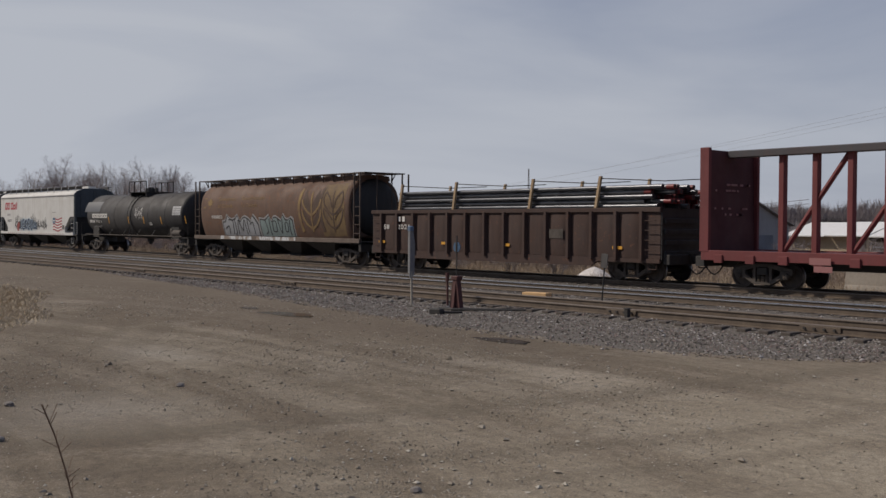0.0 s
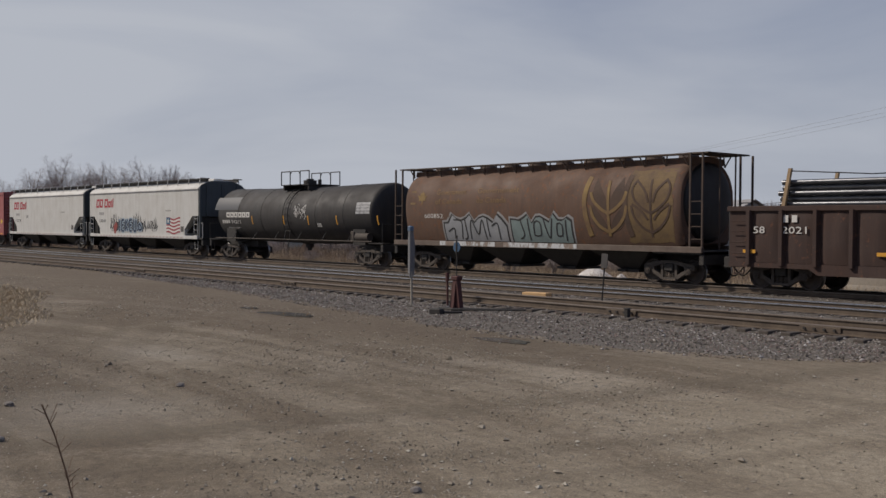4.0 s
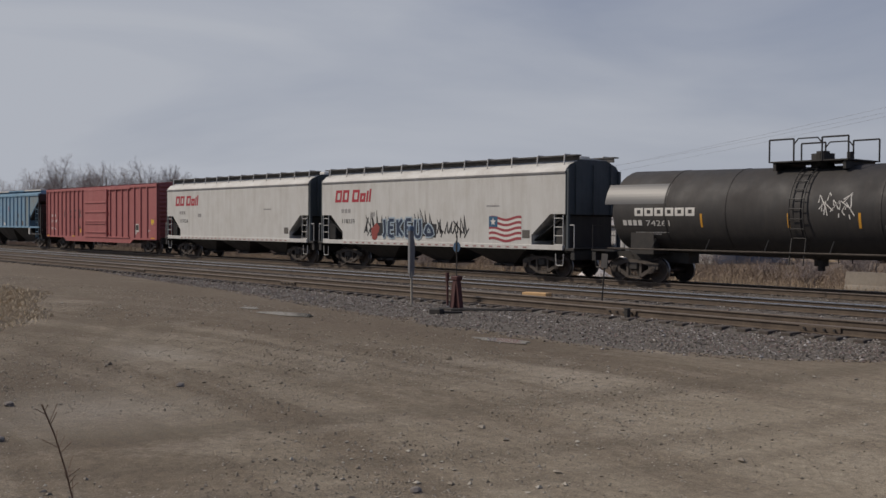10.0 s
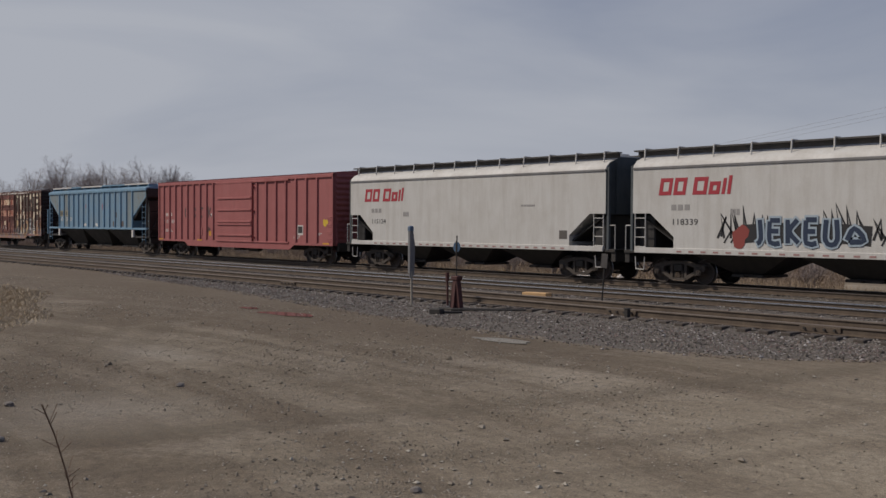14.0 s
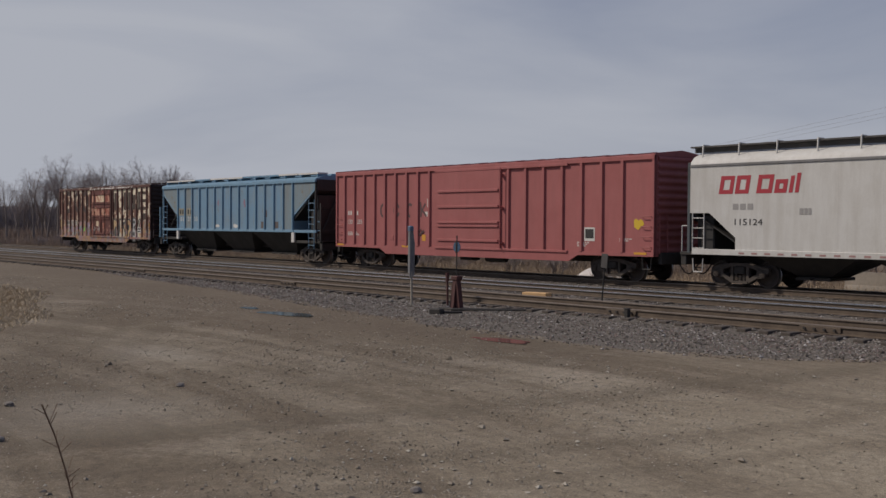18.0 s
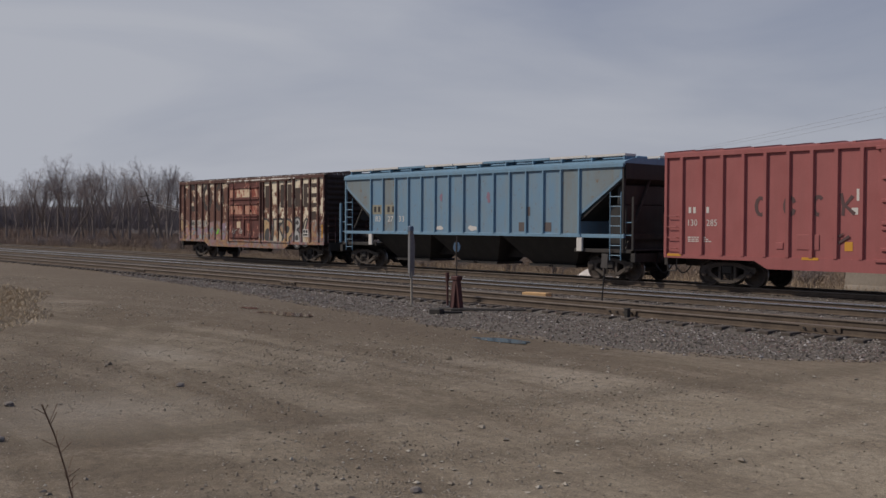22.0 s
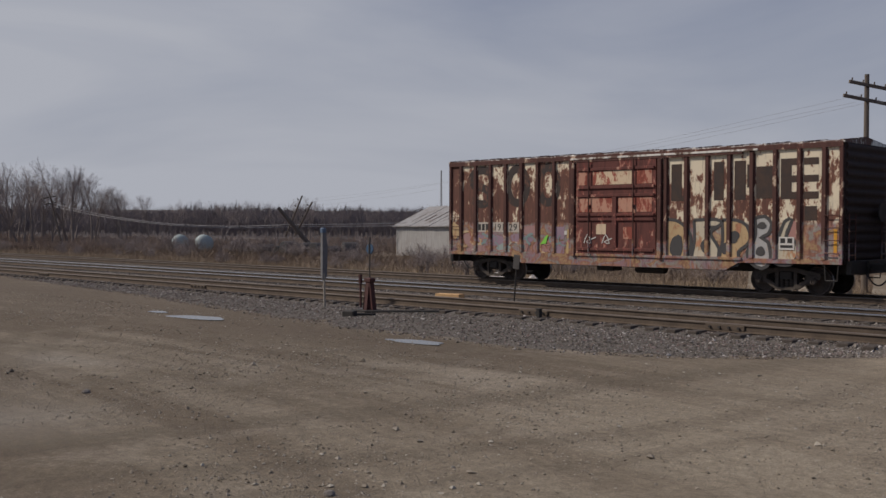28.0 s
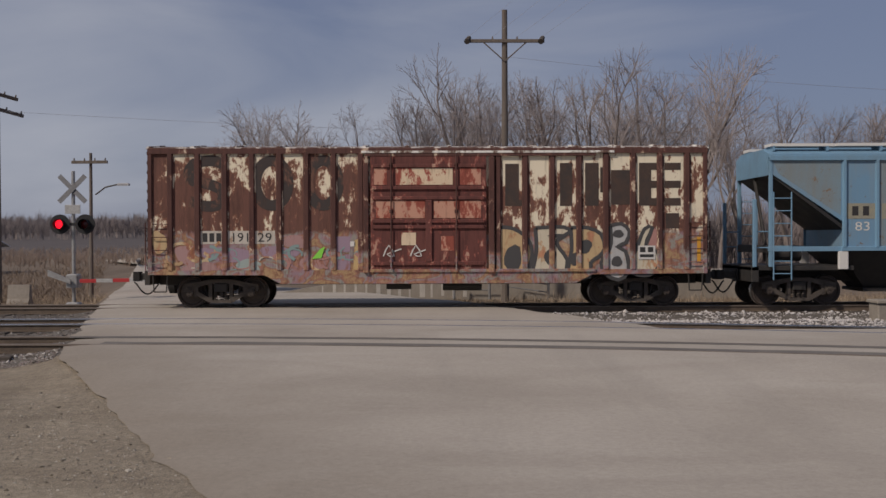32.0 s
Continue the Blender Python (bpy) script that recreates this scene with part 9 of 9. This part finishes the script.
def ramp_wall():
    ob = thing("concrete_ramp", "long low concrete ramp wall with pale vertical stains", "ramp wall", at=pose(0, 40.2, -0.45))
    pts = [(-6.0, 0.0), (14.0, 0.0), (14.0, 1.05), (-1.4, 1.05), (-5.9, 0.28)]
    part("wall", Geo().prism_y(pts, 0, 0.35), CONCRETE, ob)
    part("coping", Geo().prism_y([(-1.4, 1.05), (14.0, 1.05), (14.0, 1.15), (-1.4, 1.15)], -0.05, 0.4), surface("coping_pale", (0.42, 0.39, 0.35), (0.3, 0.27, 0.24), 0.5, 2.0, 0.9), ob)
    rr = random.Random(31)
    stain = surface("lime_stain", (0.50, 0.47, 0.42), (0.38, 0.35, 0.31), 0.5, 3.0, 0.9)
    for i in range(14):
        x = -4.2 + i * 0.42
        part("stain", Geo().box(x, x + rr.uniform(0.05, 0.22), -0.006, 0.0, rr.uniform(0.05, 0.15), min(1.0, 0.55 + 0.17 * (x + 4.2))), stain, ob)


def yard_fence():
    ob = thing("pipe_fence", "grey steel pipe fence panels beside the ramp", "fence", at=pose(0.9, 39.6, -0.40))
    m = surface("fence_grey", (0.26, 0.26, 0.26), (0.18, 0.17, 0.16), 0.5, 5.0, 0.6, 0.3)
    for x in (0, 1.35, 2.05, 3.6):
        part("post", Geo().tube([(x, 0, 0), (x, 0, 0.95)], 0.05, 8), m, ob)
    for z in (0.35, 0.65, 0.92):
        part("rail", Geo().tube([(0, 0, z), (1.35, 0, z)], 0.022, 6), m, ob)
        part("rail", Geo().tube([(2.05, 0, z + 0.12), (3.6, 0, z - 0.1)], 0.022, 6), m, ob)


def waiting_truck():
    """A red truck that waits behind the gate, facing the tracks."""
    x, y = -8.95, 39.4
    ob = thing("waiting_truck", "red delivery truck with yellow cab trim waiting at the crossing", "truck", at=pose(x, y, ground_z(x, y)))
    red = streaked("truck_red", (0.42, 0.03, 0.025), (0.25, 0.03, 0.03), 0.3, 0.35)
    yel = plain("truck_yellow", (0.75, 0.42, 0.03), 0.4)
    glass = plain("truck_glass", (0.02, 0.022, 0.025), 0.08)
    chrome = plain("truck_chrome", (0.55, 0.55, 0.55), 0.25, 1.0)
    part("hood", Geo().bbox(-0.95, 0.95, 0.0, 1.5, 0.75, 1.75, 0.12), red, ob)
    cab = part("cab", Geo().prism_x([(1.3, 0.7), (3.3, 0.7), (3.3, 2.75), (1.75, 2.75), (1.4, 1.75)], -1.08, 1.08), red, ob, "red cab")
    part("windscreen", Geo().prism_x([(1.39, 1.80), (1.70, 2.62), (1.66, 2.64), (1.35, 1.82)], -0.95, 0.95), glass, cab)
    part("visor", Geo().bbox(-1.05, 1.05, 1.45, 1.8, 2.60, 2.80, 0.03), yel, cab, "yellow visor")
    part("roof_light", Geo().bbox(-0.7, 0.7, 1.9, 2.3, 2.75, 2.88, 0.03), yel, cab)
    part("cargo_box", Geo().bbox(-1.15, 1.15, 3.45, 8.5, 0.95, 3.0, 0.04), streaked("cargo_white", (0.55, 0.53, 0.50), (0.35, 0.32, 0.3), 0.4, 0.5), ob)
    part("grille", Geo().bbox(-0.6, 0.6, -0.04, 0.02, 0.85, 1.5, 0.02), chrome, ob)
    part("bumper", Geo().bbox(-1.12, 1.12, -0.18, 0.0, 0.42, 0.75, 0.05), chrome, ob, "bright bumper")
    for s in (-1, 1):
        part("headlight", Geo().lathe_y([(-0.05, 0), (-0.05, 0.11), (0.0, 0.13), (0.0, 0)], 14, s * 0.76, 1.2), plain("headlight_glass", (0.7, 0.7, 0.68), 0.15), ob)
        part("fender", Geo().bbox(*sorted((s * 0.75, s * 1.12)), 0.15, 1.35, 0.85, 1.15, 0.1), red, ob)
        part("mirror", Geo().bbox(*sorted((s * 1.2, s * 1.38)), 1.35, 1.42, 1.7, 2.2, 0.02), chrome, ob)
        for yy in (0.72, 6.4):
            wh = part("wheel", Geo().lathe_x([(s * 0.80, 0), (s * 0.80, 0.40), (s * 0.83, 0.45), (s * 1.05, 0.45), (s * 1.08, 0.40), (s * 1.08, 0.24), (s * 1.02, 0.20), (s * 1.02, 0)], 22, yy, 0.45), plain("tyre_rubber", (0.02, 0.02, 0.02), 0.85), ob)
            part("rim", Geo().lathe_x([(s * 1.015, 0), (s * 1.03, 0.06), (s * 1.03, 0.18), (s * 1.02, 0.2)], 16, yy, 0.45), chrome, wh)


def gravel_pile(x, y, rx, ry, h, seed, m):
    rr = random.Random(seed)
    v, f = [], []
    n, rings = 22, 6
    for j in range(rings):
        t = j / (rings - 1)
        for i in range(n):
            a = 2 * math.pi * i / n
            k = (1 - t) * (1 + 0.15 * noise.noise((math.cos(a) * 2, math.sin(a) * 2, seed + t)))
            v.append((rx * k * math.cos(a), ry * k * math.sin(a), h * (1 - (1 - t) ** 1.4) + 0.05 * noise.noise((math.cos(a) * 5, j, seed))))
    for j in range(rings - 1):
        f += [(j * n + i, j * n + (i + 1) % n, (j + 1) * n + (i + 1) % n, (j + 1) * n + i) for i in range(n)]
    f.append(tuple(range((rings - 1) * n, rings * n)))
    ob = solid("gravel_pile", Geo().add(v, f), m, "small pile of pale gravel beside the tracks", "gravel pile", "gravel piles", at=at_ground(x, y, 0, -0.03))


crossing_signal()
street_lamp()
for x, y, rz, ln in ((-17.3, 38.2, -2, 1.9), (-19.6, 38.5, 3, 1.9), (-15.2, 38.6, 0, 0.8)):
    barrier(x, y, rz, ln)
ramp_wall()
yard_fence()
waiting_truck()
gravel_pile(-32.8, 37.6, 1.25, 0.8, 0.62, 3, PALE_MIX)
gravel_pile(-30.9, 37.3, 0.4, 0.3, 0.35, 5, PALE_MIX)


def relay_box():
    ob = thing("relay_box", "pale concrete signal relay box beside the track", "relay box", at=at_ground(12.1, 27.4))
    part("box", Geo().bbox(-0.35, 0.9, -0.3, 0.3, -0.1, 0.50, 0.03), CONCRETE, ob)
    part("lid", Geo().bbox(-0.4, 0.95, -0.35, 0.35, 0.50, 0.58, 0.02), CONCRETE, ob)


relay_box()


def litter():
    rr = random.Random(15)
    white = plain("litter_white", (0.55, 0.55, 0.53), 0.8)
    for i in range(12):
        x, y = rr.uniform(-95, -48), rr.uniform(33.8, 37)
        g = Geo().prism_z(blob(0, 0, rr.uniform(0.12, 0.4), rr.uniform(0.08, 0.2), 9, 0.3, i), 0, 0.06)
        solid("litter", g, white, "scrap of white litter in the dry grass", "litter", "litter along the tracks", at=at_ground(x, y, rr.uniform(0, 90), 0.1) @ pose(0, 0, 0, rr.uniform(5, 30), 0, 0))


litter()

track("track_train", TRAIN_Y, False, (RAIL_TOP, RAIL_TOP), "rusty railway track under the train")
track("track_middle", MID_Y, True, (SHINY_TOP, SHINY_TOP), "railway track with polished rail heads")
track("track_near", NEAR_Y, True, (RAIL_TOP, RAIL_TOP), "rusty siding track with jointed rail")


# ---- the train runs ----
TRAIN = [(0, -156.52), (2.0, -147.09), (3.5, -139.8), (5.5, -130.03), (8.0, -117.92), (10.0, -108.29), (12.0, -98.65), (14.5, -86.5), (16.5, -76.83), (19.0, -64.71),
         (21.0, -54.93), (23.0, -45.1), (25.5, -32.67), (27.5, -22.56), (29.0, -14.98), (30.5, -7.39), (32.0, 0.2)]


def train_at(t):
    """The train's place at t, by a smooth curve through the rows."""
    k = max(i for i in range(len(TRAIN) - 1) if TRAIN[i][0] <= t)
    (t0, a), (t1, b) = TRAIN[k], TRAIN[k + 1]
    def slope(i):
        i0, i1 = max(0, i - 1), min(len(TRAIN) - 1, i + 1)
        return (TRAIN[i1][1] - TRAIN[i0][1]) / (TRAIN[i1][0] - TRAIN[i0][0])
    s, d = (t - t0) / (t1 - t0), t1 - t0
    h00, h10, h01, h11 = 2 * s**3 - 3 * s**2 + 1, s**3 - 2 * s**2 + s, -2 * s**3 + 3 * s**2, s**3 - s**2
    return h00 * a + h10 * d * slope(k) + h01 * b + h11 * d * slope(k + 1)


def motions():
    for car, centre in CARS:
        walk(car, [(0.5 * i, pose(train_at(0.5 * i) + centre, TRAIN_Y, 0)) for i in range(65)])
    roll = [(i * 0.1, math.degrees((train_at(i * 0.1) - train_at(0)) / 0.425)) for i in range(321)]
    rolling = [(t, pose(0, 0, 0, 0, a, 0)) for t, a in roll]
    for w, ax in WHEELSETS:
        walk(w, [(t, Matrix.Translation((ax, 0, 0.425)) @ m) for t, m in rolling])


motions()
